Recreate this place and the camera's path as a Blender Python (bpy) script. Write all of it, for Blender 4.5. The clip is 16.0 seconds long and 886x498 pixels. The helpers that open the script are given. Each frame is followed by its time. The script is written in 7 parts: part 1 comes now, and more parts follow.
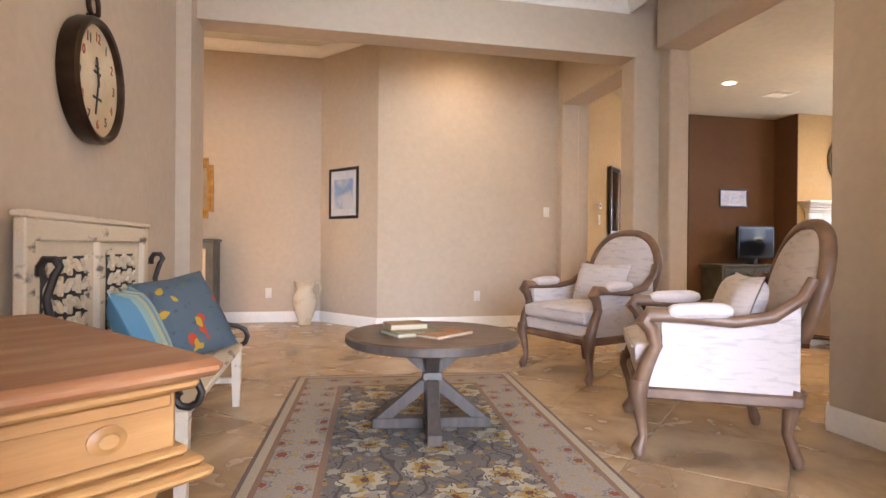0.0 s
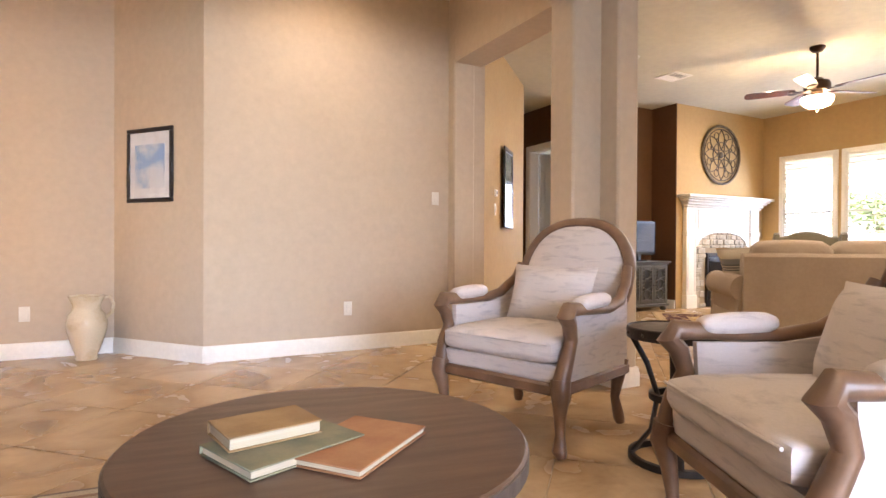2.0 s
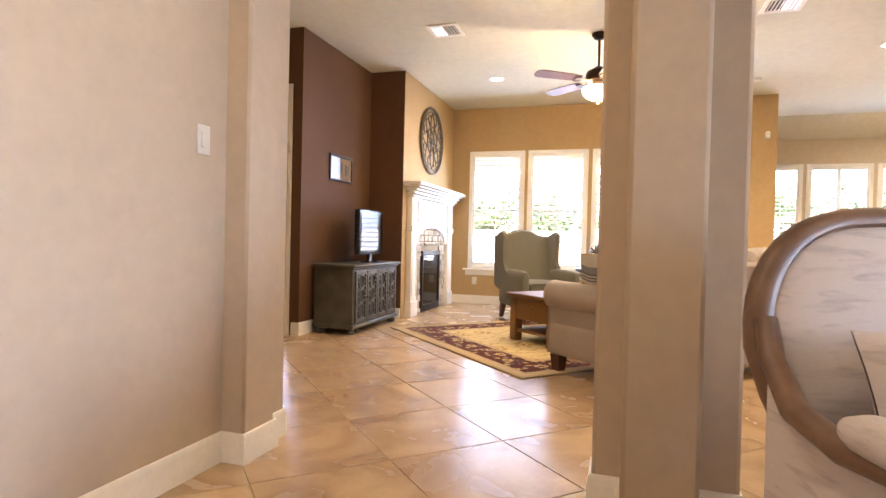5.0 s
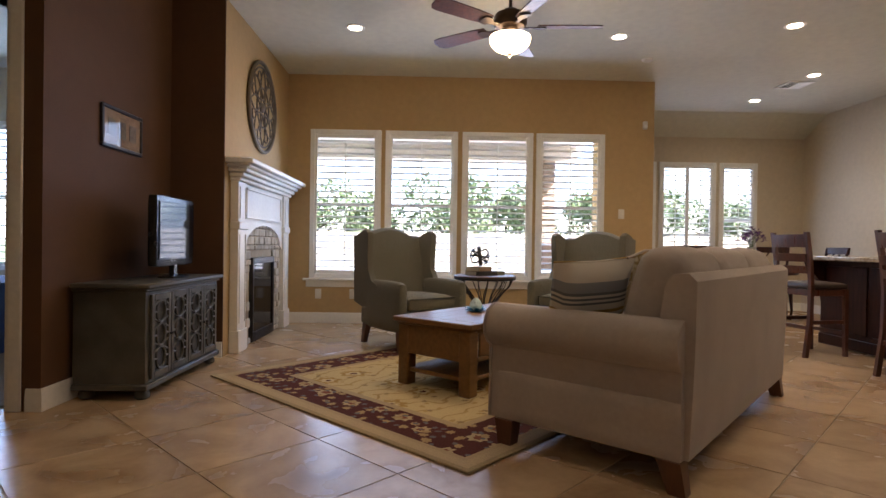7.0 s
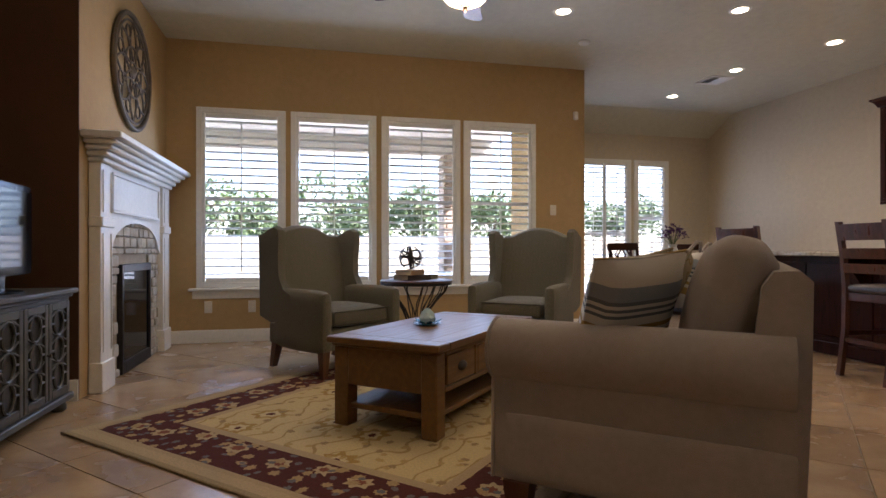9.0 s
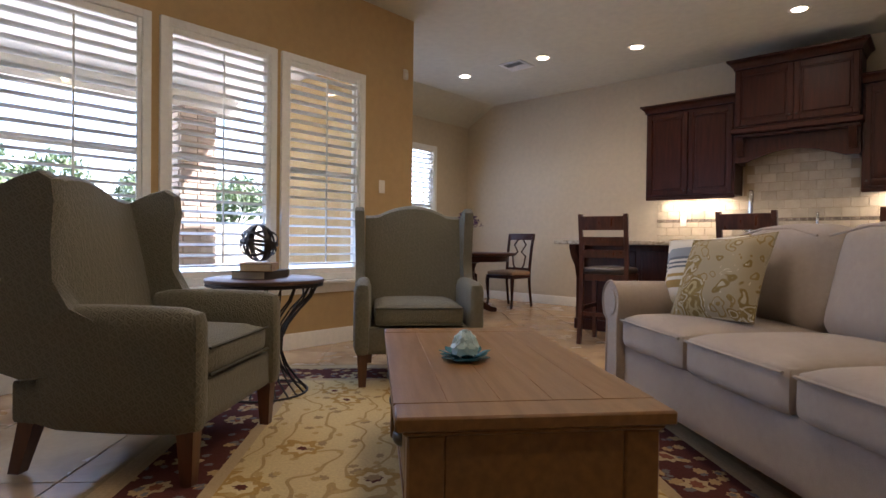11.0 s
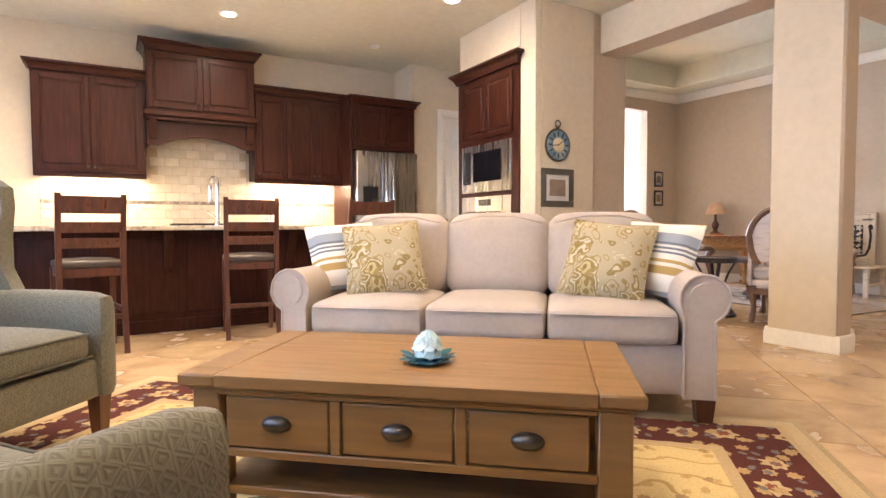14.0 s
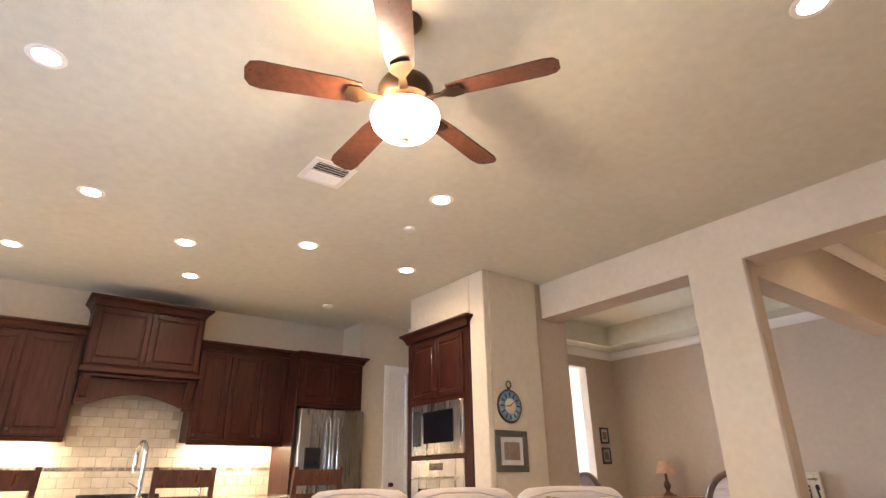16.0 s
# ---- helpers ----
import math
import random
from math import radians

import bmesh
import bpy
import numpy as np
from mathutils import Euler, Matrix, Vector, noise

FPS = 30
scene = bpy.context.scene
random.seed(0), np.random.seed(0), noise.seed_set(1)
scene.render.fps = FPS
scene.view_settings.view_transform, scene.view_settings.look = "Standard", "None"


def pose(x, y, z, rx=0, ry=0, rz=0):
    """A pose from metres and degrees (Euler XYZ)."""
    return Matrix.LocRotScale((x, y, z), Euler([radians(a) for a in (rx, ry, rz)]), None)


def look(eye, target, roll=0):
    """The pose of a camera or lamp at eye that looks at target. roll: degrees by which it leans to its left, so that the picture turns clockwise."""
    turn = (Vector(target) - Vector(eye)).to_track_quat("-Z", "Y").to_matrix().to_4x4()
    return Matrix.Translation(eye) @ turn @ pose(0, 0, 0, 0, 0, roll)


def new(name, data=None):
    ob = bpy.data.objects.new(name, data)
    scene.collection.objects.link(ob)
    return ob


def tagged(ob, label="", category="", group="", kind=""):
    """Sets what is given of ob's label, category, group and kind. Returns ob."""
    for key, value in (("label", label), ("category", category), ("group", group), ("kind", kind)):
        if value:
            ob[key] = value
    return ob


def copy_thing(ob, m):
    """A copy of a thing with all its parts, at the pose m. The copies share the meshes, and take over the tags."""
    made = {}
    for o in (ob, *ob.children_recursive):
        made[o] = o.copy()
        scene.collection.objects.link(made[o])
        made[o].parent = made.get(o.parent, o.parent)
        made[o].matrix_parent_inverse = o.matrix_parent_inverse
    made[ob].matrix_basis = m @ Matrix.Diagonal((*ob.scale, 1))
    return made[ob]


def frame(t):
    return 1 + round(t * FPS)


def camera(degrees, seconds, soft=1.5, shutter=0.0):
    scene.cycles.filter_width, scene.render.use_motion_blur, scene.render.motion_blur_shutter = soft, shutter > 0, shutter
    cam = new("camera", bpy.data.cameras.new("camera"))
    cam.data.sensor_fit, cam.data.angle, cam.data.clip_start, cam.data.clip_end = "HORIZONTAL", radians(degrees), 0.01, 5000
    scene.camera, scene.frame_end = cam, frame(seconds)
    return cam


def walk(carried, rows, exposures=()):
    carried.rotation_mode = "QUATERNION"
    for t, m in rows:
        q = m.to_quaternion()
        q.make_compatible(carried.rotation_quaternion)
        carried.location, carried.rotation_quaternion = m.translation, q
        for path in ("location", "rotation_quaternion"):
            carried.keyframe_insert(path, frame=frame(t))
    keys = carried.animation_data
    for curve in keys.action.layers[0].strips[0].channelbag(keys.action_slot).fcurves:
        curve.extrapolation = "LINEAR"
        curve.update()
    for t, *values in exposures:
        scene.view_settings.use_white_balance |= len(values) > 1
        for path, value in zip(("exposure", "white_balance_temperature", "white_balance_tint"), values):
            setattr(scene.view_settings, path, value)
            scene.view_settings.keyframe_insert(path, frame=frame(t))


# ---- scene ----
cam = camera(76.8, 16.0)
PATH = [
    (0, (-0.416, -0.255, 0.948), (0.008, 1.699, 0.939), 0.5),
    (0.5, (-0.433, -0.155, 0.936), (0.135, 1.763, 0.929), 0.4),
    (1, (-0.324, 0.232, 0.921), (0.359, 2.111, 0.911), 0.3),
    (1.5, (-0.278, 0.752, 0.941), (0.491, 2.598, 0.927), 0.3),
    (2, (-0.226, 1.369, 0.934), (0.724, 3.129, 0.919), 0.3),
    (2.5, (-0.246, 1.924, 0.928), (0.941, 3.533, 0.916), 0.4),
    (3, (-0.313, 2.49, 0.932), (1.025, 3.976, 0.907), 0.1),
    (3.5, (-0.295, 2.995, 0.965), (1.178, 4.348, 0.931), 0.2),
    (4, (-0.172, 3.548, 0.995), (1.478, 4.679, 0.958), 0.9),
    (4.5, (0.024, 4.062, 0.995), (1.839, 4.9, 0.957), 1.5),
    (5, (0.351, 4.445, 0.988), (2.256, 5.054, 0.955), 1.4),
    (7.5, (2.163, 5.321, 0.973), (4.16, 5.204, 0.97), 0.6),
    (8, (2.25, 5.294, 0.951), (4.244, 5.141, 0.961), 0.3),
    (10.5, (4.418, 6.314, 0.929), (5.989, 5.076, 0.902), 0.5),
    (11, (4.946, 6.402, 0.884), (6.282, 4.913, 0.86), 0.7),
    (11.5, (5.417, 6.439, 0.905), (6.469, 4.738, 0.867), 0.7),
    (12, (5.891, 6.417, 0.885), (6.57, 4.536, 0.836), 0.6),
    (12.5, (6.278, 6.377, 0.87), (6.549, 4.397, 0.811), 0.5),
    (13, (6.619, 6.287, 0.892), (6.493, 4.292, 0.818), 0.3),
    (13.5, (6.83, 6.375, 0.897), (6.195, 4.48, 0.813), -0.1),
    (14, (7.015, 6.468, 0.918), (6.003, 4.745, 0.832), -0.2),
    (14.5, (7.096, 6.548, 0.944), (5.929, 4.926, 0.862), -0.4),
    (15, (7.109, 6.549, 1.037), (5.901, 4.956, 1.101), -0.5),
    (15.5, (7.18, 6.437, 1.029), (5.979, 4.91, 1.507), -0.9),
    (16, (7.179, 6.433, 1.035), (6.063, 4.959, 1.797), -0.9),
]
EXPOSURES = [(0, 4.25, 6850, 24), (1, 4.45, 6850, 24), (2.5, 4.42, 6850, 24), (3.5, 4.7, 6700, 24), (4.5, 4.75, 6600, 24), (5.2, 4.45, 6450, 22), (7.3, 2.8, 6000, 22), (8.2, 2.65, 5950, 22), (10.3, 2.6, 5750, 22), (11, 2.8, 5800, 22), (11.5, 3.2, 5900, 22), (12, 3.65, 6000, 22), (12.5, 4.1, 6100, 22), (13, 4.58, 6150, 22), (13.5, 4.72, 6150, 22), (14, 4.68, 6200, 22), (14.5, 4.58, 6200, 22), (15, 4.5, 6200, 22), (16, 4.25, 6250, 22)]
walk(cam, [(t, look(eye, target, roll)) for t, eye, target, roll in PATH], EXPOSURES)

# ---- light ----
world = bpy.data.worlds.new("World")
scene.world = world
world.use_nodes = True
wn = world.node_tree
sky = wn.nodes.new("ShaderNodeTexSky")
sky.sky_type, sky.sun_disc = "NISHITA", False
sky.sun_elevation, sky.sun_rotation = radians(52), radians(200)
wn.links.new(sky.outputs[0], wn.nodes["Background"].inputs[0])
wn.nodes["Background"].inputs[1].default_value = 0.15
sun = new("sun", bpy.data.lights.new("sun", "SUN"))
sun.data.energy, sun.data.angle, sun.data.color = 5.0, radians(0.6), (1, 0.94, 0.84)
sun.matrix_world = look((0, 0, 20), (0.55, 0.95, 18.6))


def area_lamp(name, eye, target, sx, sy, watts, colour):
    """An area lamp that fills an opening with the daylight outside it."""
    lamp = new(name, bpy.data.lights.new(name, "AREA"))
    lamp.data.shape, lamp.data.size, lamp.data.size_y = "RECTANGLE", sx, sy
    lamp.data.energy, lamp.data.color = watts, colour
    lamp.matrix_world = look(eye, target)
    return lamp


DAY = (0.5, 0.7, 1.0)
WARM = (1.0, 0.81, 0.53)
area_lamp("daylight_foyer", (0.2, -3.9, 1.7), (0.2, 0, 1.3), 2.6, 2.4, 30, DAY)
area_lamp("daylight_windows", (8.74, 4.935, 1.47), (4.0, 4.935, 0.0), 3.6, 1.8, 6.5, DAY)
area_lamp("daylight_bedroom", (8.72, 10.3, 1.5), (5.0, 9.6, 0.8), 1.5, 1.6, 9, DAY)
area_lamp("daylight_nook", (10.74, 1.16, 1.3), (6.0, 1.16, 0.4), 2.2, 1.9, 3, DAY)

# ---- materials ----


def mat(name, c1, c2=None, scale=8.0, rough=0.6, bump=0.0, bscale=None, metal=0.0, stretch=(1, 1, 1), detail=5.0, lo=0.35, hi=0.65,
        fine=None, spec=0.5, vary=0.0, sheen=0.0, twist=0.0):
    """A painted, woven, wooden or metal surface: two tones by a soft noise, a finer speckle, relief and uneven gloss."""
    m = bpy.data.materials.new(name)
    m.use_nodes = True
    nt = m.node_tree
    b = nt.nodes["Principled BSDF"]
    c2 = c2 or tuple(v * 0.86 for v in c1)
    tc = nt.nodes.new("ShaderNodeTexCoord")
    mp = nt.nodes.new("ShaderNodeMapping")
    mp.inputs["Scale"].default_value = stretch
    nt.links.new(tc.outputs["Object"], mp.inputs[0])
    src = mp.outputs[0]
    if vary:
        oi = nt.nodes.new("ShaderNodeObjectInfo")
        ad = nt.nodes.new("ShaderNodeVectorMath")
        ad.operation = "ADD"
        sc = nt.nodes.new("ShaderNodeMath")
        sc.operation = "MULTIPLY"
        sc.inputs[1].default_value = 37.0
        nt.links.new(oi.outputs["Random"], sc.inputs[0])
        nt.links.new(src, ad.inputs[0])
        nt.links.new(sc.outputs[0], ad.inputs[1])
        src = ad.outputs[0]
    n1 = nt.nodes.new("ShaderNodeTexNoise")
    n1.inputs["Scale"].default_value, n1.inputs["Detail"].default_value, n1.inputs["Distortion"].default_value = scale, detail, twist
    nt.links.new(src, n1.inputs["Vector"])
    rp = nt.nodes.new("ShaderNodeValToRGB")
    rp.color_ramp.elements[0].position, rp.color_ramp.elements[1].position = lo, hi
    rp.color_ramp.elements[0].color, rp.color_ramp.elements[1].color = (*c1, 1), (*c2, 1)
    nt.links.new(n1.outputs[0], rp.inputs[0])
    n2 = nt.nodes.new("ShaderNodeTexNoise")
    n2.inputs["Scale"].default_value, n2.inputs["Detail"].default_value = fine or scale * 11, 3
    nt.links.new(src, n2.inputs["Vector"])
    hs = nt.nodes.new("ShaderNodeHueSaturation")
    mr = nt.nodes.new("ShaderNodeMapRange")
    mr.inputs["To Min"].default_value, mr.inputs["To Max"].default_value = 0.9, 1.1
    nt.links.new(n2.outputs[0], mr.inputs[0])
    val = mr.outputs[0]
    if vary:
        m2 = nt.nodes.new("ShaderNodeMapRange")
        m2.inputs["To Min"].default_value, m2.inputs["To Max"].default_value = 1 - vary, 1 + vary
        nt.links.new(oi.outputs["Random"], m2.inputs[0])
        mu = nt.nodes.new("ShaderNodeMath")
        mu.operation = "MULTIPLY"
        nt.links.new(val, mu.inputs[0])
        nt.links.new(m2.outputs[0], mu.inputs[1])
        val = mu.outputs[0]
    nt.links.new(val, hs.inputs["Value"])
    nt.links.new(rp.outputs[0], hs.inputs["Color"])
    nt.links.new(hs.outputs[0], b.inputs["Base Color"])
    r2 = nt.nodes.new("ShaderNodeMapRange")
    r2.inputs["To Min"].default_value, r2.inputs["To Max"].default_value = max(rough - 0.08, 0.02), min(rough + 0.08, 1)
    nt.links.new(n1.outputs[0], r2.inputs[0])
    nt.links.new(r2.outputs[0], b.inputs["Roughness"])
    b.inputs["Metallic"].default_value = metal
    b.inputs["Specular IOR Level"].default_value = spec
    b.inputs["Sheen Weight"].default_value = sheen
    if bump:
        bn = nt.nodes.new("ShaderNodeTexNoise")
        bn.inputs["Scale"].default_value, bn.inputs["Detail"].default_value = bscale or scale * 6, 4
        nt.links.new(src, bn.inputs["Vector"])
        bp = nt.nodes.new("ShaderNodeBump")
        bp.inputs["Strength"].default_value, bp.inputs["Distance"].default_value = bump, 0.01
        nt.links.new(bn.outputs[0], bp.inputs["Height"])
        nt.links.new(bp.outputs[0], b.inputs["Normal"])
    return m


def glow(name, colour, strength):
    m = bpy.data.materials.new(name)
    m.use_nodes = True
    b = m.node_tree.nodes["Principled BSDF"]
    b.inputs["Base Color"].default_value = (*colour, 1)
    b.inputs["Emission Color"].default_value, b.inputs["Emission Strength"].default_value = (*colour, 1), strength
    return m


def clear(name, colour=(1, 1, 1), rough=0.0):
    m = bpy.data.materials.new(name)
    m.use_nodes = True
    b = m.node_tree.nodes["Principled BSDF"]
    b.inputs["Base Color"].default_value = (*colour, 1)
    b.inputs["Transmission Weight"].default_value, b.inputs["Roughness"].default_value = 1, rough
    b.inputs["IOR"].default_value = 1.45
    return m


def stamped(name, ground, marks, rough=0.85, warp=0.4, bump=0.25):
    """A printed or woven cloth: on the ground colour, each mark is (colour, cell scale, low, high) of warped round cells."""
    m = bpy.data.materials.new(name)
    m.use_nodes = True
    nt = m.node_tree
    b = nt.nodes["Principled BSDF"]
    b.inputs["Roughness"].default_value, b.inputs["Specular IOR Level"].default_value = rough, 0.15
    tc = nt.nodes.new("ShaderNodeTexCoord")
    nz = nt.nodes.new("ShaderNodeTexNoise")
    nz.inputs["Scale"].default_value = 6
    nt.links.new(tc.outputs["Object"], nz.inputs["Vector"])
    mx = nt.nodes.new("ShaderNodeMix")
    mx.data_type = "VECTOR"
    mx.inputs["Factor"].default_value = warp * 0.25
    nt.links.new(tc.outputs["Object"], mx.inputs["A"])
    nt.links.new(nz.outputs["Color"], mx.inputs["B"])
    col = None
    for colour, scale, lo, hi in marks:
        vo = nt.nodes.new("ShaderNodeTexVoronoi")
        vo.inputs["Scale"].default_value = scale
        nt.links.new(mx.outputs["Result"], vo.inputs["Vector"])
        rp = nt.nodes.new("ShaderNodeValToRGB")
        e = rp.color_ramp.elements
        e[0].position, e[0].color = max(lo - 0.02, 0), (0, 0, 0, 1)
        e[1].position, e[1].color = lo, (1, 1, 1, 1)
        x = e.new(hi)
        x.color = (1, 1, 1, 1)
        x = e.new(hi + 0.02)
        x.color = (0, 0, 0, 1)
        nt.links.new(vo.outputs["Distance"], rp.inputs[0])
        mc = nt.nodes.new("ShaderNodeMix")
        mc.data_type = "RGBA"
        nt.links.new(rp.outputs[0], mc.inputs["Factor"])
        if col:
            nt.links.new(col, mc.inputs["A"])
        else:
            mc.inputs["A"].default_value = (*ground, 1)
        mc.inputs["B"].default_value = (*colour, 1)
        col = mc.outputs["Result"]
    nt.links.new(col, b.inputs["Base Color"])
    bn = nt.nodes.new("ShaderNodeTexNoise")
    bn.inputs["Scale"].default_value = 260
    nt.links.new(tc.outputs["Object"], bn.inputs["Vector"])
    bp = nt.nodes.new("ShaderNodeBump")
    bp.inputs["Strength"].default_value, bp.inputs["Distance"].default_value = bump, 0.004
    nt.links.new(bn.outputs[0], bp.inputs["Height"])
    nt.links.new(bp.outputs[0], b.inputs["Normal"])
    return m


def banded(name, bands, axis, rough=0.85):
    """A woven stripe: bands are (position 0..1, colour), repeated along an axis every 0.30 m."""
    m = bpy.data.materials.new(name)
    m.use_nodes = True
    nt = m.node_tree
    b = nt.nodes["Principled BSDF"]
    b.inputs["Roughness"].default_value, b.inputs["Specular IOR Level"].default_value = rough, 0.15
    tc = nt.nodes.new("ShaderNodeTexCoord")
    sp = nt.nodes.new("ShaderNodeSeparateXYZ")
    nt.links.new(tc.outputs["Object"], sp.inputs[0])
    ma = nt.nodes.new("ShaderNodeMath")
    ma.operation = "MULTIPLY_ADD"
    ma.inputs[1].default_value, ma.inputs[2].default_value = 1 / 0.30, 10.5
    nt.links.new(sp.outputs[axis], ma.inputs[0])
    fr = nt.nodes.new("ShaderNodeMath")
    fr.operation = "FRACT"
    nt.links.new(ma.outputs[0], fr.inputs[0])
    rp = nt.nodes.new("ShaderNodeValToRGB")
    rp.color_ramp.interpolation = "CONSTANT"
    e = rp.color_ramp.elements
    e[0].position, e[0].color = 0, (*bands[0][1], 1)
    e[1].position, e[1].color = bands[1][0], (*bands[1][1], 1)
    for p, c in bands[2:]:
        x = e.new(p)
        x.color = (*c, 1)
    nt.links.new(fr.outputs[0], rp.inputs[0])
    nz = nt.nodes.new("ShaderNodeTexNoise")
    nz.inputs["Scale"].default_value = 300
    nt.links.new(tc.outputs["Object"], nz.inputs["Vector"])
    bp = nt.nodes.new("ShaderNodeBump")
    bp.inputs["Strength"].default_value, bp.inputs["Distance"].default_value = 0.3, 0.003
    nt.links.new(nz.outputs[0], bp.inputs["Height"])
    nt.links.new(rp.outputs[0], b.inputs["Base Color"])
    nt.links.new(bp.outputs[0], b.inputs["Normal"])
    return m


def keyed(name, c1, c2, size):
    """A small woven maze of right-angled lines, as of a Greek key, in two close tones."""
    m = bpy.data.materials.new(name)
    m.use_nodes = True
    nt = m.node_tree
    b = nt.nodes["Principled BSDF"]
    b.inputs["Roughness"].default_value, b.inputs["Specular IOR Level"].default_value = 0.85, 0.15
    b.inputs["Sheen Weight"].default_value = 0.15
    tc = nt.nodes.new("ShaderNodeTexCoord")
    mp = nt.nodes.new("ShaderNodeMapping")
    mp.inputs["Rotation"].default_value = (radians(35), radians(20), radians(45))
    nt.links.new(tc.outputs["Object"], mp.inputs[0])
    vo = nt.nodes.new("ShaderNodeTexVoronoi")
    vo.distance, vo.feature = "CHEBYCHEV", "F1"
    vo.inputs["Scale"].default_value, vo.inputs["Randomness"].default_value = 1 / size, 0.25
    nt.links.new(mp.outputs[0], vo.inputs["Vector"])
    sn = nt.nodes.new("ShaderNodeMath")
    sn.operation = "MULTIPLY"
    sn.inputs[1].default_value = 19.0
    nt.links.new(vo.outputs["Distance"], sn.inputs[0])
    si = nt.nodes.new("ShaderNodeMath")
    si.operation = "SINE"
    nt.links.new(sn.outputs[0], si.inputs[0])
    rp = nt.nodes.new("ShaderNodeValToRGB")
    rp.color_ramp.elements[0].position, rp.color_ramp.elements[1].position = 0.35, 0.6
    rp.color_ramp.elements[0].color, rp.color_ramp.elements[1].color = (*c1, 1), (*c2, 1)
    nt.links.new(si.outputs[0], rp.inputs[0])
    nt.links.new(rp.outputs[0], b.inputs["Base Color"])
    bp = nt.nodes.new("ShaderNodeBump")
    bp.inputs["Strength"].default_value, bp.inputs["Distance"].default_value = 0.35, 0.003
    nt.links.new(si.outputs[0], bp.inputs["Height"])
    nt.links.new(bp.outputs[0], b.inputs["Normal"])
    return m


def carpet(name, hx, hy, field, dark, motifs, border, bmotifs, edge):
    """A hand-knotted rug, hx by hy half size: a field of blossoms and tendrils, a dark border between thin guard bands."""
    m = bpy.data.materials.new(name)
    m.use_nodes = True
    nt = m.node_tree
    b = nt.nodes["Principled BSDF"]
    b.inputs["Roughness"].default_value, b.inputs["Specular IOR Level"].default_value = 0.95, 0.1
    tc = nt.nodes.new("ShaderNodeTexCoord")
    sp = nt.nodes.new("ShaderNodeSeparateXYZ")
    nt.links.new(tc.outputs["Object"], sp.inputs[0])

    def math_node(op, a, bb=None, cc=None):
        n = nt.nodes.new("ShaderNodeMath")
        n.operation = op
        for i, v in enumerate((a, bb, cc)):
            if v is None:
                continue
            if isinstance(v, (int, float)):
                n.inputs[i].default_value = v
            else:
                nt.links.new(v, n.inputs[i])
        return n.outputs[0]

    inx = math_node("SUBTRACT", hx, math_node("ABSOLUTE", sp.outputs[0]))
    iny = math_node("SUBTRACT", hy, math_node("ABSOLUTE", sp.outputs[1]))
    inset = math_node("MINIMUM", inx, iny)
    nz = nt.nodes.new("ShaderNodeTexNoise")
    nz.inputs["Scale"].default_value = 5
    nt.links.new(tc.outputs["Object"], nz.inputs["Vector"])
    wv = nt.nodes.new("ShaderNodeMix")
    wv.data_type = "VECTOR"
    wv.inputs["Factor"].default_value = 0.09
    nt.links.new(tc.outputs["Object"], wv.inputs["A"])
    nt.links.new(nz.outputs["Color"], wv.inputs["B"])

    def layer(col, marks):
        for colour, scale, lo, hi, rnd in marks:
            vo = nt.nodes.new("ShaderNodeTexVoronoi")
            vo.voronoi_dimensions = "2D"
            vo.inputs["Scale"].default_value, vo.inputs["Randomness"].default_value = scale, rnd
            nt.links.new(wv.outputs["Result"], vo.inputs["Vector"])
            # petals: the ring's radius swings round the blossom
            vs = nt.nodes.new("ShaderNodeVectorMath")
            vs.operation = "SUBTRACT"
            nt.links.new(wv.outputs["Result"], vs.inputs[0])
            nt.links.new(vo.outputs["Position"], vs.inputs[1])
            s2 = nt.nodes.new("ShaderNodeSeparateXYZ")
            nt.links.new(vs.outputs[0], s2.inputs[0])
            ang = math_node("ARCTAN2", s2.outputs[1], s2.outputs[0])
            pet = math_node("MULTIPLY", math_node("SINE", math_node("MULTIPLY", ang, 7.0)), 0.16)
            d = math_node("MULTIPLY", vo.outputs["Distance"], math_node("ADD", pet, 1.0))
            inside = math_node("MULTIPLY", math_node("GREATER_THAN", d, lo), math_node("LESS_THAN", d, hi))
            mc = nt.nodes.new("ShaderNodeMix")
            mc.data_type = "RGBA"
            nt.links.new(inside, mc.inputs["Factor"])
            if isinstance(col, tuple):
                mc.inputs["A"].default_value = (*col, 1)
            else:
                nt.links.new(col, mc.inputs["A"])
            mc.inputs["B"].default_value = (*colour, 1)
            col = mc.outputs["Result"]
        return col

    def pick(mask, a, bb):
        mc = nt.nodes.new("ShaderNodeMix")
        mc.data_type = "RGBA"
        nt.links.new(mask, mc.inputs["Factor"])
        for key, v in (("A", a), ("B", bb)):
            if isinstance(v, tuple):
                mc.inputs[key].default_value = (*v, 1)
            else:
                nt.links.new(v, mc.inputs[key])
        return mc.outputs["Result"]

    wave = nt.nodes.new("ShaderNodeTexWave")
    wave.inputs["Scale"].default_value, wave.inputs["Distortion"].default_value, wave.inputs["Detail"].default_value = 2.2, 9.0, 1.0
    wave.inputs["Detail Scale"].default_value = 1.6
    nt.links.new(tc.outputs["Object"], wave.inputs["Vector"])
    stem = math_node("GREATER_THAN", wave.outputs["Fac"], 0.965)
    inner = layer(pick(stem, field, dark), motifs)
    outer = layer(border, bmotifs)
    w = edge[0]
    col = pick(math_node("LESS_THAN", inset, w[4]), inner, edge[2])
    col = pick(math_node("LESS_THAN", inset, w[3]), col, outer)
    col = pick(math_node("LESS_THAN", inset, w[2]), col, edge[2])
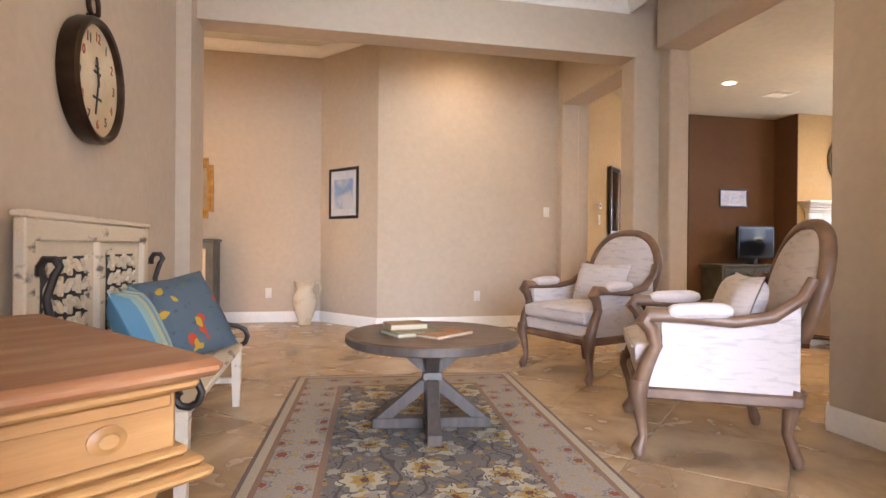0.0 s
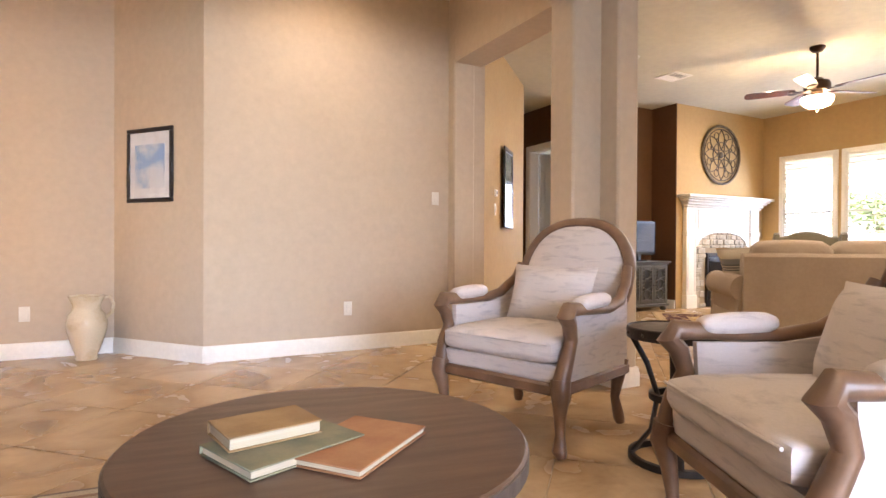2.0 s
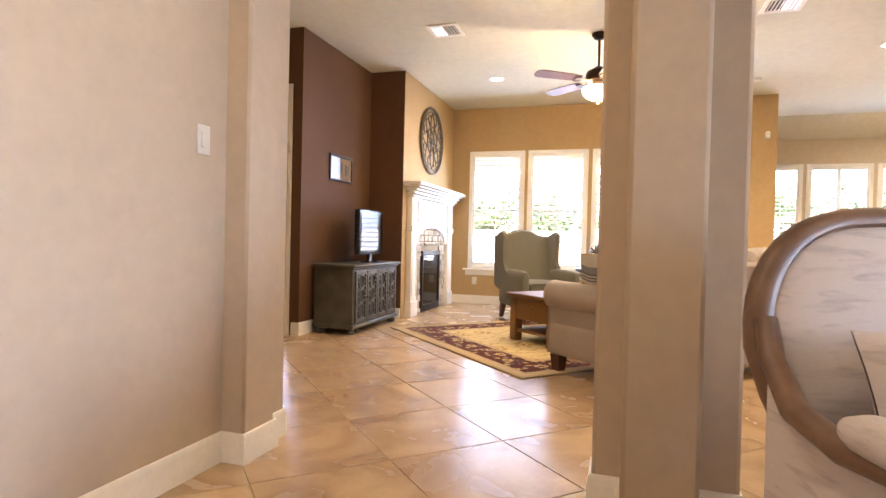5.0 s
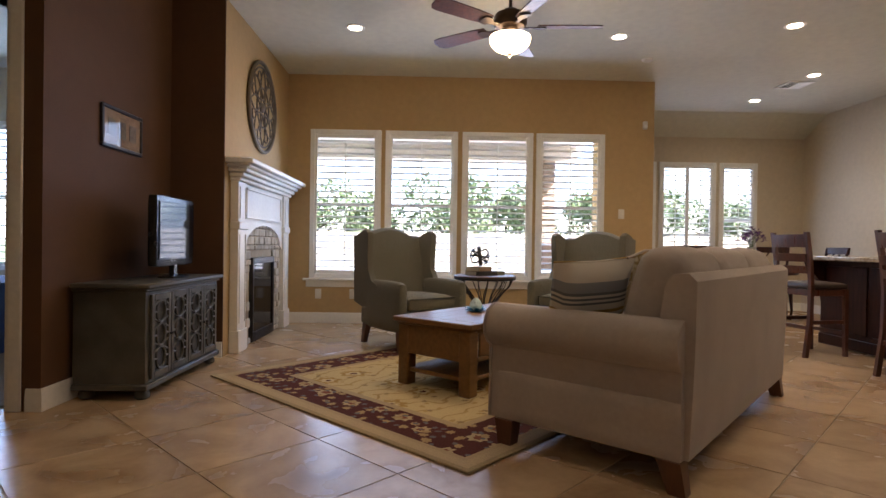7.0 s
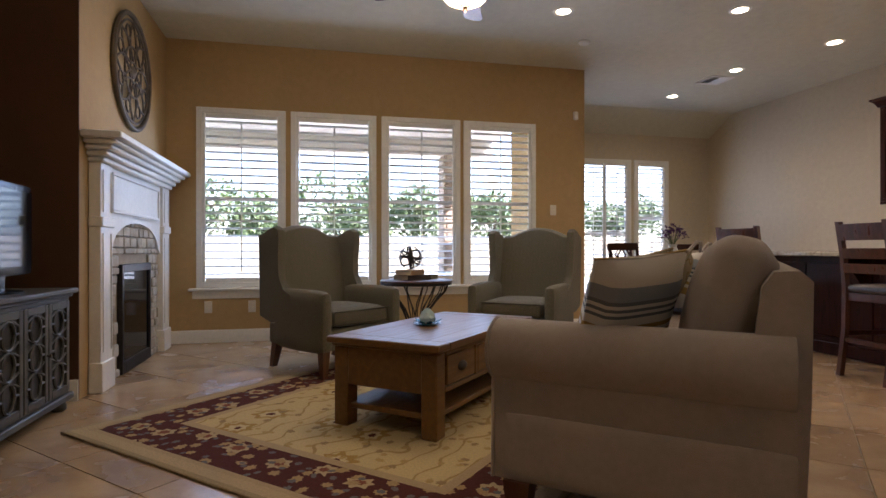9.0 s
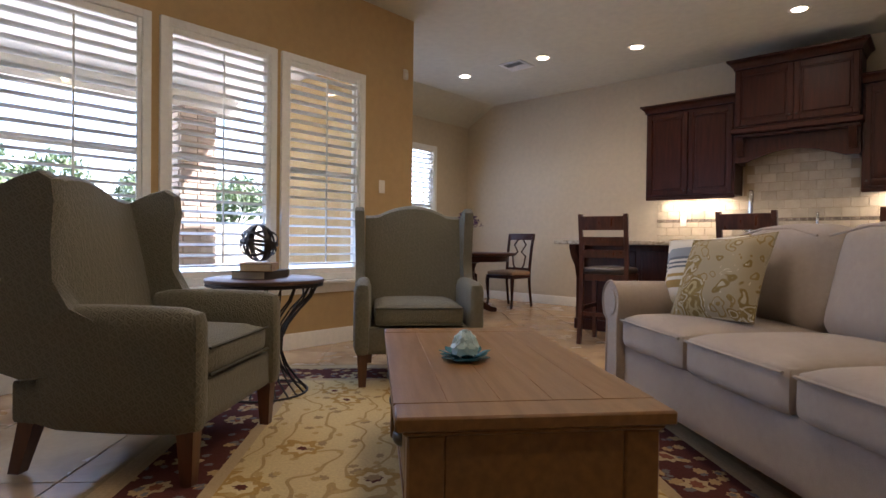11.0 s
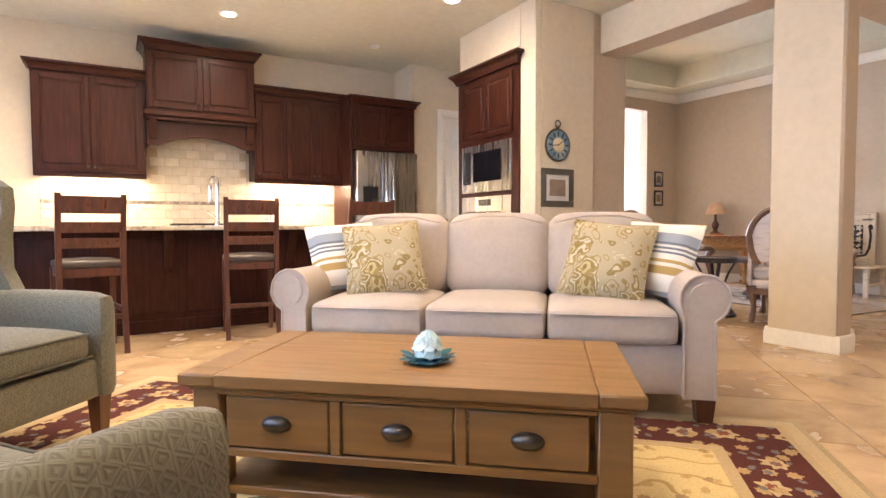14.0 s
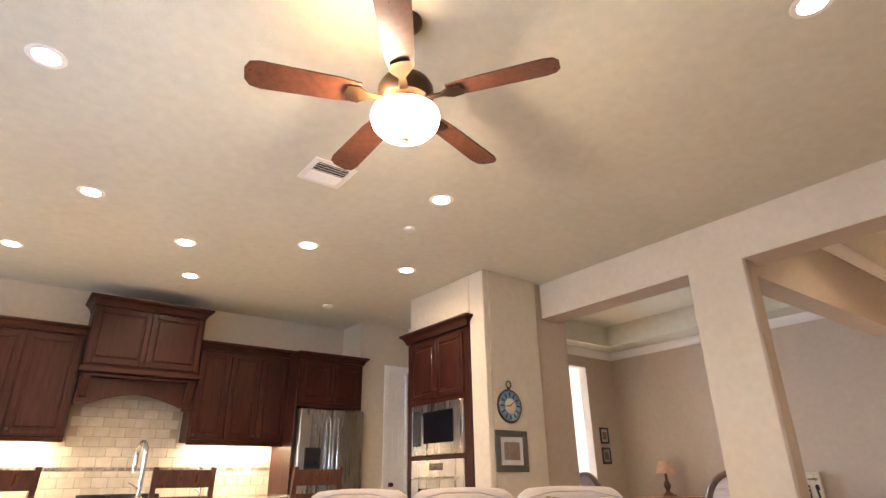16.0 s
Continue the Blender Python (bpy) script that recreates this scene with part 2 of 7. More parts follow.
    col = pick(math_node("LESS_THAN", inset, w[1]), col, edge[3])
    col = pick(math_node("LESS_THAN", inset, w[0]), col, edge[1])
    fz = nt.nodes.new("ShaderNodeTexNoise")
    fz.inputs["Scale"].default_value, fz.inputs["Detail"].default_value = 90, 4
    nt.links.new(tc.outputs["Object"], fz.inputs["Vector"])
    hs = nt.nodes.new("ShaderNodeHueSaturation")
    mr = nt.nodes.new("ShaderNodeMapRange")
    mr.inputs["To Min"].default_value, mr.inputs["To Max"].default_value = 0.72, 1.25
    nt.links.new(fz.outputs[0], mr.inputs[0])
    nt.links.new(mr.outputs[0], hs.inputs["Value"])
    nt.links.new(col, hs.inputs["Color"])
    nt.links.new(hs.outputs[0], b.inputs["Base Color"])
    bp = nt.nodes.new("ShaderNodeBump")
    bp.inputs["Strength"].default_value, bp.inputs["Distance"].default_value = 0.5, 0.006
    nt.links.new(fz.outputs[0], bp.inputs["Height"])
    nt.links.new(bp.outputs[0], b.inputs["Normal"])
    return m


BEIGE = mat("beige_wall_paint", (0.5, 0.405, 0.3), (0.485, 0.392, 0.29), 1.5, 0.75, 0.05, 90)
GOLD = mat("tan_wall_paint", (0.46, 0.32, 0.145), (0.44, 0.3, 0.135), 1.5, 0.75, 0.12, 90)
BROWN = mat("brown_accent_paint", (0.105, 0.046, 0.016), (0.096, 0.041, 0.014), 1.5, 0.75, 0.12, 90)
CREAM = mat("cream_wall_paint", (0.58, 0.5, 0.37), (0.56, 0.48, 0.35), 1.5, 0.75, 0.12, 90)
CEIL = mat("ceiling_paint", (0.62, 0.59, 0.47), (0.6, 0.57, 0.45), 1.2, 0.9, 0.2, 60)
WHITE = mat("white_trim_paint", (0.8, 0.77, 0.7), (0.77, 0.74, 0.67), 3, 0.4, 0.03, 40)
SHUT = mat("shutter_paint", (0.82, 0.82, 0.79), (0.79, 0.79, 0.76), 3, 0.45)
TILE = mat("travertine_tile", (0.5, 0.35, 0.2), (0.29, 0.18, 0.095), 3.2, 0.26, 0.05, 30, detail=12, vary=0.06, lo=0.38, hi=0.68, twist=0.5)
GROUT = mat("grout", (0.42, 0.33, 0.22), (0.36, 0.28, 0.18), 12, 0.9)
DKWOOD = mat("espresso_wood", (0.05, 0.014, 0.008), (0.026, 0.007, 0.004), 6, 0.34, 0.05, 60, stretch=(6, 6, 0.7), spec=0.2)
STOOLW = mat("mahogany_wood", (0.1, 0.035, 0.02), (0.055, 0.02, 0.012), 6, 0.3, 0.04, 60, stretch=(5, 5, 0.7))
OAK = mat("coffee_table_wood", (0.2, 0.1, 0.028), (0.15, 0.072, 0.02), 5, 0.36, 0.1, 45, stretch=(0.6, 7, 7), detail=8)
PINE = mat("waxed_pine", (0.45, 0.24, 0.085), (0.33, 0.155, 0.05), 4, 0.4, 0.1, 40, stretch=(0.6, 6, 6), detail=8)
REDPINE = mat("worn_chest_top", (0.3, 0.12, 0.05), (0.42, 0.26, 0.14), 5, 0.42, 0.12, 40, stretch=(0.8, 4, 4), detail=9, lo=0.45, hi=0.7)
WALNUT = mat("round_table_wood", (0.11, 0.06, 0.035), (0.08, 0.042, 0.024), 5, 0.38, 0.06, 50, stretch=(0.7, 6, 6), detail=7)
GREYWOOD = mat("grey_weathered_wood", (0.085, 0.062, 0.048), (0.055, 0.04, 0.03), 6, 0.5, 0.1, 50, stretch=(5, 5, 0.8))
CHAIRWOOD = mat("carved_chair_wood", (0.19, 0.105, 0.06), (0.12, 0.065, 0.038), 9, 0.4, 0.06, 60)
LEGWOOD = mat("cherry_leg_wood", (0.12, 0.045, 0.02), (0.08, 0.03, 0.014), 8, 0.35, stretch=(4, 4, 0.7))
OLDWHITE = mat("chipped_white_paint", (0.62, 0.52, 0.38), (0.13, 0.1, 0.08), 9, 0.65, 0.3, 30, detail=9, lo=0.6, hi=0.68, stretch=(0.6, 1.6, 1.6))
SOFA = mat("oatmeal_linen", (0.4, 0.335, 0.28), (0.36, 0.3, 0.25), 4, 0.95, 0.5, 420, spec=0.1, sheen=0.2)
TOILE = mat("faded_toile_linen", (0.6, 0.54, 0.51), (0.43, 0.385, 0.38), 7, 0.9, 0.3, 300, stretch=(1.4, 1.4, 7), detail=7, lo=0.52, hi=0.74, spec=0.15, twist=0.6)
WING = keyed("green_key_weave", (0.125, 0.113, 0.078), (0.16, 0.148, 0.105), 0.024)
WINGP = mat("dark_olive_piping", (0.07, 0.066, 0.045), None, 30, 0.9)
PAISLEY = stamped("paisley_print", (0.32, 0.265, 0.17), [((0.2, 0.14, 0.045), 7, 0.0, 0.4), ((0.4, 0.35, 0.25), 7, 0.3, 0.34), ((0.36, 0.29, 0.15), 7, 0.12, 0.2), ((0.16, 0.11, 0.04), 7, 0.0, 0.07), ((0.24, 0.17, 0.06), 15, 0.3, 0.37), ((0.5, 0.44, 0.32), 26, 0.0, 0.13)], warp=1.2)
STRIPE = banded("striped_cotton", [(0, (0.6, 0.56, 0.48)), (0.16, (0.34, 0.23, 0.08)), (0.3, (0.6, 0.56, 0.48)), (0.36, (0.34, 0.23, 0.08)), (0.42, (0.6, 0.56, 0.48)), (0.52, (0.13, 0.14, 0.16)), (0.56, (0.55, 0.52, 0.46)), (0.6, (0.13, 0.14, 0.16)), (0.64, (0.55, 0.52, 0.46)), (0.68, (0.13, 0.14, 0.16)), (0.73, (0.24, 0.26, 0.28)), (0.9, (0.6, 0.56, 0.48))], 1)
TEAL = banded("teal_stripe_silk", [(0, (0.25, 0.42, 0.42)), (0.2, (0.45, 0.5, 0.36)), (0.4, (0.14, 0.33, 0.42)), (0.55, (0.35, 0.5, 0.5)), (0.8, (0.1, 0.25, 0.36))], 0, 0.45)
FLORAL = stamped("blue_felt_flowers", (0.09, 0.125, 0.15), [((0.07, 0.095, 0.11), 22, 0.0, 0.2), ((0.45, 0.06, 0.03), 7, 0.0, 0.19), ((0.5, 0.3, 0.04), 8.5, 0.0, 0.17), ((0.1, 0.16, 0.06), 11, 0.0, 0.1)], warp=0.8, bump=0.6)
IRON = mat("black_iron", (0.03, 0.026, 0.024), (0.05, 0.04, 0.034), 20, 0.45, 0.15, 80, metal=0.7)
BRONZE = mat("oil_rubbed_bronze", (0.06, 0.036, 0.022), (0.04, 0.024, 0.015), 12, 0.35, metal=0.8)
PULL = mat("dark_pewter", (0.06, 0.055, 0.05), (0.1, 0.09, 0.08), 20, 0.35, metal=0.9)
STEEL = mat("brushed_steel", (0.5, 0.49, 0.47), (0.44, 0.43, 0.41), 3, 0.28, 0.02, 80, metal=1.0, stretch=(12, 12, 0.5))
CHROME = mat("chrome", (0.75, 0.75, 0.74), None, 5, 0.1, metal=1.0)
BLACK = mat("black_plastic", (0.012, 0.012, 0.013), None, 10, 0.25)
SCREEN = mat("dark_screen_glass", (0.006, 0.006, 0.008), None, 4, 0.06, spec=0.2)
LEATHER = mat("dark_leather", (0.035, 0.025, 0.02), (0.05, 0.036, 0.028), 30, 0.35, 0.2, 120)
GRANITE = mat("speckled_granite", (0.52, 0.46, 0.36), (0.28, 0.22, 0.15), 26, 0.15, detail=9, lo=0.45, hi=0.68)
SPLASH = mat("stone_backsplash", (0.55, 0.48, 0.36), (0.46, 0.39, 0.28), 7, 0.45, 0.1, 40, vary=0.08)
ACCENT = mat("mosaic_strip", (0.3, 0.25, 0.19), (0.14, 0.1, 0.075), 40, 0.3, vary=0.3)
STONE = mat("stacked_stone", (0.52, 0.46, 0.36), (0.38, 0.32, 0.23), 9, 0.85, 0.6, 30, vary=0.16)
CONSOLE = mat("grey_green_paint", (0.085, 0.08, 0.062), (0.06, 0.055, 0.042), 7, 0.42, 0.06, 40)
CONSIN = mat("console_grille_back", (0.03, 0.028, 0.024), None, 9, 0.3)
CERAMIC = mat("glazed_cream_pottery", (0.62, 0.54, 0.4), (0.48, 0.36, 0.2), 7, 0.22, lo=0.5, hi=0.75)
GILT = mat("antique_gilt", (0.5, 0.27, 0.07), (0.36, 0.17, 0.04), 14, 0.35, 0.15, 40, metal=0.6)
MIRROR = mat("mirror_silver", (0.85, 0.85, 0.85), None, 2, 0.03, metal=1.0)
BLKFRAME = mat("black_frame", (0.018, 0.014, 0.014), None, 12, 0.35)
MAT_CARD = mat("picture_mount", (0.62, 0.58, 0.52), None, 9, 0.7)
PAPER = mat("book_pages", (0.5, 0.43, 0.31), (0.42, 0.35, 0.24), 3, 0.9, stretch=(1, 1, 120))
BOOK1 = mat("tan_book_cloth", (0.35, 0.22, 0.1), (0.27, 0.16, 0.07), 12, 0.75)
BOOK2 = mat("green_book_cloth", (0.12, 0.13, 0.085), (0.22, 0.2, 0.12), 12, 0.75)
BOOK3 = mat("rust_book_cloth", (0.3, 0.12, 0.05), (0.36, 0.18, 0.08), 12, 0.75)
BOOK4 = mat("dark_book_cloth", (0.05, 0.04, 0.035), None, 12, 0.7)
BULB = glow("warm_lamp_glow", (1.0, 0.82, 0.55), 6)
BOWL = glow("frosted_bowl_glow", (1.0, 0.76, 0.42), 1.2)
UNDER = glow("under_cabinet_glow", (1.0, 0.86, 0.62), 2.2)
PLATE = mat("switch_plate_plastic", (0.74, 0.71, 0.64), None, 5, 0.35)
GLASS = clear("window_glass")
LOTUS = mat("capiz_shell", (0.55, 0.68, 0.68), (0.38, 0.54, 0.57), 14, 0.22)
LOTUSB = mat("teal_glass_petals", (0.02, 0.1, 0.14), (0.04, 0.17, 0.22), 20, 0.15)
LAMPSH = mat("linen_lampshade", (0.62, 0.4, 0.25), None, 20, 0.9)
PURPLE = mat("purple_petals", (0.1, 0.025, 0.14), (0.06, 0.015, 0.09), 20, 0.8)
VASE = mat("white_pottery", (0.6, 0.6, 0.56), None, 6, 0.2)
BLUECLK = mat("blue_clock_face", (0.1, 0.2, 0.27), (0.3, 0.36, 0.36), 12, 0.6, lo=0.5, hi=0.7)
CLKFACE = mat("aged_clock_face", (0.62, 0.52, 0.36), (0.5, 0.38, 0.22), 4, 0.6)
# black of the clock print, and of the shade painted behind the bench carving
INK_AND_SHADE = mat("black_ink_and_shade", (0.02, 0.018, 0.016), None, 9, 0.6)
REDINK = mat("red_ink", (0.35, 0.05, 0.02), None, 9, 0.6)
BLUEBED = mat("blue_bedspread", (0.05, 0.14, 0.42), (0.04, 0.1, 0.32), 8, 0.8, 0.3, 60)
PILE = mat("pale_carpet", (0.46, 0.42, 0.38), (0.4, 0.36, 0.32), 60, 0.95, 0.6, 250)
BARK = mat("bark", (0.09, 0.065, 0.045), (0.06, 0.045, 0.03), 14, 0.9, 0.6, 30)
LEAF = mat("leaves", (0.08, 0.12, 0.045), (0.12, 0.16, 0.06), 3, 0.6)
GRASS = mat("lawn", (0.09, 0.12, 0.035), (0.06, 0.09, 0.025), 2, 0.9, 0.6, 60)
CONC = mat("patio_concrete", (0.62, 0.6, 0.55), (0.54, 0.52, 0.48), 3, 0.85, 0.2, 40)
BRICK = mat("patio_brick", (0.5, 0.4, 0.32), (0.42, 0.34, 0.27), 5, 0.85, 0.3, 60, vary=0.12)
FENCE = mat("cedar_fence", (0.5, 0.42, 0.32), (0.4, 0.33, 0.25), 4, 0.85, 0.2, 40, stretch=(4, 4, 0.5), vary=0.15)
RUG1 = carpet("sitting_rug_pile", 0.77, 1.2, (0.17, 0.145, 0.125), (0.1, 0.085, 0.075),
              [((0.42, 0.36, 0.25), 3.6, 0.0, 0.3, 0.6), ((0.36, 0.24, 0.08), 3.6, 0.0, 0.17, 0.6), ((0.16, 0.06, 0.035), 3.6, 0.0, 0.07, 0.6), ((0.3, 0.27, 0.22), 8, 0.0, 0.2, 0.9), ((0.33, 0.21, 0.07), 11, 0.0, 0.15, 1.0), ((0.09, 0.085, 0.08), 9, 0.36, 0.42, 1.0)],
              (0.32, 0.265, 0.21), [((0.24, 0.09, 0.055), 6.5, 0.0, 0.14, 0.5), ((0.2, 0.19, 0.18), 6.5, 0.2, 0.27, 0.5), ((0.36, 0.25, 0.1), 12, 0.0, 0.14, 0.9)],
              ((0.02, 0.06, 0.085, 0.3, 0.33), (0.16, 0.12, 0.1), (0.24, 0.15, 0.1), (0.4, 0.33, 0.24)))
RUG2 = carpet("living_rug_pile", 1.23, 1.75, (0.52, 0.4, 0.2), (0.36, 0.25, 0.1),
              [((0.36, 0.23, 0.07), 2.6, 0.0, 0.2, 0.8), ((0.55, 0.44, 0.24), 2.6, 0.0, 0.12, 0.8), ((0.1, 0.03, 0.02), 2.6, 0.0, 0.05, 0.8), ((0.3, 0.21, 0.1), 6, 0.0, 0.11, 1.0), ((0.4, 0.28, 0.11), 8, 0.0, 0.12, 1.0)],
              (0.085, 0.026, 0.022), [((0.42, 0.32, 0.18), 4.6, 0.0, 0.22, 0.5), ((0.2, 0.07, 0.04), 4.6, 0.0, 0.11, 0.5), ((0.36, 0.25, 0.12), 9, 0.0, 0.2, 0.8), ((0.14, 0.13, 0.13), 11, 0.0, 0.15, 1.0)],
              ((0.03, 0.09, 0.12, 0.4, 0.45), (0.33, 0.25, 0.14), (0.4, 0.3, 0.17), (0.44, 0.33, 0.19)))

# ---- shapes ----


class G:
    """Collects simple solids into one mesh."""

    def __init__(self):
        self.v, self.f = [], []

    def add(self, verts, faces, m=None):
        n = len(self.v)
        self.v += [tuple(m @ Vector(p)) if m else tuple(p) for p in verts]
        self.f += [tuple(i + n for i in q) for q in faces]
        return self

    def box(self, x0, x1, y0, y1, z0, z1, b=0.004, m=None):
        """A box with chamfered edges."""
        x0, x1, y0, y1, z0, z1 = min(x0, x1), max(x0, x1), min(y0, y1), max(y0, y1), min(z0, z1), max(z0, z1)
        b = min(b, (x1 - x0) * 0.4, (y1 - y0) * 0.4, (z1 - z0) * 0.4)
        if b <= 0:
            vs = [(x, y, z) for x in (x0, x1) for y in (y0, y1) for z in (z0, z1)]
            return self.add(vs, [(0, 1, 3, 2), (4, 6, 7, 5), (0, 4, 5, 1), (2, 3, 7, 6), (0, 2, 6, 4), (1, 5, 7, 3)], m)
        vs, ix = [], {}
        for sx in (0, 1):
            for sy in (0, 1):
                for sz in (0, 1):
                    for k in range(3):
                        o = [b, b, b]
                        o[k] = 0
                        ix[sx, sy, sz, k] = len(vs)
                        vs.append((x1 - o[0] if sx else x0 + o[0], y1 - o[1] if sy else y0 + o[1], z1 - o[2] if sz else z0 + o[2]))
        fs = []
        for s in (0, 1):
            ring = [(0, 0), (1, 0), (1, 1), (0, 1)]
            fs.append(tuple(ix[s, a, c, 0] for a, c in (ring if s else ring[::-1])))
            fs.append(tuple(ix[a, s, c, 1] for a, c in (ring[::-1] if s else ring)))
            fs.append(tuple(ix[a, c, s, 2] for a, c in (ring if s else ring[::-1])))
        for a in (0, 1):
            for c in (0, 1):
                q = (ix[a, c, 0, 0], ix[a, c, 1, 0], ix[a, c, 1, 1], ix[a, c, 0, 1])
                fs.append(q if a != c else q[::-1])
                q = (ix[a, 0, c, 0], ix[a, 1, c, 0], ix[a, 1, c, 2], ix[a, 0, c, 2])
                fs.append(q[::-1] if a != c else q)
                q = (ix[0, a, c, 1], ix[1, a, c, 1], ix[1, a, c, 2], ix[0, a, c, 2])
                fs.append(q if a != c else q[::-1])
                for d in (0, 1):
                    q = tuple(ix[a, c, d, k] for k in range(3))
                    fs.append(q if (a + c + d) % 2 else q[::-1])
        return self.add(vs, fs, m)

    def lathe(self, prof, seg=24, m=None, ring=False):
        """A turned solid round z from (radius, height) pairs."""
        vs, fs = [], []
        for r, z in prof:
            vs += [(r * math.cos(2 * math.pi * i / seg), r * math.sin(2 * math.pi * i / seg), z) for i in range(seg)]
        for k in range(len(prof) - 1):
            for i in range(seg):
                j = (i + 1) % seg
                fs.append((k * seg + i, k * seg + j, (k + 1) * seg + j, (k + 1) * seg + i))
        if ring:
            k = len(prof) - 1
            fs += [(k * seg + i, k * seg + (i + 1) % seg, (i + 1) % seg, i) for i in range(seg)]
        else:
            fs.append(tuple(range(seg))[::-1])
            fs.append(tuple((len(prof) - 1) * seg + i for i in range(seg)))
        return self.add(vs, fs, m)

    def tube(self, pts, r, seg=8, m=None, flat=1.0):
        """A bar along points; r one radius or one a point; flat squeezes it in its second direction."""
        pts = [Vector(p) for p in pts]
        rs = r if isinstance(r, (list, tuple)) else [r] * len(pts)
        vs, fs = [], []
        up = Vector((0.13, 0.21, 0.97))
        for k, p in enumerate(pts):
            d = (pts[min(k + 1, len(pts) - 1)] - pts[max(k - 1, 0)]).normalized()
            if abs(d.dot(up)) > 0.97:
                up = Vector((0.9, 0.3, 0.1))
            a = d.cross(up).normalized()
            c = a.cross(d).normalized()
            up = c
            vs += [tuple(p + rs[k] * (a * math.cos(2 * math.pi * i / seg) + c * flat * math.sin(2 * math.pi * i / seg))) for i in range(seg)]
        for k in range(len(pts) - 1):
            for i in range(seg):
                j = (i + 1) % seg
                fs.append((k * seg + i, k * seg + j, (k + 1) * seg + j, (k + 1) * seg + i))
        fs.append(tuple(range(seg))[::-1])
        fs.append(tuple((len(pts) - 1) * seg + i for i in range(seg)))
        return self.add(vs, fs, m)

    def prism(self, outline, z0, z1, m=None):
        """An outline in x, y, pushed from z0 to z1."""
        n = len(outline)
        vs = [(x, y, z0) for x, y in outline] + [(x, y, z1) for x, y in outline]
        fs = [tuple(range(n))[::-1], tuple(range(n, 2 * n))] + [(i, (i + 1) % n, n + (i + 1) % n, n + i) for i in range(n)]
        return self.add(vs, fs, m)

    def loft(self, rings, m=None, caps=True):
        """Skin over rings of equally many points."""
        n = len(rings[0])
        vs = [p for r in rings for p in r]
        fs = [(k * n + i, k * n + (i + 1) % n, (k + 1) * n + (i + 1) % n, (k + 1) * n + i) for k in range(len(rings) - 1) for i in range(n)]
        if caps:
            fs += [tuple(range(n))[::-1], tuple((len(rings) - 1) * n + i for i in range(n))]
        return self.add(vs, fs, m)

    def cushion(self, sx, sy, sz, r=0.04, puff=0.02, m=None, n=8, side=0.0):
        """A soft block centred on the origin: rounded edges, swollen top and bottom, sides that bulge."""
        vs, fs, ix = [], [], {}

        def point(i, j, k):
            key = (i, j, k)
            if key in ix:
                return ix[key]
            u, v, w = (2 * i / n - 1), (2 * j / n - 1), (2 * k / n - 1)
            p = Vector((u * sx / 2, v * sy / 2, w * sz / 2))
            q = Vector((max(-sx / 2 + r, min(sx / 2 - r, p.x)), max(-sy / 2 + r, min(sy / 2 - r, p.y)), max(-sz / 2 + r, min(sz / 2 - r, p.z))))
            d = p - q
            if d.length > 1e-6:
                p = q + d.normalized() * r
            p.z += w * puff * (1 - u * u) * (1 - v * v)
            p.x += u * side * (1 - v * v) * (1 - w * w)
            p.y += v * side * (1 - u * u) * (1 - w * w)
            ix[key] = len(vs)
            vs.append(tuple(p))
            return ix[key]

        for s in (0, n):
            for a in range(n):
                for c in range(n):
                    for q in (((s, a, c), (s, a + 1, c), (s, a + 1, c + 1), (s, a, c + 1)), ((a, s, c), (a, s, c + 1), (a + 1, s, c + 1), (a + 1, s, c)), ((a, c, s), (a + 1, c, s), (a + 1, c + 1, s), (a, c + 1, s))):
                        t = tuple(point(*p) for p in q)
                        fs.append(t if s else t[::-1])
        return self.add(vs, fs, m)

    def pillow(self, sx, sy, t, m=None, n=10):
        """A throw pillow: pinched corners, thick middle, in the x, y plane."""
        vs, fs = [], []
        for side in (1, -1):
            for i in range(n + 1):
                for j in range(n + 1):
                    u, v = 2 * i / n - 1, 2 * j / n - 1
                    pin = 1 - 0.07 * (1 - u * u) * v * v - 0.07 * (1 - v * v) * u * u
                    h = ((1 - u ** 4) * (1 - v ** 4)) ** 0.6
                    vs.append((u * sx / 2 * pin, v * sy / 2 * pin, side * (t / 2 * h + 0.002)))
        for s in (0, 1):
            o = s * (n + 1) ** 2
            for i in range(n):
                for j in range(n):
                    q = (o + i * (n + 1) + j, o + (i + 1) * (n + 1) + j, o + (i + 1) * (n + 1) + j + 1, o + i * (n + 1) + j + 1)
                    fs.append(q[::-1] if s else q)
        return self.add(vs, fs, m)

    def mesh(self, name, material, smooth=38):
        me = bpy.data.meshes.new(name)
        me.from_pydata(self.v, [], self.f)
        me.materials.append(material)
        me.polygons.foreach_set("use_smooth", [True] * len(me.polygons))
        me.set_sharp_from_angle(angle=radians(smooth))
        me.update()
        return me


def part(name, g, material, parent, label="", m=None, kind=""):
    """One mesh under a thing, or under a part."""
    ob = new(name, g.mesh(name, material) if isinstance(g, G) else g)
    ob.parent = parent
    if m is not None:
        ob.matrix_basis = m
    return tagged(ob, label, "", "", kind)


def thing(name, m, label, category, group=""):
    ob = new(name)
    ob.matrix_basis = m
    return tagged(ob, label, category, group)


def solid(name, g, material, label="", category="", m=None, group="", kind=""):
    """A thing of one mesh."""
    ob = new(name, g.mesh(name, material))
    if m is not None:
        ob.matrix_basis = m
    return tagged(ob, label, category, group, kind)


def setting(name, material, *boxes, bevel=0.0, label=""):
    g = G()
    for q in boxes:
        g.box(*q, b=bevel)
    return solid(name, g, material, label=label, kind="structure")


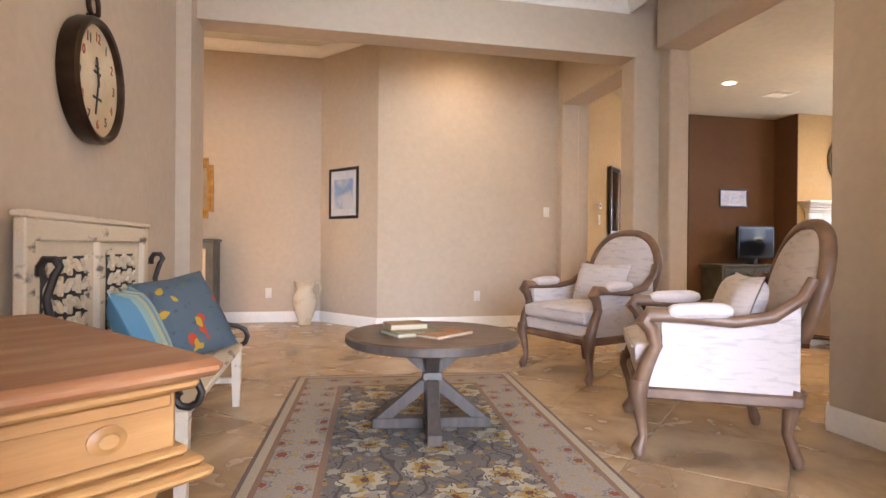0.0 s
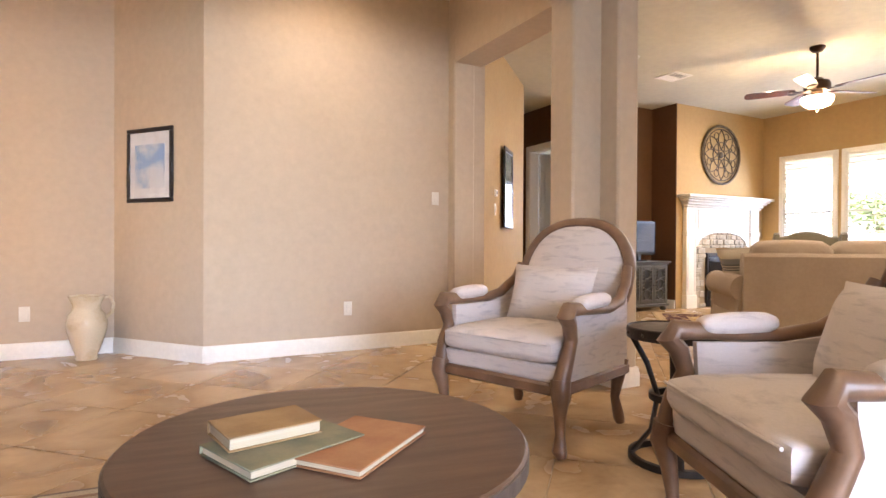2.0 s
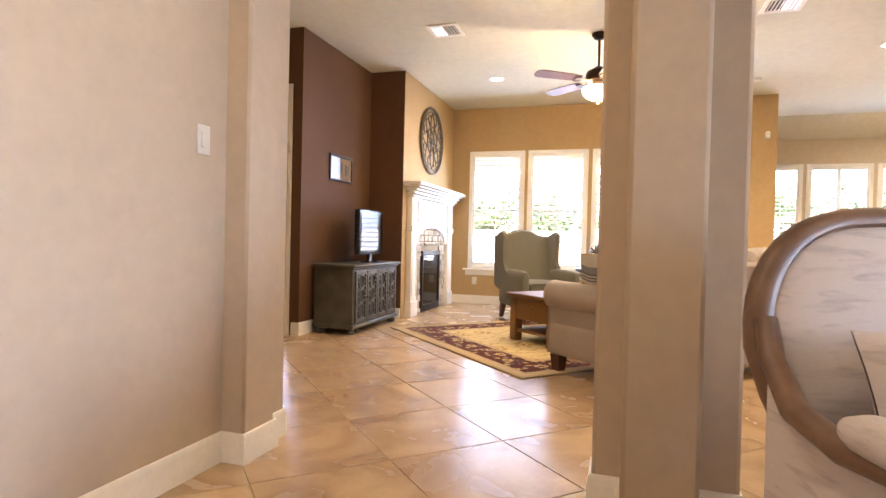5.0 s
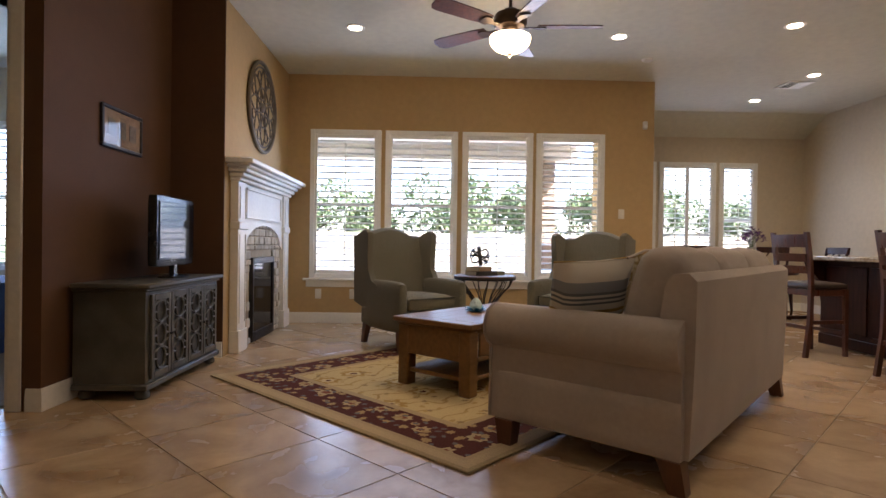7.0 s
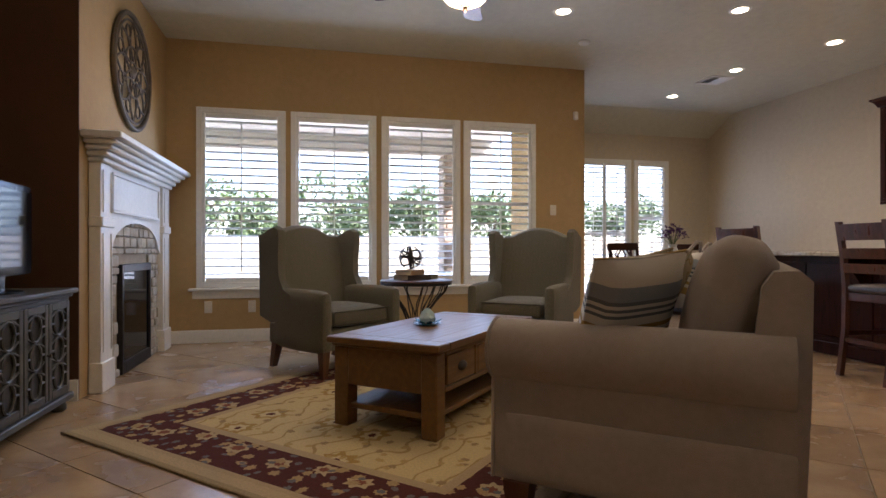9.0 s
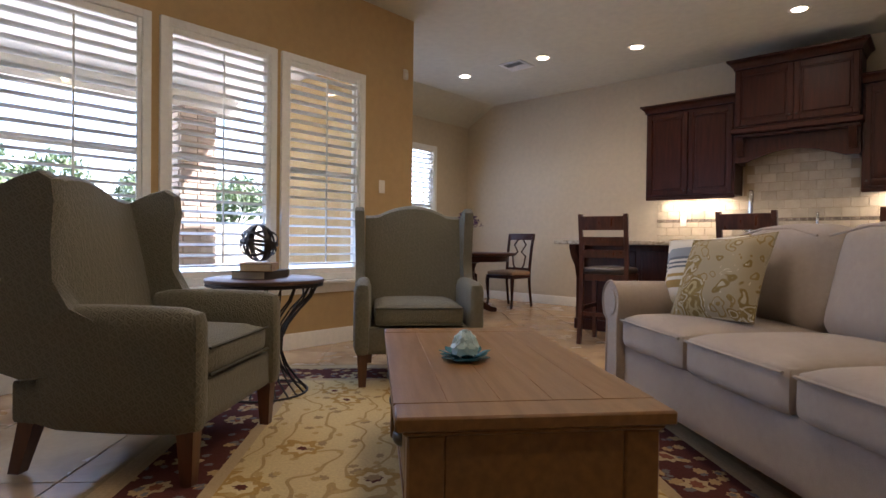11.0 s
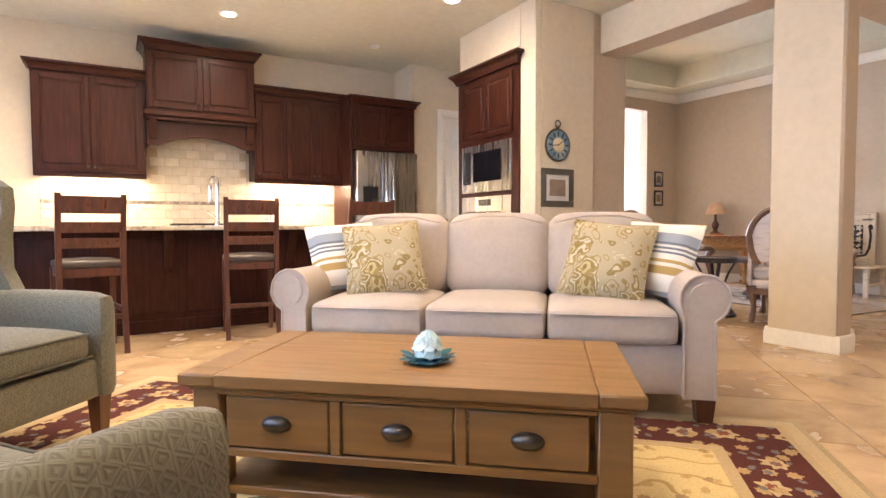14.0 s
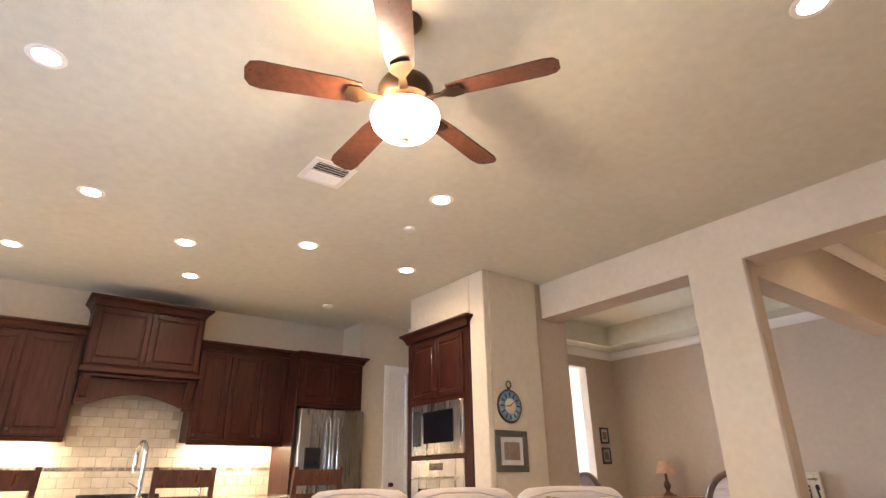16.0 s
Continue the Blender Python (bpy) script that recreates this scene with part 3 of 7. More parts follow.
def strip(g, pts, prof, closed=False):
    """A moulding: prof (out, up) swept along level points; out is to the left of the way."""
    pts = [Vector(p) for p in pts]
    n = len(pts)
    rings = []
    for i, p in enumerate(pts):
        d0 = (p - pts[i - 1]).normalized() if (i or closed) else (pts[1] - p).normalized()
        d1 = (pts[(i + 1) % n] - p).normalized() if (i < n - 1 or closed) else d0
        l0, l1 = Vector((-d0.y, d0.x, 0)), Vector((-d1.y, d1.x, 0))
        mid = (l0 + l1) / max(1 + l0.dot(l1), 0.2)
        rings.append([tuple(p + mid * o + Vector((0, 0, u))) for o, u in prof])
    if closed:
        rings.append(rings[0])
    g.loft(rings, caps=not closed)
    return g


BASE = [(0, 0), (0.016, 0), (0.016, 0.09), (0.012, 0.105), (0.012, 0.118), (0.006, 0.13), (0, 0.13)]
CROWN = [(0, 0), (0.012, 0), (0.018, 0.02), (0.05, 0.05), (0.075, 0.085), (0.085, 0.1), (0.085, 0.118), (0, 0.118)]


def base_run(*pts):
    return solid("baseboard", strip(G(), [(x, y, 0) for x, y in pts], BASE), WHITE, kind="structure")


# ---- structure ----
H = 3.05
setting("floor", GROUT, (-5.5, 11.2, -4.2, 9.2, -0.12, -0.004))
setting("wall_sitting_west", BEIGE, (-1.57, -1.43, -0.05, 4.43, 0, 3.5), (-1.43, -1.33, 4.0, 4.43, 0, 3.5))
setting("wall_sitting_south", BEIGE, (-1.43, -0.68, -0.05, 0.1, 0, 3.5), (1.2, 2.376, -0.05, 0.1, 0, 3.5), (-0.68, 1.2, -0.05, 0.1, 2.8, 3.5))
setting("header_sitting_hall", BEIGE, (-1.33, 2.27, 4.18, 4.425, 2.62, 3.5))
solid("wall_sitting_east", G().prism([(2.2, -0.73), (2.81, -0.73), (2.81, 2.3), (2.68, 2.28), (2.26, 2.24), (2.2, 2.18)], 0, 3.5), BEIGE, kind="structure")
setting("header_sitting_living", BEIGE, (2.376, 2.676, 2.16, 4.04, 2.66, 3.5))
setting("header_hall_living", BEIGE, (2.376, 2.676, 4.5, 5.975, 2.66, 3.5))
setting("post", BEIGE, (2.26, 2.53, 4.19, 4.43, 0, 3.5), (2.5, 2.68, 4.03, 4.53, 0, 3.5), bevel=0.015)
setting("wall_living_west_1", CREAM, (2.681, 2.687, 2.3, 4.06, 2.66, H))
setting("wall_living_west_2", CREAM, (2.681, 2.687, 4.5, 6.0, 2.66, H))
setting("wall_living_west_3", CREAM, (2.683, 2.689, 4.045, 4.515, 0, H))
setting("wall_hall_north", BEIGE, (0.2, 2.376, 6.09, 6.3, 0, 3.5))
setting("wall_hall_pier", BEIGE, (2.376, 2.6, 5.975, 6.4, 0, 3.5), (2.59, 2.76, 6.03, 6.4, 0, 3.5), bevel=0.012)
g = G().prism([(0.2, 6.09), (0.32, 6.19), (-0.33, 7.02), (-0.43, 6.9)], 0, 3.5)
solid("wall_hall_angled", g, BEIGE, kind="structure")
setting("wall_hall_far", BEIGE, (-5.5, -0.4, 6.9, 7.05, 0, 3.5))
setting("wall_hall_south", BEIGE, (-5.5, -3.4, 4.28, 4.43, 0, 3.5), (-2.5, -1.57, 4.28, 4.43, 0, 3.5), (-3.4, -2.5, 4.28, 4.43, 2.4, 3.5))
setting("wall_hall_west", BEIGE, (-5.5, -5.35, 4.43, 6.9, 0, 3.5))
setting("wall_side_room", GOLD, (-5.5, -1.57, 2.4, 2.5, 0, 3.5))
setting("ceiling_hall", CEIL, (-5.5, 2.6, 4.2, 7.2, 3.4, 3.5))
setting("ceiling_sitting", CEIL, (-1.5, 2.4, 0.0, 0.5, 3.108, 3.45), (-1.5, 2.4, 3.72, 4.2, 3.108, 3.45), (-1.5, -0.86, 0.5, 3.72, 3.108, 3.45), (1.95, 2.4, 0.5, 3.72, 3.108, 3.45), (-1.5, 2.4, 0, 4.2, 3.45, 3.55))
# foyer behind the start
setting("wall_foyer", BEIGE, (-2.2, -2.05, -4.2, 0, 0, 3.5), (2.6, 2.75, -4.2, 0, 0, 3.5), (-2.2, -1.15, -4.2, -4.05, 0, 3.5), (1.55, 2.6, -4.2, -4.05, 0, 3.5), (-1.15, 1.55, -4.2, -4.05, 2.9, 3.5), (-1.15, 1.55, -4.2, -4.05, 0, 0.35), (-2.05, -1.57, -0.1, 0.05, 0, 3.5))
setting("ceiling_foyer", CEIL, (-2.2, 2.75, -4.2, 0.0, 3.4, 3.5))
# living room, north
setting("wall_living_north", BROWN, (5.19, 6.76, 7.48, 7.62, 0, H))
setting("wall_chimney_side", BROWN, (6.752, 6.764, 7.03, 7.48, 0, H))
setting("wall_chimney", GOLD, (6.764, 8.87, 7.03, 7.62, 0, H))
setting("wall_vestibule_east", BROWN, (5.19, 5.33, 7.62, 7.66, 0, H), (5.19, 5.33, 8.52, 8.95, 0, H), (5.19, 5.33, 7.66, 8.52, 2.44, H))
g = G().prism([(2.75, 6.03), (4.25, 7.42), (4.25, 8.95), (4.1, 8.95), (4.1, 7.48), (2.81, 6.24)], 0, H)
solid("wall_vestibule_west", g, GOLD, kind="structure")
setting("wall_vestibule_north", GOLD, (4.1, 5.33, 8.95, 9.1, 0, H))
# window wall
WINS = [(3.119, 3.972), (4.013, 4.889), (4.945, 5.835), (5.885, 6.751)]
SILL, HEAD = 0.555, 2.378
ys = [2.5] + [v for w in WINS for v in w] + [7.62]
setting("wall_windows", GOLD, (8.87, 9.02, 2.5, 7.62, 0, SILL), (8.87, 9.02, 2.5, 7.62, HEAD, H), *[(8.87, 9.02, ys[i], ys[i + 1], SILL, HEAD) for i in range(0, 10, 2)])
# nook and kitchen
NWIN = [(0.03, 0.645), (0.70, 1.62), (1.67, 2.3)]
setting("wall_nook_north", GOLD, (9.02, 10.98, 2.5, 2.65, 0, H))
setting("wall_nook_east", CREAM, (10.83, 10.98, -0.88, 0.03, 0, H), (10.83, 10.98, 0.645, 0.70, 0, H), (10.83, 10.98, 1.62, 1.67, 0, H), (10.83, 10.98, 2.3, 2.5, 0, H), (10.83, 10.98, 0.03, 0.645, 2.36, H), (10.83, 10.98, 0.7, 1.62, 2.36, H), (10.83, 10.98, 1.67, 2.3, 2.36, H), (10.83, 10.98, 0.03, 0.645, 0, 0.55), (10.83, 10.98, 1.67, 2.3, 0, 0.55), (10.83, 10.98, 0.7, 1.62, 0, 0.04))
setting("wall_kitchen", CREAM, (3.3, 10.83, -0.88, -0.73, 0, H))
setting("wall_fridge_side", CREAM, (3.42, 3.57, -0.73, -0.2, 0, H))
setting("wall_pantry", CREAM, (3.12, 3.42, -0.35, -0.2, 0, H), (2.81, 3.12, -0.35, -0.2, 2.44, H))
setting("wall_oven", CREAM, (2.81, 3.5, 1.0, 2.33, 0, H), (3.5, 3.57, 2.1, 2.33, 0, H), (3.5, 3.57, 1.0, 2.1, 2.65, H), bevel=0.008)
g = G().box(2.5, 10.3, -0.88, 9.1, H, H + 0.12, b=0)
solid("ceiling_living", g, CEIL, kind="structure")
g = G().prism([(10.3, H), (10.98, 2.68), (10.98, 2.8), (10.3, H + 0.12)], -2.65, 0.88, m=Matrix(((1, 0, 0, 0), (0, 0, -1, 0), (0, 1, 0, 0), (0, 0, 0, 1))))
solid("ceiling_nook_slope", g, CEIL, kind="structure")
# bedroom seen through its door
setting("wall_bedroom", CREAM, (5.33, 9.0, 11.0, 11.15, 0, H), (8.87, 9.02, 7.62, 9.5, 0, H), (8.87, 9.02, 9.5, 11.15, 2.4, H), (8.87, 9.02, 9.5, 11.15, 0, 0.6), (5.19, 5.33, 8.95, 11.15, 0, H))
setting("ceiling_bedroom", CEIL, (5.19, 9.02, 7.62, 11.15, H, H + 0.1))
setting("carpet_bedroom", PILE, (5.26, 9.0, 7.62, 11.1, -0.1, 0.012))

# mouldings
base_run((2.2, 0.1), (2.2, 2.18), (2.26, 2.24), (2.68, 2.28), (2.81, 2.3))
base_run((-1.33, 4.43), (-1.33, 4.0), (-1.43, 4.0), (-1.43, 0.1))
solid("baseboard", strip(G(), [(x, y, 0) for x, y in ((2.26, 4.19), (2.26, 4.43), (2.5, 4.43), (2.5, 4.53), (2.68, 4.53), (2.68, 4.03), (2.5, 4.03), (2.5, 4.19))], BASE, closed=True), WHITE, kind="structure")
solid("baseboard", strip(G(), [(x, y, 0) for x, y in ((4.25, 8.9), (4.25, 7.42), (2.76, 6.03), (2.6, 6.03), (2.6, 5.975), (2.376, 5.975), (2.376, 6.09), (0.2, 6.09), (-0.43, 6.9), (-5.3, 6.9))], BASE), WHITE, kind="structure")
solid("baseboard", strip(G(), [(x, y, 0) for x, y in ((6.75, 7.03), (6.75, 7.48), (5.19, 7.48), (5.19, 7.56))], BASE), WHITE, kind="structure")
solid("baseboard", strip(G(), [(x, y, 0) for x, y in ((10.83, 2.5), (8.87, 2.5), (8.87, 7.03), (8.66, 7.03))], BASE), WHITE, kind="structure")
solid("baseboard", strip(G(), [(x, y, 0) for x, y in ((7.8, -0.73), (10.83, -0.73), (10.83, 0.6))], BASE), WHITE, kind="structure")
solid("baseboard", strip(G(), [(x, y, 0) for x, y in ((2.83, 2.33), (3.57, 2.33), (3.57, 2.1))], BASE), WHITE, kind="structure")
solid("baseboard", strip(G(), [(x, y, 0) for x, y in ((-5.3, 4.43), (-3.4, 4.43))], BASE), WHITE, kind="structure")
solid("trim_crown_hall", strip(G(), [(x, y, 3.282) for x, y in ((2.376, 4.43), (2.376, 6.09), (0.2, 6.09), (-0.43, 6.9), (-5.35, 6.9), (-5.35, 4.43))], CROWN), WHITE, kind="structure")
solid("trim_crown_hall_south", strip(G(), [(-5.35, 4.43, 3.282), (2.376, 4.43, 3.282)], CROWN), WHITE, kind="structure")
solid("trim_crown_sitting", strip(G(), [(x, y, 2.99) for x, y in ((-1.43, 0.1), (2.2, 0.1), (2.2, 4.18), (-1.43, 4.18))], CROWN, closed=True), WHITE, kind="structure")

# ---- fixtures ----


def shutter_window(name, m, w, h, rows, panels=1, tilt=11):
    """A plantation-shutter window in its opening: x across, y towards the room, z up from the sill."""
    o = new(name)
    o.matrix_basis = m
    tagged(o, "white plantation shutters with open louvers in a white frame", "window", "", "structure")
    f = 0.055
    g = G()
    for q in ((-w / 2, -w / 2 + f, 0, h), (w / 2 - f, w / 2, 0, h), (-w / 2 + f, w / 2 - f, 0, f), (-w / 2 + f, w / 2 - f, h - f, h)):
        g.box(q[0], q[1], -0.02, 0.028, q[2], q[3], 0.004)
    part("window_frame", g, SHUT, o)
    part("pane", G().box(-w / 2 + 0.02, w / 2 - 0.02, -0.115, -0.107, 0.02, h - 0.02, 0), GLASS, o).visible_shadow = False
    g = G()
    g.box(-w / 2 + 0.005, w / 2 - 0.005, -0.13, -0.09, h * 0.5 - 0.02, h * 0.5 + 0.02)
    for x in (-w / 2 + 0.02, w / 2 - 0.02):
        g.box(x - 0.02, x + 0.02, -0.13, -0.09, 0, h)
    part("sash", g, SHUT, o)
    pw = (w - 2 * f) / panels
    louver = None
    for k in range(panels):
        x0 = -w / 2 + f + k * pw
        g = G()
        s = 0.03
        for q in ((x0, x0 + s, f, h - f), (x0 + pw - s, x0 + pw, f, h - f), (x0 + s, x0 + pw - s, f, f + 0.045), (x0 + s, x0 + pw - s, h - f - 0.045, h - f)):
            g.box(q[0] + 0.002, q[1] - 0.002, -0.012, 0.014, q[2], q[3], 0.003)
        part("shutter_panel", g, SHUT, o)
        part("tilt_rod", G().box(x0 + pw / 2 - 0.006, x0 + pw / 2 + 0.006, 0.026, 0.037, f + 0.1, h - f - 0.1, 0.003), SHUT, o)
        z0, z1 = f + 0.045, h - f - 0.045
        if louver is None:
            lw = pw - 2 * s - 0.006
            prof = [(-0.036, 0), (-0.018, 0.0055), (0.018, 0.0055), (0.036, 0), (0.018, -0.0055), (-0.018, -0.0055)]
            louver = G().prism(prof, -lw / 2, lw / 2, m=Matrix(((0, 0, 1, 0), (1, 0, 0, 0), (0, 1, 0, 0), (0, 0, 0, 1)))).mesh("louver", SHUT)
        for i in range(rows):
            z = z0 + (i + 0.5) * (z1 - z0) / rows
            part("louver", louver, SHUT, o, m=pose(x0 + pw / 2, 0.0, z, tilt, 0, 0))
    return o


for i, (a, b) in enumerate(WINS):
    shutter_window("window_%d" % (i + 1), pose(8.872, (a + b) / 2, SILL, 0, 0, 90), b - a, HEAD - SILL, 21)
for i, (a, b) in enumerate(NWIN):
    z = 0.04 if i == 1 else 0.55
    shutter_window("window_%d" % (i + 5), pose(10.832, (a + b) / 2, z, 0, 0, 90), b - a, 2.36 - z, 28 if i == 1 else 22, 2 if i == 1 else 1)
g = G().box(8.80, 8.872, 3.05, 6.82, SILL - 0.03, SILL - 0.002, 0.008)
g.box(8.852, 8.872, 3.08, 6.79, SILL - 0.11, SILL - 0.031, 0.004)
solid("trim_window_stool", g, WHITE, kind="structure")


def casing(name, m, w, h):
    """A door's casing and jamb: x across the opening, z up, y to the room."""
    g = G()
    for s in (-1, 1):
        g.box(s * w / 2, s * (w / 2 + 0.075), 0, 0.02, 0, h + 0.075, 0.005)
        g.box(s * w / 2, s * (w / 2 - 0.02), -0.15, 0.008, 0, h, 0.002)
    g.box(-w / 2, w / 2, 0, 0.02, h, h + 0.075, 0.005)
    g.box(-w / 2, w / 2, -0.15, 0.008, h - 0.02, h, 0.002)
    return solid(name, g, WHITE, m=m, kind="structure")


def panel_door(name, m, w, h, label):
    d = thing(name, m, label, "door")
    d["kind"] = "structure"
    part("slab", G().box(0, w, -0.02, 0.02, 0.01, h, 0.003), WHITE, d)
    for z0, z1 in ((0.2, 0.95), (1.1, h - 0.18)):
        for x0, x1 in ((0.1, w / 2 - 0.04), (w / 2 + 0.04, w - 0.1)):
            part("door_panel", G().box(x0, x1, -0.026, 0.026, z0, z1, 0.012), WHITE, d)
    g = G().lathe([(0.028, 0), (0.028, 0.006), (0.01, 0.01), (0.01, 0.035), (0.026, 0.045), (0.028, 0.06), (0.018, 0.072)], 14, m=pose(w - 0.07, 0.02, 0.98, -90, 0, 0))
    part("door_knob", g, BRONZE, d, "dark bronze door knob")
    return d


casing("trim_pantry_door", pose(2.965, -0.2, 0), 0.31, 2.42)
panel_door("door_pantry", pose(2.81, -0.27, 0), 0.31, 2.41, "closed white panelled pantry door with a dark knob")
casing("trim_bedroom_door", pose(5.19, 8.09, 0, 0, 0, 90), 0.86, 2.42)
panel_door("door_bedroom", pose(5.36, 8.5, 0, 0, 0, 8), 0.8, 2.4, "open white panelled bedroom door with a dark knob")


def wall_plate(m, kind):
    nm = "light_switch" if kind == "switch" else "wall_outlet"
    o = thing(nm, m, "cream plastic light switch with a rocker on the wall" if kind == "switch" else "cream plastic double power outlet low on the wall", "light switch" if kind == "switch" else "outlet")
    part("cover_plate", G().box(-0.037, 0.037, 0.0, 0.006, -0.06, 0.06, 0.003), PLATE, o)
    if kind == "switch":
        part("rocker", G().box(-0.016, 0.016, 0.005, 0.011, -0.033, 0.033, 0.003), PLATE, o)
    else:
        for z in (-0.021, 0.021):
            part("socket", G().box(-0.015, 0.015, 0.005, 0.008, z - 0.015, z + 0.015, 0.004), PLATE, o)
    return o


wall_plate(pose(2.234, 6.09, 1.373, 0, 0, 180), "switch")
wall_plate(pose(1.373, 6.09, 0.37, 0, 0, 180), "outlet")
wall_plate(pose(-1.05, 6.9, 0.36, 0, 0, 180), "outlet")
wall_plate(pose(8.87, 2.897, 1.396, 0, 0, 90), "switch")
for y in (6.64, 6.22):
    wall_plate(pose(8.87, y, 0.36, 0, 0, 90), "outlet")
wall_plate(pose(8.87, 3.02, 0.36, 0, 0, 90), "outlet")
wall_plate(pose(-1.43, 3.45, 0.4, 0, 0, -90), "outlet")
wall_plate(pose(2.98, 6.185, 1.3, 0, 0, 225), "switch")
o = thing("thermostat", pose(2.98, 6.185, 1.47, 0, 0, 225), "small white thermostat on the wall above a switch", "thermostat")
part("body", G().box(-0.045, 0.045, 0, 0.02, -0.035, 0.035, 0.006), PLATE, o)
part("display", G().box(-0.025, 0.025, 0.019, 0.022, -0.012, 0.018, 0.001), CONSIN, o)
o = thing("alarm_sensor", pose(8.87, 2.62, 2.5, 0, 0, 90), "small white alarm sensor high on the tan wall", "alarm sensor")
part("body", G().box(-0.03, 0.03, 0, 0.035, -0.05, 0.05, 0.012), PLATE, o)
part("lens", G().box(-0.02, 0.02, 0.034, 0.038, -0.035, 0.005, 0.002), SHUT, o)
o = thing("door_chime", pose(-2.0, 4.43, 1.5, 0, 0, 0), "white door chime box on the hall wall", "door chime")
part("body", G().box(-0.06, 0.06, 0, 0.045, -0.1, 0.1, 0.01), PLATE, o)

# recessed lamps
LAMPS = [(7.42, 3.444), (7.048, 1.938), (4.611, 5.904), (7.351, 6.02), (4.84, 3.332), (9.63, 0.793), (8.472, 0.766), (7.494, 0.427), (5.968, 0.44), (4.195, 1.86), (6.237, 1.334), (5.305, 1.898)]
ring = G().lathe([(0.062, -0.001), (0.064, -0.006), (0.088, -0.007), (0.094, -0.001)], 24, ring=True).mesh("trim_ring", WHITE)
disc = G().lathe([(0.06, 0.0), (0.06, -0.004), (0.02, -0.007)], 24).mesh("bulb", BULB)


def downlight(x, y, z, watts):
    o = thing("recessed_light", pose(x, y, z), "glowing recessed downlight with a white trim ring in the ceiling", "ceiling light", "recessed ceiling lights")
    part("trim_ring", ring, WHITE, o)
    part("bulb", disc, BULB, o)
    if watts:
        lamp = new("downlight_lamp", bpy.data.lights.new("downlight_lamp", "SPOT"))
        lamp.data.energy, lamp.data.color, lamp.data.shadow_soft_size = watts, WARM, 0.06
        lamp.data.spot_size, lamp.data.spot_blend = radians(152), 1.0
        lamp.matrix_world = Matrix.Translation((x, y, z - 0.03))


for x, y in LAMPS:
    downlight(x, y, H, 4.6)
downlight(0.55, 2.1, 3.45, 4)
for x, y in ((1.1, 5.35), (-2.2, 5.6)):
    downlight(x, y, 3.4, 4)


def ceiling_vent(x, y, z, rot):
    o = thing("ceiling_vent", pose(x, y, z, 0, 0, rot), "white louvered air vent in the ceiling", "air vent")
    g = G()
    for q in ((-0.16, 0.16, -0.16, -0.12), (-0.16, 0.16, 0.12, 0.16), (-0.16, -0.12, -0.12, 0.12), (0.12, 0.16, -0.12, 0.12)):
        g.box(*q, -0.012, -0.001, 0.003)
    part("frame", g, WHITE, o)
    part("backing", G().box(-0.12, 0.12, -0.12, 0.12, -0.003, -0.001, 0), CONSIN, o)
    for i in range(8):
        part("slat", G().box(-0.12, 0.12, -0.011, 0.011, -0.001, 0.001, 0, m=pose(0, -0.105 + i * 0.03, -0.009, 38 if i < 4 else -38, 0, 0)), WHITE, o)


ceiling_vent(5.745, 3.2, H, 0)
ceiling_vent(5.61, 6.155, H, 0)
ceiling_vent(8.86, 0.74, H, 0)
for x, y, r, z in ((4.3, 0.245, 0.07, H), (8.05, 2.92, 0.06, H), (4.745, 2.744, 0.055, H)):
    o = thing("smoke_detector", pose(x, y, z), "small round white detector on the ceiling", "smoke detector")
    part("body", G().lathe([(r, -0.001), (r, -0.012), (r * 0.8, -0.025), (r * 0.3, -0.03)], 20), PLATE, o)


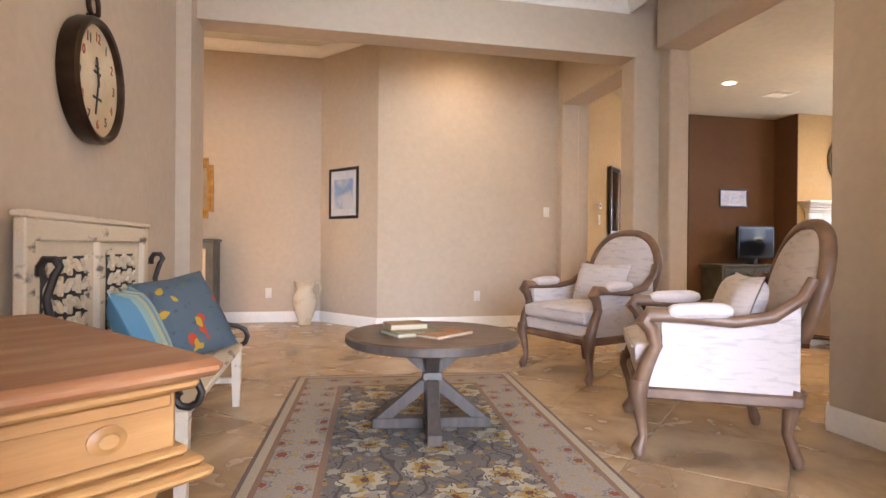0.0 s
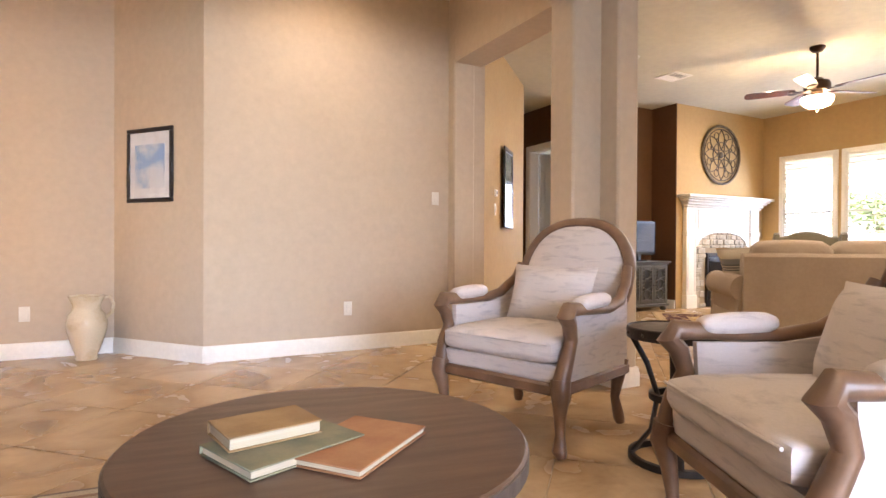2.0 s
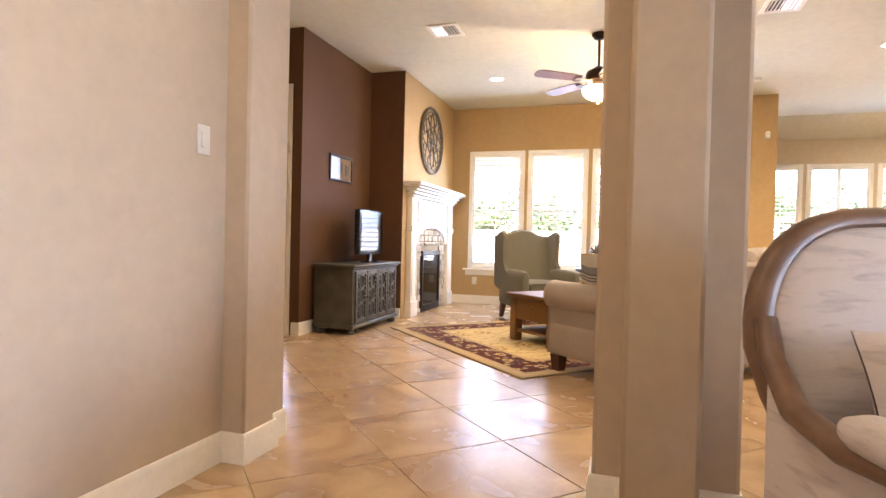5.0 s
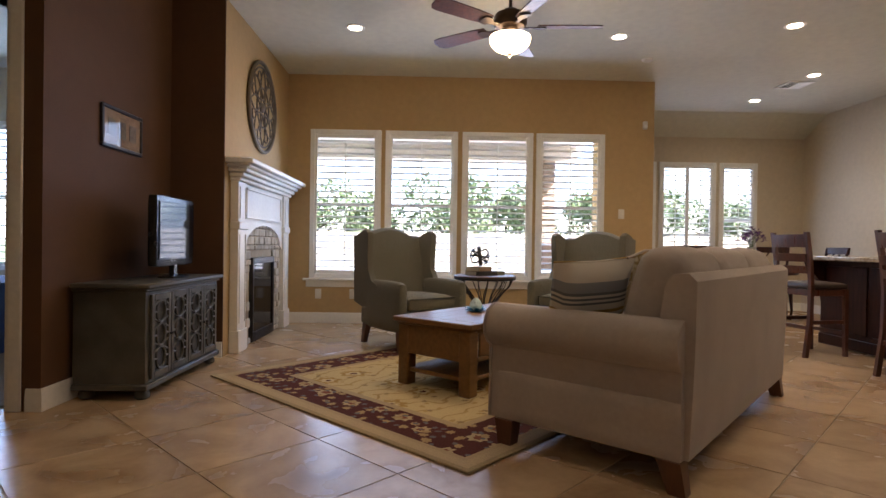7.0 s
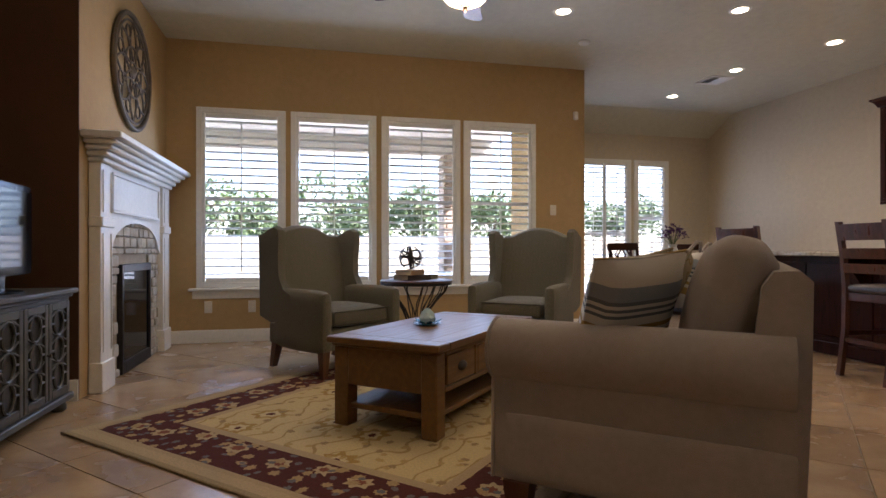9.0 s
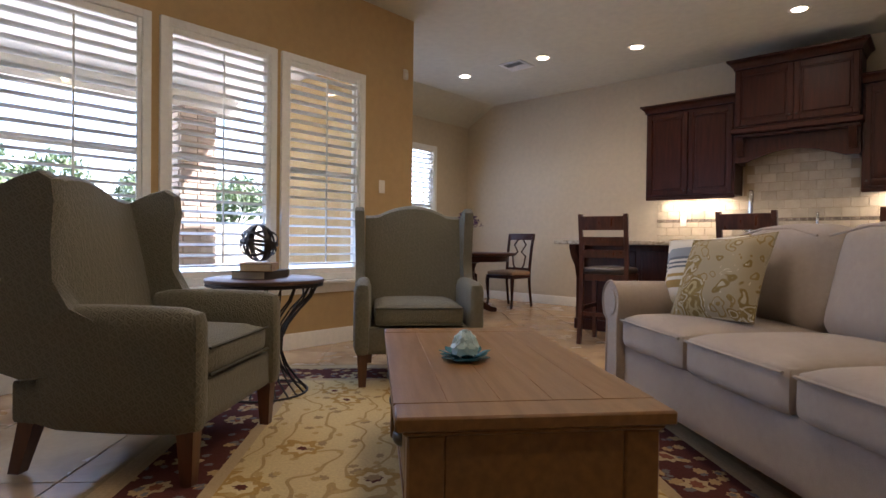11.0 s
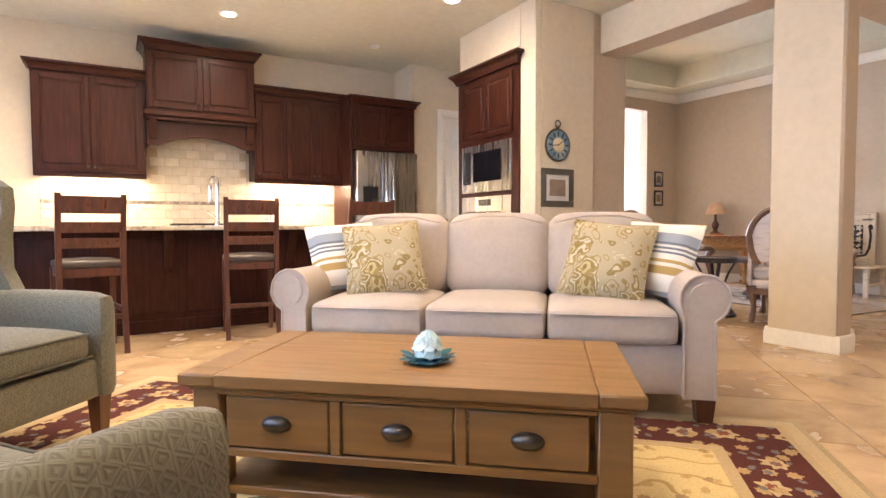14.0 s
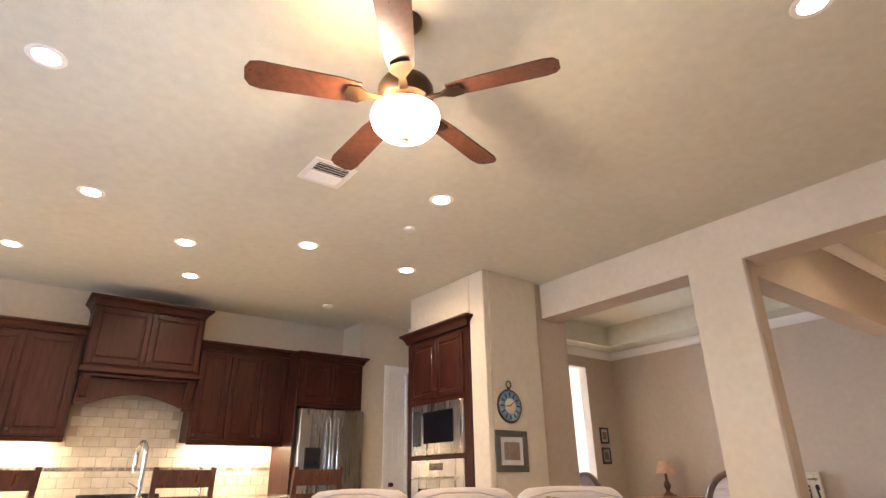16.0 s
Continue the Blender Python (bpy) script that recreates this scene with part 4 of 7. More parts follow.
def ceiling_fan(x, y, z):
    o = thing("ceiling_fan", pose(x, y, z), "bronze ceiling fan with five dark blades and a lit glass bowl", "ceiling fan")
    part("canopy", G().lathe([(0.075, 0), (0.075, -0.02), (0.05, -0.055), (0.02, -0.065)], 24), BRONZE, o)
    part("rod", G().lathe([(0.013, -0.06), (0.013, -0.34)], 12), BRONZE, o)
    part("motor", G().lathe([(0.02, -0.32), (0.05, -0.335), (0.06, -0.35), (0.11, -0.37), (0.125, -0.4), (0.125, -0.44), (0.11, -0.465), (0.06, -0.48), (0.05, -0.5), (0.075, -0.515), (0.075, -0.53), (0.03, -0.54)], 28), BRONZE, o)
    blade = G().prism([(0.2, -0.05), (0.3, -0.062), (0.62, -0.07), (0.66, -0.06), (0.68, -0.03), (0.68, 0.03), (0.66, 0.06), (0.62, 0.07), (0.3, 0.062), (0.2, 0.05)], -0.004, 0.004).mesh("blade", STOOLW)
    iron = G().prism([(0.1, -0.02), (0.17, -0.015), (0.21, -0.045), (0.26, -0.04), (0.27, 0), (0.26, 0.04), (0.21, 0.045), (0.17, 0.015), (0.1, 0.02)], -0.004, 0.004).mesh("blade_iron", BRONZE)
    for k in range(5):
        part("blade", blade, STOOLW, o, m=pose(0, 0, -0.455, 0, 0, 124 + 72 * k) @ pose(0, 0, 0, 12, 0, 0))
        part("blade_iron", iron, BRONZE, o, m=pose(0, 0, -0.468, 0, 0, 124 + 72 * k) @ pose(0, 0, 0, 12, 0, 0))
    part("glass_bowl", G().lathe([(0.15, -0.535), (0.152, -0.55), (0.145, -0.585), (0.115, -0.62), (0.07, -0.642), (0.03, -0.648)], 28), BOWL, o, "glowing frosted glass bowl")
    part("finial", G().lathe([(0.03, -0.647), (0.03, -0.655), (0.012, -0.662), (0.016, -0.675), (0.004, -0.69)], 14), BRONZE, o)
    lamp = new("fan_lamp", bpy.data.lights.new("fan_lamp", "POINT"))
    lamp.data.energy, lamp.data.color, lamp.data.shadow_soft_size = 3, WARM, 0.05
    lamp.matrix_world = Matrix.Translation((x, y, z - 0.72))
    lamp = new("fan_uplamp", bpy.data.lights.new("fan_uplamp", "POINT"))
    lamp.data.energy, lamp.data.color, lamp.data.shadow_soft_size = 1.4, (1, 0.72, 0.36), 0.04
    lamp.matrix_world = Matrix.Translation((x + 0.16, y, z - 0.51))


ceiling_fan(6.07, 4.71, H)


def framed(name, m, w, h, frame_w, frame_mat, label, parts, mount=0.0, depth=0.022):
    """A framed picture or mirror on a wall: x across, z up from its middle, y to the room."""
    o = thing(name, m, label, "mirror" if "mirror" in name else "picture")
    for q in ((-w / 2, w / 2, -h / 2, -h / 2 + frame_w), (-w / 2, w / 2, h / 2 - frame_w, h / 2), (-w / 2, -w / 2 + frame_w, -h / 2 + frame_w, h / 2 - frame_w), (w / 2 - frame_w, w / 2, -h / 2 + frame_w, h / 2 - frame_w)):
        part("frame_rail", G().box(q[0], q[1], 0.0, depth, q[2], q[3], 0.005), frame_mat, o)
    part("backing" if mount else "picture_sheet", G().box(-w / 2 + frame_w, w / 2 - frame_w, 0.002, 0.009, -h / 2 + frame_w, h / 2 - frame_w, 0), (SEPIA if "three" in label else MAT_CARD) if mount else parts[0][4], o)
    for x0, x1, z0, z1, mm in parts if mount else parts[1:]:
        part("picture_sheet", G().box(x0, x1, 0.009, 0.013, z0, z1, 0), mm, o)
    part("glazing", G().box(-w / 2 + frame_w, w / 2 - frame_w, 0.0145, 0.0155, -h / 2 + frame_w, h / 2 - frame_w, 0), GLASS, o).visible_shadow = False
    return o


SKYART = mat("watercolour_sky", (0.2, 0.3, 0.42), (0.5, 0.48, 0.44), 5, 0.6, lo=0.42, hi=0.58)
SEPIA = mat("sepia_print", (0.26, 0.17, 0.1), (0.17, 0.11, 0.065), 26, 0.7)
MOTIF = mat("grey_motif_print", (0.09, 0.075, 0.06), (0.16, 0.14, 0.11), 40, 0.7)
framed("framed_picture", pose(-0.158, 6.557, 1.575, 0, 0, 180 - 52), 0.53, 0.61, 0.035, BLKFRAME, "black framed print with a pale mount on the beige angled wall", [(-0.17, 0.17, -0.19, 0.17, SKYART)], 1)
framed("framed_picture", pose(5.99, 7.48, 1.755, 0, 0, 180), 0.52, 0.29, 0.025, BLKFRAME, "wide dark framed print with three small motifs", [(-0.18, -0.09, -0.06, 0.06, MOTIF), (-0.04, 0.04, -0.06, 0.06, MOTIF), (0.09, 0.18, -0.06, 0.06, MOTIF)], 1)
framed("tall_mirror", pose(3.46, 6.652, 1.58, 0, 0, 180 + 44.2), 0.5, 0.9, 0.05, BLKFRAME, "tall dark framed mirror on the yellow angled wall", [(0, 0, 0, 0, MIRROR)])
framed("framed_picture", pose(3.3, 2.33, 1.273, 0, 0, 0), 0.41, 0.37, 0.06, CONSOLE, "square grey-green framed print on the kitchen end wall", [(-0.1, 0.1, -0.08, 0.08, SEPIA)], 1)
for z in (1.68, 1.36):
    framed("framed_picture", pose(-0.97, 0.1, z, 0, 0, 0), 0.22, 0.26, 0.03, BLKFRAME, "small black framed print, one of a stacked pair", [(-0.05, 0.05, -0.06, 0.06, SEPIA)], 1)
TS, TR, TX, TY = 0.6, 45.0, 0.95, 2.435

# ---- living room ----


def square_leg(w0, w1, h, dx=0.0, dy=0.0):
    """A tapered, slightly splayed leg; its top is centred on the origin at height h."""
    return G().loft([[(dx - w1, dy - w1, 0), (dx + w1, dy - w1, 0), (dx + w1, dy + w1, 0), (dx - w1, dy + w1, 0)], [(-w0, -w0, h), (w0, -w0, h), (w0, w0, h), (-w0, w0, h)]])


def wing_chair(m):
    """A wing chair that faces -y."""
    o = thing("wing_chair", m, "olive green wing chair with a key-pattern weave and wooden legs", "armchair", "wing chairs by the windows")
    for sx in (-1, 1):
        part("leg", square_leg(0.032, 0.021, 0.2), LEGWOOD, o, m=pose(sx * 0.34, -0.32, 0))
        part("leg", square_leg(0.032, 0.022, 0.2, 0, 0.06), LEGWOOD, o, m=pose(sx * 0.31, 0.3, 0))
    part("seat_base", G().cushion(0.72, 0.7, 0.17, 0.025, 0.0, m=pose(0, 0.0, 0.275)), WING, o)
    part("seat_cushion", G().cushion(0.55, 0.6, 0.13, 0.045, 0.02, m=pose(0, -0.06, 0.425)), WING, o)
    g = G()
    for z in (0.375, 0.472):
        g.tube([(-0.265, -0.357, z), (0.265, -0.357, z)], 0.006, 6)
    part("piping", g, WINGP, o)
    g = G()
    rings = []
    n = 14
    for i in range(n + 1):
        u = 2 * i / n - 1
        x = u * 0.34
        top = 1.06 + 0.075 * max(0, 1 - (u / 0.75) ** 2) ** 1.0
        pts = []
        for t in (0, 0.5, 0.9, 0.97, 1.0):
            z = 0.36 + (top - 0.36) * t
            pts.append((x, 0.20 + 0.17 * t + (0.03 if t == 1.0 else 0) - 0.02 * (1 - u * u) * (1 - abs(2 * t - 1)), z))
        for t in (1.0, 0.95, 0.5, 0):
            z = 0.36 + (top - 0.36) * t
            pts.append((x, 0.33 + 0.16 * t - (0.03 if t == 1.0 else 0), z))
        rings.append(pts)
    part("backrest", g.loft(rings), WING, o)
    for sx in (-1, 1):
        # the wing runs into the arm
        prof = [(0.0, 0.58), (0.09, 0.62), (0.15, 0.72), (0.155, 0.86), (0.14, 1.0), (0.15, 1.08), (0.2, 1.11), (0.28, 1.09), (0.37, 1.05), (0.42, 1.05), (0.42, 0.4), (0.28, 0.36), (-0.02, 0.4)]
        rg = []
        for d, e in ((0.0, 0.012), (0.012, 0.0), (0.05, 0.0), (0.062, 0.012)):
            cy = sum(p[0] for p in prof) / len(prof)
            cz = sum(p[1] for p in prof) / len(prof)
            rg.append([(sx * (0.335 + d + 0.02 * (z - 0.5)), y + (cy - y) * e * 1.6, z + (cz - z) * e * 1.6) for y, z in prof])
        part("wing", G().loft(rg if sx > 0 else rg[::-1]), WING, o)
        part("armrest", G().cushion(0.105, 0.62, 0.44, 0.045, 0.01, m=pose(sx * 0.345, -0.07, 0.405)), WING, o)
    return o


chair = wing_chair(pose(7.39, 5.449, 0.012, 0, 0, -53))
copy_thing(chair, pose(7.552, 3.763, 0.012, 0, 0, -131))


def roll_sofa(m):
    """A three-seat rolled-arm sofa that faces -y; its middle is over the origin."""
    o = thing("sofa", m, "oatmeal linen three-seat sofa with rolled arms and brown legs", "sofa")
    for sx in (-1, 1):
        part("leg", square_leg(0.045, 0.033, 0.13), LEGWOOD, o, m=pose(sx * 1.03, -0.37, 0))
        part("leg", square_leg(0.045, 0.033, 0.13, 0, 0.03), LEGWOOD, o, m=pose(sx * 1.03, 0.37, 0))
    part("seat_base", G().cushion(2.14, 0.84, 0.24, 0.03, 0.0, m=pose(0, 0.0, 0.245)), SOFA, o)
    part("back_frame", G().loft([[(x, 0.27, 0.3), (x, 0.3, 0.55), (x, 0.33, 0.80), (x, 0.36, 0.845), (x, 0.42, 0.85), (x, 0.45, 0.82), (x, 0.445, 0.5), (x, 0.43, 0.13), (x, 0.3, 0.13)] for x in (-1.02, -0.6, 0.0, 0.6, 1.02)]), SOFA, o)
    for i in range(3):
        x = (i - 1) * 0.61
        seat = part("seat_cushion", G().cushion(0.605, 0.66, 0.165, 0.045, 0.025, m=pose(x, -0.12, 0.43), n=10), SOFA, o)
        part("piping", G().tube([(x - 0.28, -0.452, 0.485), (x + 0.28, -0.452, 0.485)], 0.006, 6), SOFA, seat)
        back = part("back_cushion", G().cushion(0.6, 0.46, 0.2, 0.07, 0.035, m=pose(x, 0.235, 0.71, 76, 0, 0), n=10, side=0.02), SOFA, o)
        part("piping", G().tube([(x - 0.27, 0.13, 0.9), (x - 0.1, 0.145, 0.935), (x + 0.1, 0.145, 0.935), (x + 0.27, 0.13, 0.9)], 0.006, 6), SOFA, back)
    for sx in (-1, 1):
        # outline of the rolled arm, in x and z, drawn back along y
        out = [(0.0, 0.13), (0.0, 0.48)]
        for k in range(15):
            a = radians(200 - 17.5 * k)
            out.append((0.085 + 0.105 * math.cos(a), 0.565 + 0.105 * math.sin(a)))
        out += [(0.13, 0.47), (0.135, 0.13)]
        rings = [[(sx * (0.925 + x * (1 if y > -0.44 else 0.97)), y, z) for x, z in out] for y in (-0.455, -0.44, -0.2, 0.1, 0.41)]
        arm = part("armrest", G().loft(rings if sx > 0 else rings[::-1]), SOFA, o)
        pip = [(sx * (0.925 + x), -0.457, z) for x, z in out]
        part("piping", G().tube(pip, 0.006, 6), SOFA, arm)
        part("arm_panel", G().prism([(sx * (0.925 + 0.085 + 0.07 * math.cos(radians(20 * k))), 0.565 + 0.07 * math.sin(radians(20 * k))) for k in range(18)][::sx], 0.452, 0.462, m=Matrix(((1, 0, 0, 0), (0, 0, -1, 0), (0, 1, 0, 0), (0, 0, 0, 1)))), SOFA, arm)
    return o


SOFAM = pose(5.19, 3.918, 0.0, 0, 0, 138.2)
roll_sofa(SOFAM @ Matrix.Diagonal((0.98, 1.06, 1.035, 1)))


def throw_pillow(m, s, material, label, name="throw_pillow"):
    o = thing(name, m, label, "pillow")
    cover = part("cover", G().pillow(s, s, 0.15), material, o)
    q = s / 2 * 0.985
    part("piping", G().tube([(-q, -q, 0), (0, -q * 0.93, 0), (q, -q, 0), (q * 0.93, 0, 0), (q, q, 0), (0, q * 0.93, 0), (-q, q, 0), (-q * 0.93, 0, 0), (-q, -q, 0)], 0.006, 6), material, cover)
    return o


for sx in (1, -1):
    throw_pillow(SOFAM @ pose(sx * 0.86, -0.05, 0.74, 66, sx * 4, sx * -36), 0.41, STRIPE, "striped gold, grey and cream throw pillow against the sofa arm")
    throw_pillow(SOFAM @ pose(sx * 0.6, -0.12, 0.735, 62, sx * 5, sx * -20), 0.44, PAISLEY, "cream and gold paisley throw pillow leaning on the sofa back")


def coffee_table(m):
    o = thing("coffee_table", m, "honey brown wooden coffee table with three cup-pull drawers", "coffee table")
    h = 0.471
    w, d = 1.33, 0.685
    part("breadboard_end", G().box(-w / 2, -w / 2 + 0.12, -d / 2, d / 2, h - 0.036, h, 0.006), OAK, o)
    part("breadboard_end", G().box(w / 2 - 0.12, w / 2, -d / 2, d / 2, h - 0.036, h, 0.006), OAK, o)
    for i in range(5):
        y0 = -d / 2 + i * d / 5
        part("plank", G().box(-w / 2 + 0.122, w / 2 - 0.122, y0 + 0.0003, y0 + d / 5 - 0.0003, h - 0.036, h - 0.0005, 0.001), OAK, o)
    part("under_moulding", G().box(-w / 2 + 0.02, w / 2 - 0.02, -d / 2 + 0.02, d / 2 - 0.02, h - 0.052, h - 0.037, 0.006), OAK, o)
    for sx in (-1, 1):
        for sy in (-1, 1):
            x, y = sx * (w / 2 - 0.075), sy * (d / 2 - 0.075)
            part("leg", G().box(x - 0.045, x + 0.045, y - 0.045, y + 0.045, 0, h - 0.052, 0.006), OAK, o)
        part("end_apron", G().box(sx * (w / 2 - 0.06), sx * (w / 2 - 0.035), -d / 2 + 0.12, d / 2 - 0.12, h - 0.25, h - 0.052, 0.003), OAK, o)
    x0, x1 = -w / 2 + 0.12, w / 2 - 0.12
    for sy in (-1, 1):
        yf = sy * (d / 2 - 0.04)
        part("drawer_rail", G().box(x0, x1, yf - 0.012, yf + 0.012, h - 0.25, h - 0.225, 0.003), OAK, o)
        part("drawer_rail", G().box(x0, x1, yf - 0.012, yf + 0.012, h - 0.066, h - 0.052, 0.003), OAK, o)
        dw = (x1 - x0) / 3
        for i in range(3):
            a, b = x0 + i * dw, x0 + (i + 1) * dw
            if i:
                part("drawer_stile", G().box(a - 0.016, a + 0.016, yf - 0.012, yf + 0.012, h - 0.225, h - 0.066, 0.003), OAK, o)
            dr = part("drawer_front", G().box(a + 0.02, b - 0.02, yf - 0.011, yf + 0.009, h - 0.221, h - 0.07, 0.005), OAK, o)
            dome = [(0.046, 0.0), (0.046, 0.004), (0.04, 0.014), (0.028, 0.021), (0.012, 0.025), (0.0, 0.0255)]
            g = G().lathe(dome, 18, m=pose((a + b) / 2, yf + sy * 0.0085, h - 0.145, -90 * sy, 0, 0) @ Matrix.Diagonal((1, 0.55, 1, 1)))
            part("cup_pull", g, PULL, dr, "dark pewter cup pull")
    part("shelf", G().box(-w / 2 + 0.06, w / 2 - 0.06, -d / 2 + 0.06, d / 2 - 0.06, 0.09, 0.118, 0.004), OAK, o)
    return o


TABM = pose(6.143, 4.837, 0.012, 0, 0, -41.1)
coffee_table(TABM)

# glass lotus on the coffee table
o = thing("lotus_candle_holder", TABM @ pose(-0.04, 0.08, 0.4715, 0, 0, 20) @ Matrix.Diagonal((0.84, 0.84, 0.76, 1)), "capiz shell lotus candle holder on a teal petal base", "candle holder")
for ring_r, z0, lean, size, n, mm, nm in ((0.06, 0.0, 80, 0.046, 8, LOTUSB, "base_petal"), (0.07, 0.008, 62, 0.045, 8, LOTUSB, "base_petal"), (0.066, 0.018, -4, 0.06, 8, LOTUS, "petal"), (0.078, 0.05, -28, 0.06, 8, LOTUS, "petal"), (0.058, 0.088, -54, 0.05, 6, LOTUS, "petal")):
    pet = G().loft([[(-size * s, -0.0015 + size * 0.25 * s * s, z), (0, -0.0015, z), (size * s, -0.0015 + size * 0.25 * s * s, z), (size * s, 0.002 + size * 0.25 * s * s, z), (0, 0.002, z), (-size * s, 0.002 + size * 0.25 * s * s, z)] for s, z in ((0.2, 0.0), (0.5, size * 0.45), (0.45, size * 0.9), (0.04, size * 1.35))]).mesh(nm, mm)
    for k in range(n):
        part(nm, pet, mm, o, m=pose(0, 0, z0 + 0.004, 0, 0, 360 / n * (k + (0.5 if z0 in (0.008, 0.055) else 0))) @ pose(0, -ring_r * 0.75, 0.002, lean, 0, 0))
part("base_plate", G().lathe([(0.055, 0), (0.06, 0.006), (0.05, 0.012)], 16), LOTUSB, o)
part("cup", G().lathe([(0.03, 0.012), (0.042, 0.03), (0.045, 0.08), (0.03, 0.1)], 16), VASE, o, "white candle cup")

# rug
solid("area_rug", G().box(-1.23, 1.23, -1.75, 1.75, 0, 0.012, 0.004), RUG2, "cream and gold floral rug with a dark red border", "rug", pose(6.442, 4.754, 0, 0, 0, 45.5))


def side_table(m):
    """A round wooden top on a cage of bent iron twigs."""
    o = thing("side_table", m, "round wooden side table on a cage of twisted iron twigs", "side table")
    part("tabletop", G().lathe([(0.32, 0.63), (0.33, 0.636), (0.33, 0.65), (0.322, 0.656), (0.0, 0.656)], 40), WALNUT, o)
    part("rim_band", G().lathe([(0.31, 0.612), (0.325, 0.613), (0.325, 0.63), (0.31, 0.631)], 40, ring=True), IRON, o)
    rnd = random.Random(5)
    for k in range(22):
        a = 2 * math.pi * k / 22
        tw = rnd.uniform(-0.9, 0.9)
        pts = []
        for i in range(9):
            t = i / 8
            r = 0.19 - 0.13 * math.sin(math.pi * min(t * 1.12, 1)) ** 1 + 0.1 * t * t + 0.05 * (1 - t) ** 3
            pts.append((r * math.cos(a + tw * t) + rnd.uniform(-0.006, 0.006), r * math.sin(a + tw * t) + rnd.uniform(-0.006, 0.006), 0.62 * t))
        part("twig", G().tube(pts, 0.0055, 6), IRON, o)
    for r, z in ((0.24, 0.006), (0.285, 0.613)):
        part("ring", G().tube([(r * math.cos(radians(15 * i)), r * math.sin(radians(15 * i)), z) for i in range(25)], 0.006, 6), IRON, o)
    return o


side_table(pose(7.85, 4.69, 0.012))


def book(m, w, d, h, cover, label):
    o = thing("book", m, label, "book")
    part("page_block", G().box(-w / 2 + 0.006, w / 2 - 0.004, -d / 2 + 0.004, d / 2 - 0.004, 0.004, h - 0.004, 0.001), PAPER, o)
    for z in (0, h - 0.004):
        part("cover", G().box(-w / 2, w / 2, -d / 2, d / 2, z, z + 0.004, 0.0015), cover, o)
    part("spine", G().box(-w / 2 - 0.002, -w / 2 + 0.003, -d / 2, d / 2, 0.0005, h - 0.0005, 0.0015), cover, o)
    return o


book(pose(7.84, 4.73, 0.668, 0, 0, 32), 0.2, 0.28, 0.045, BOOK4, "thick dark book lying on the twig table")
book(pose(7.80, 4.76, 0.713, 0, 0, 50), 0.17, 0.23, 0.045, BOOK1, "brown leather book on top of a dark book")
book(pose(7.95, 4.57, 0.668, 0, 0, 40), 0.12, 0.17, 0.04, BOOK2, "small green book beside the dark book")
o = thing("metal_orb", pose(7.82, 4.75, 0.758), "open sphere of dark bent metal bands on stacked books", "orb")
rnd = random.Random(11)
for k in range(8):
    tilt = pose(0, 0, 0.11, rnd.uniform(0, 180), rnd.uniform(0, 180), rnd.uniform(0, 180))
    rr = 0.105
    g = G()
    g.loft([[(r * math.cos(radians(12 * i)), r * math.sin(radians(12 * i)), z) for r, z in ((rr - 0.003, -0.008), (rr, -0.008), (rr, 0.008), (rr - 0.003, 0.008))] for i in range(31)], caps=False, m=tilt)
    part("band", g, IRON, o)


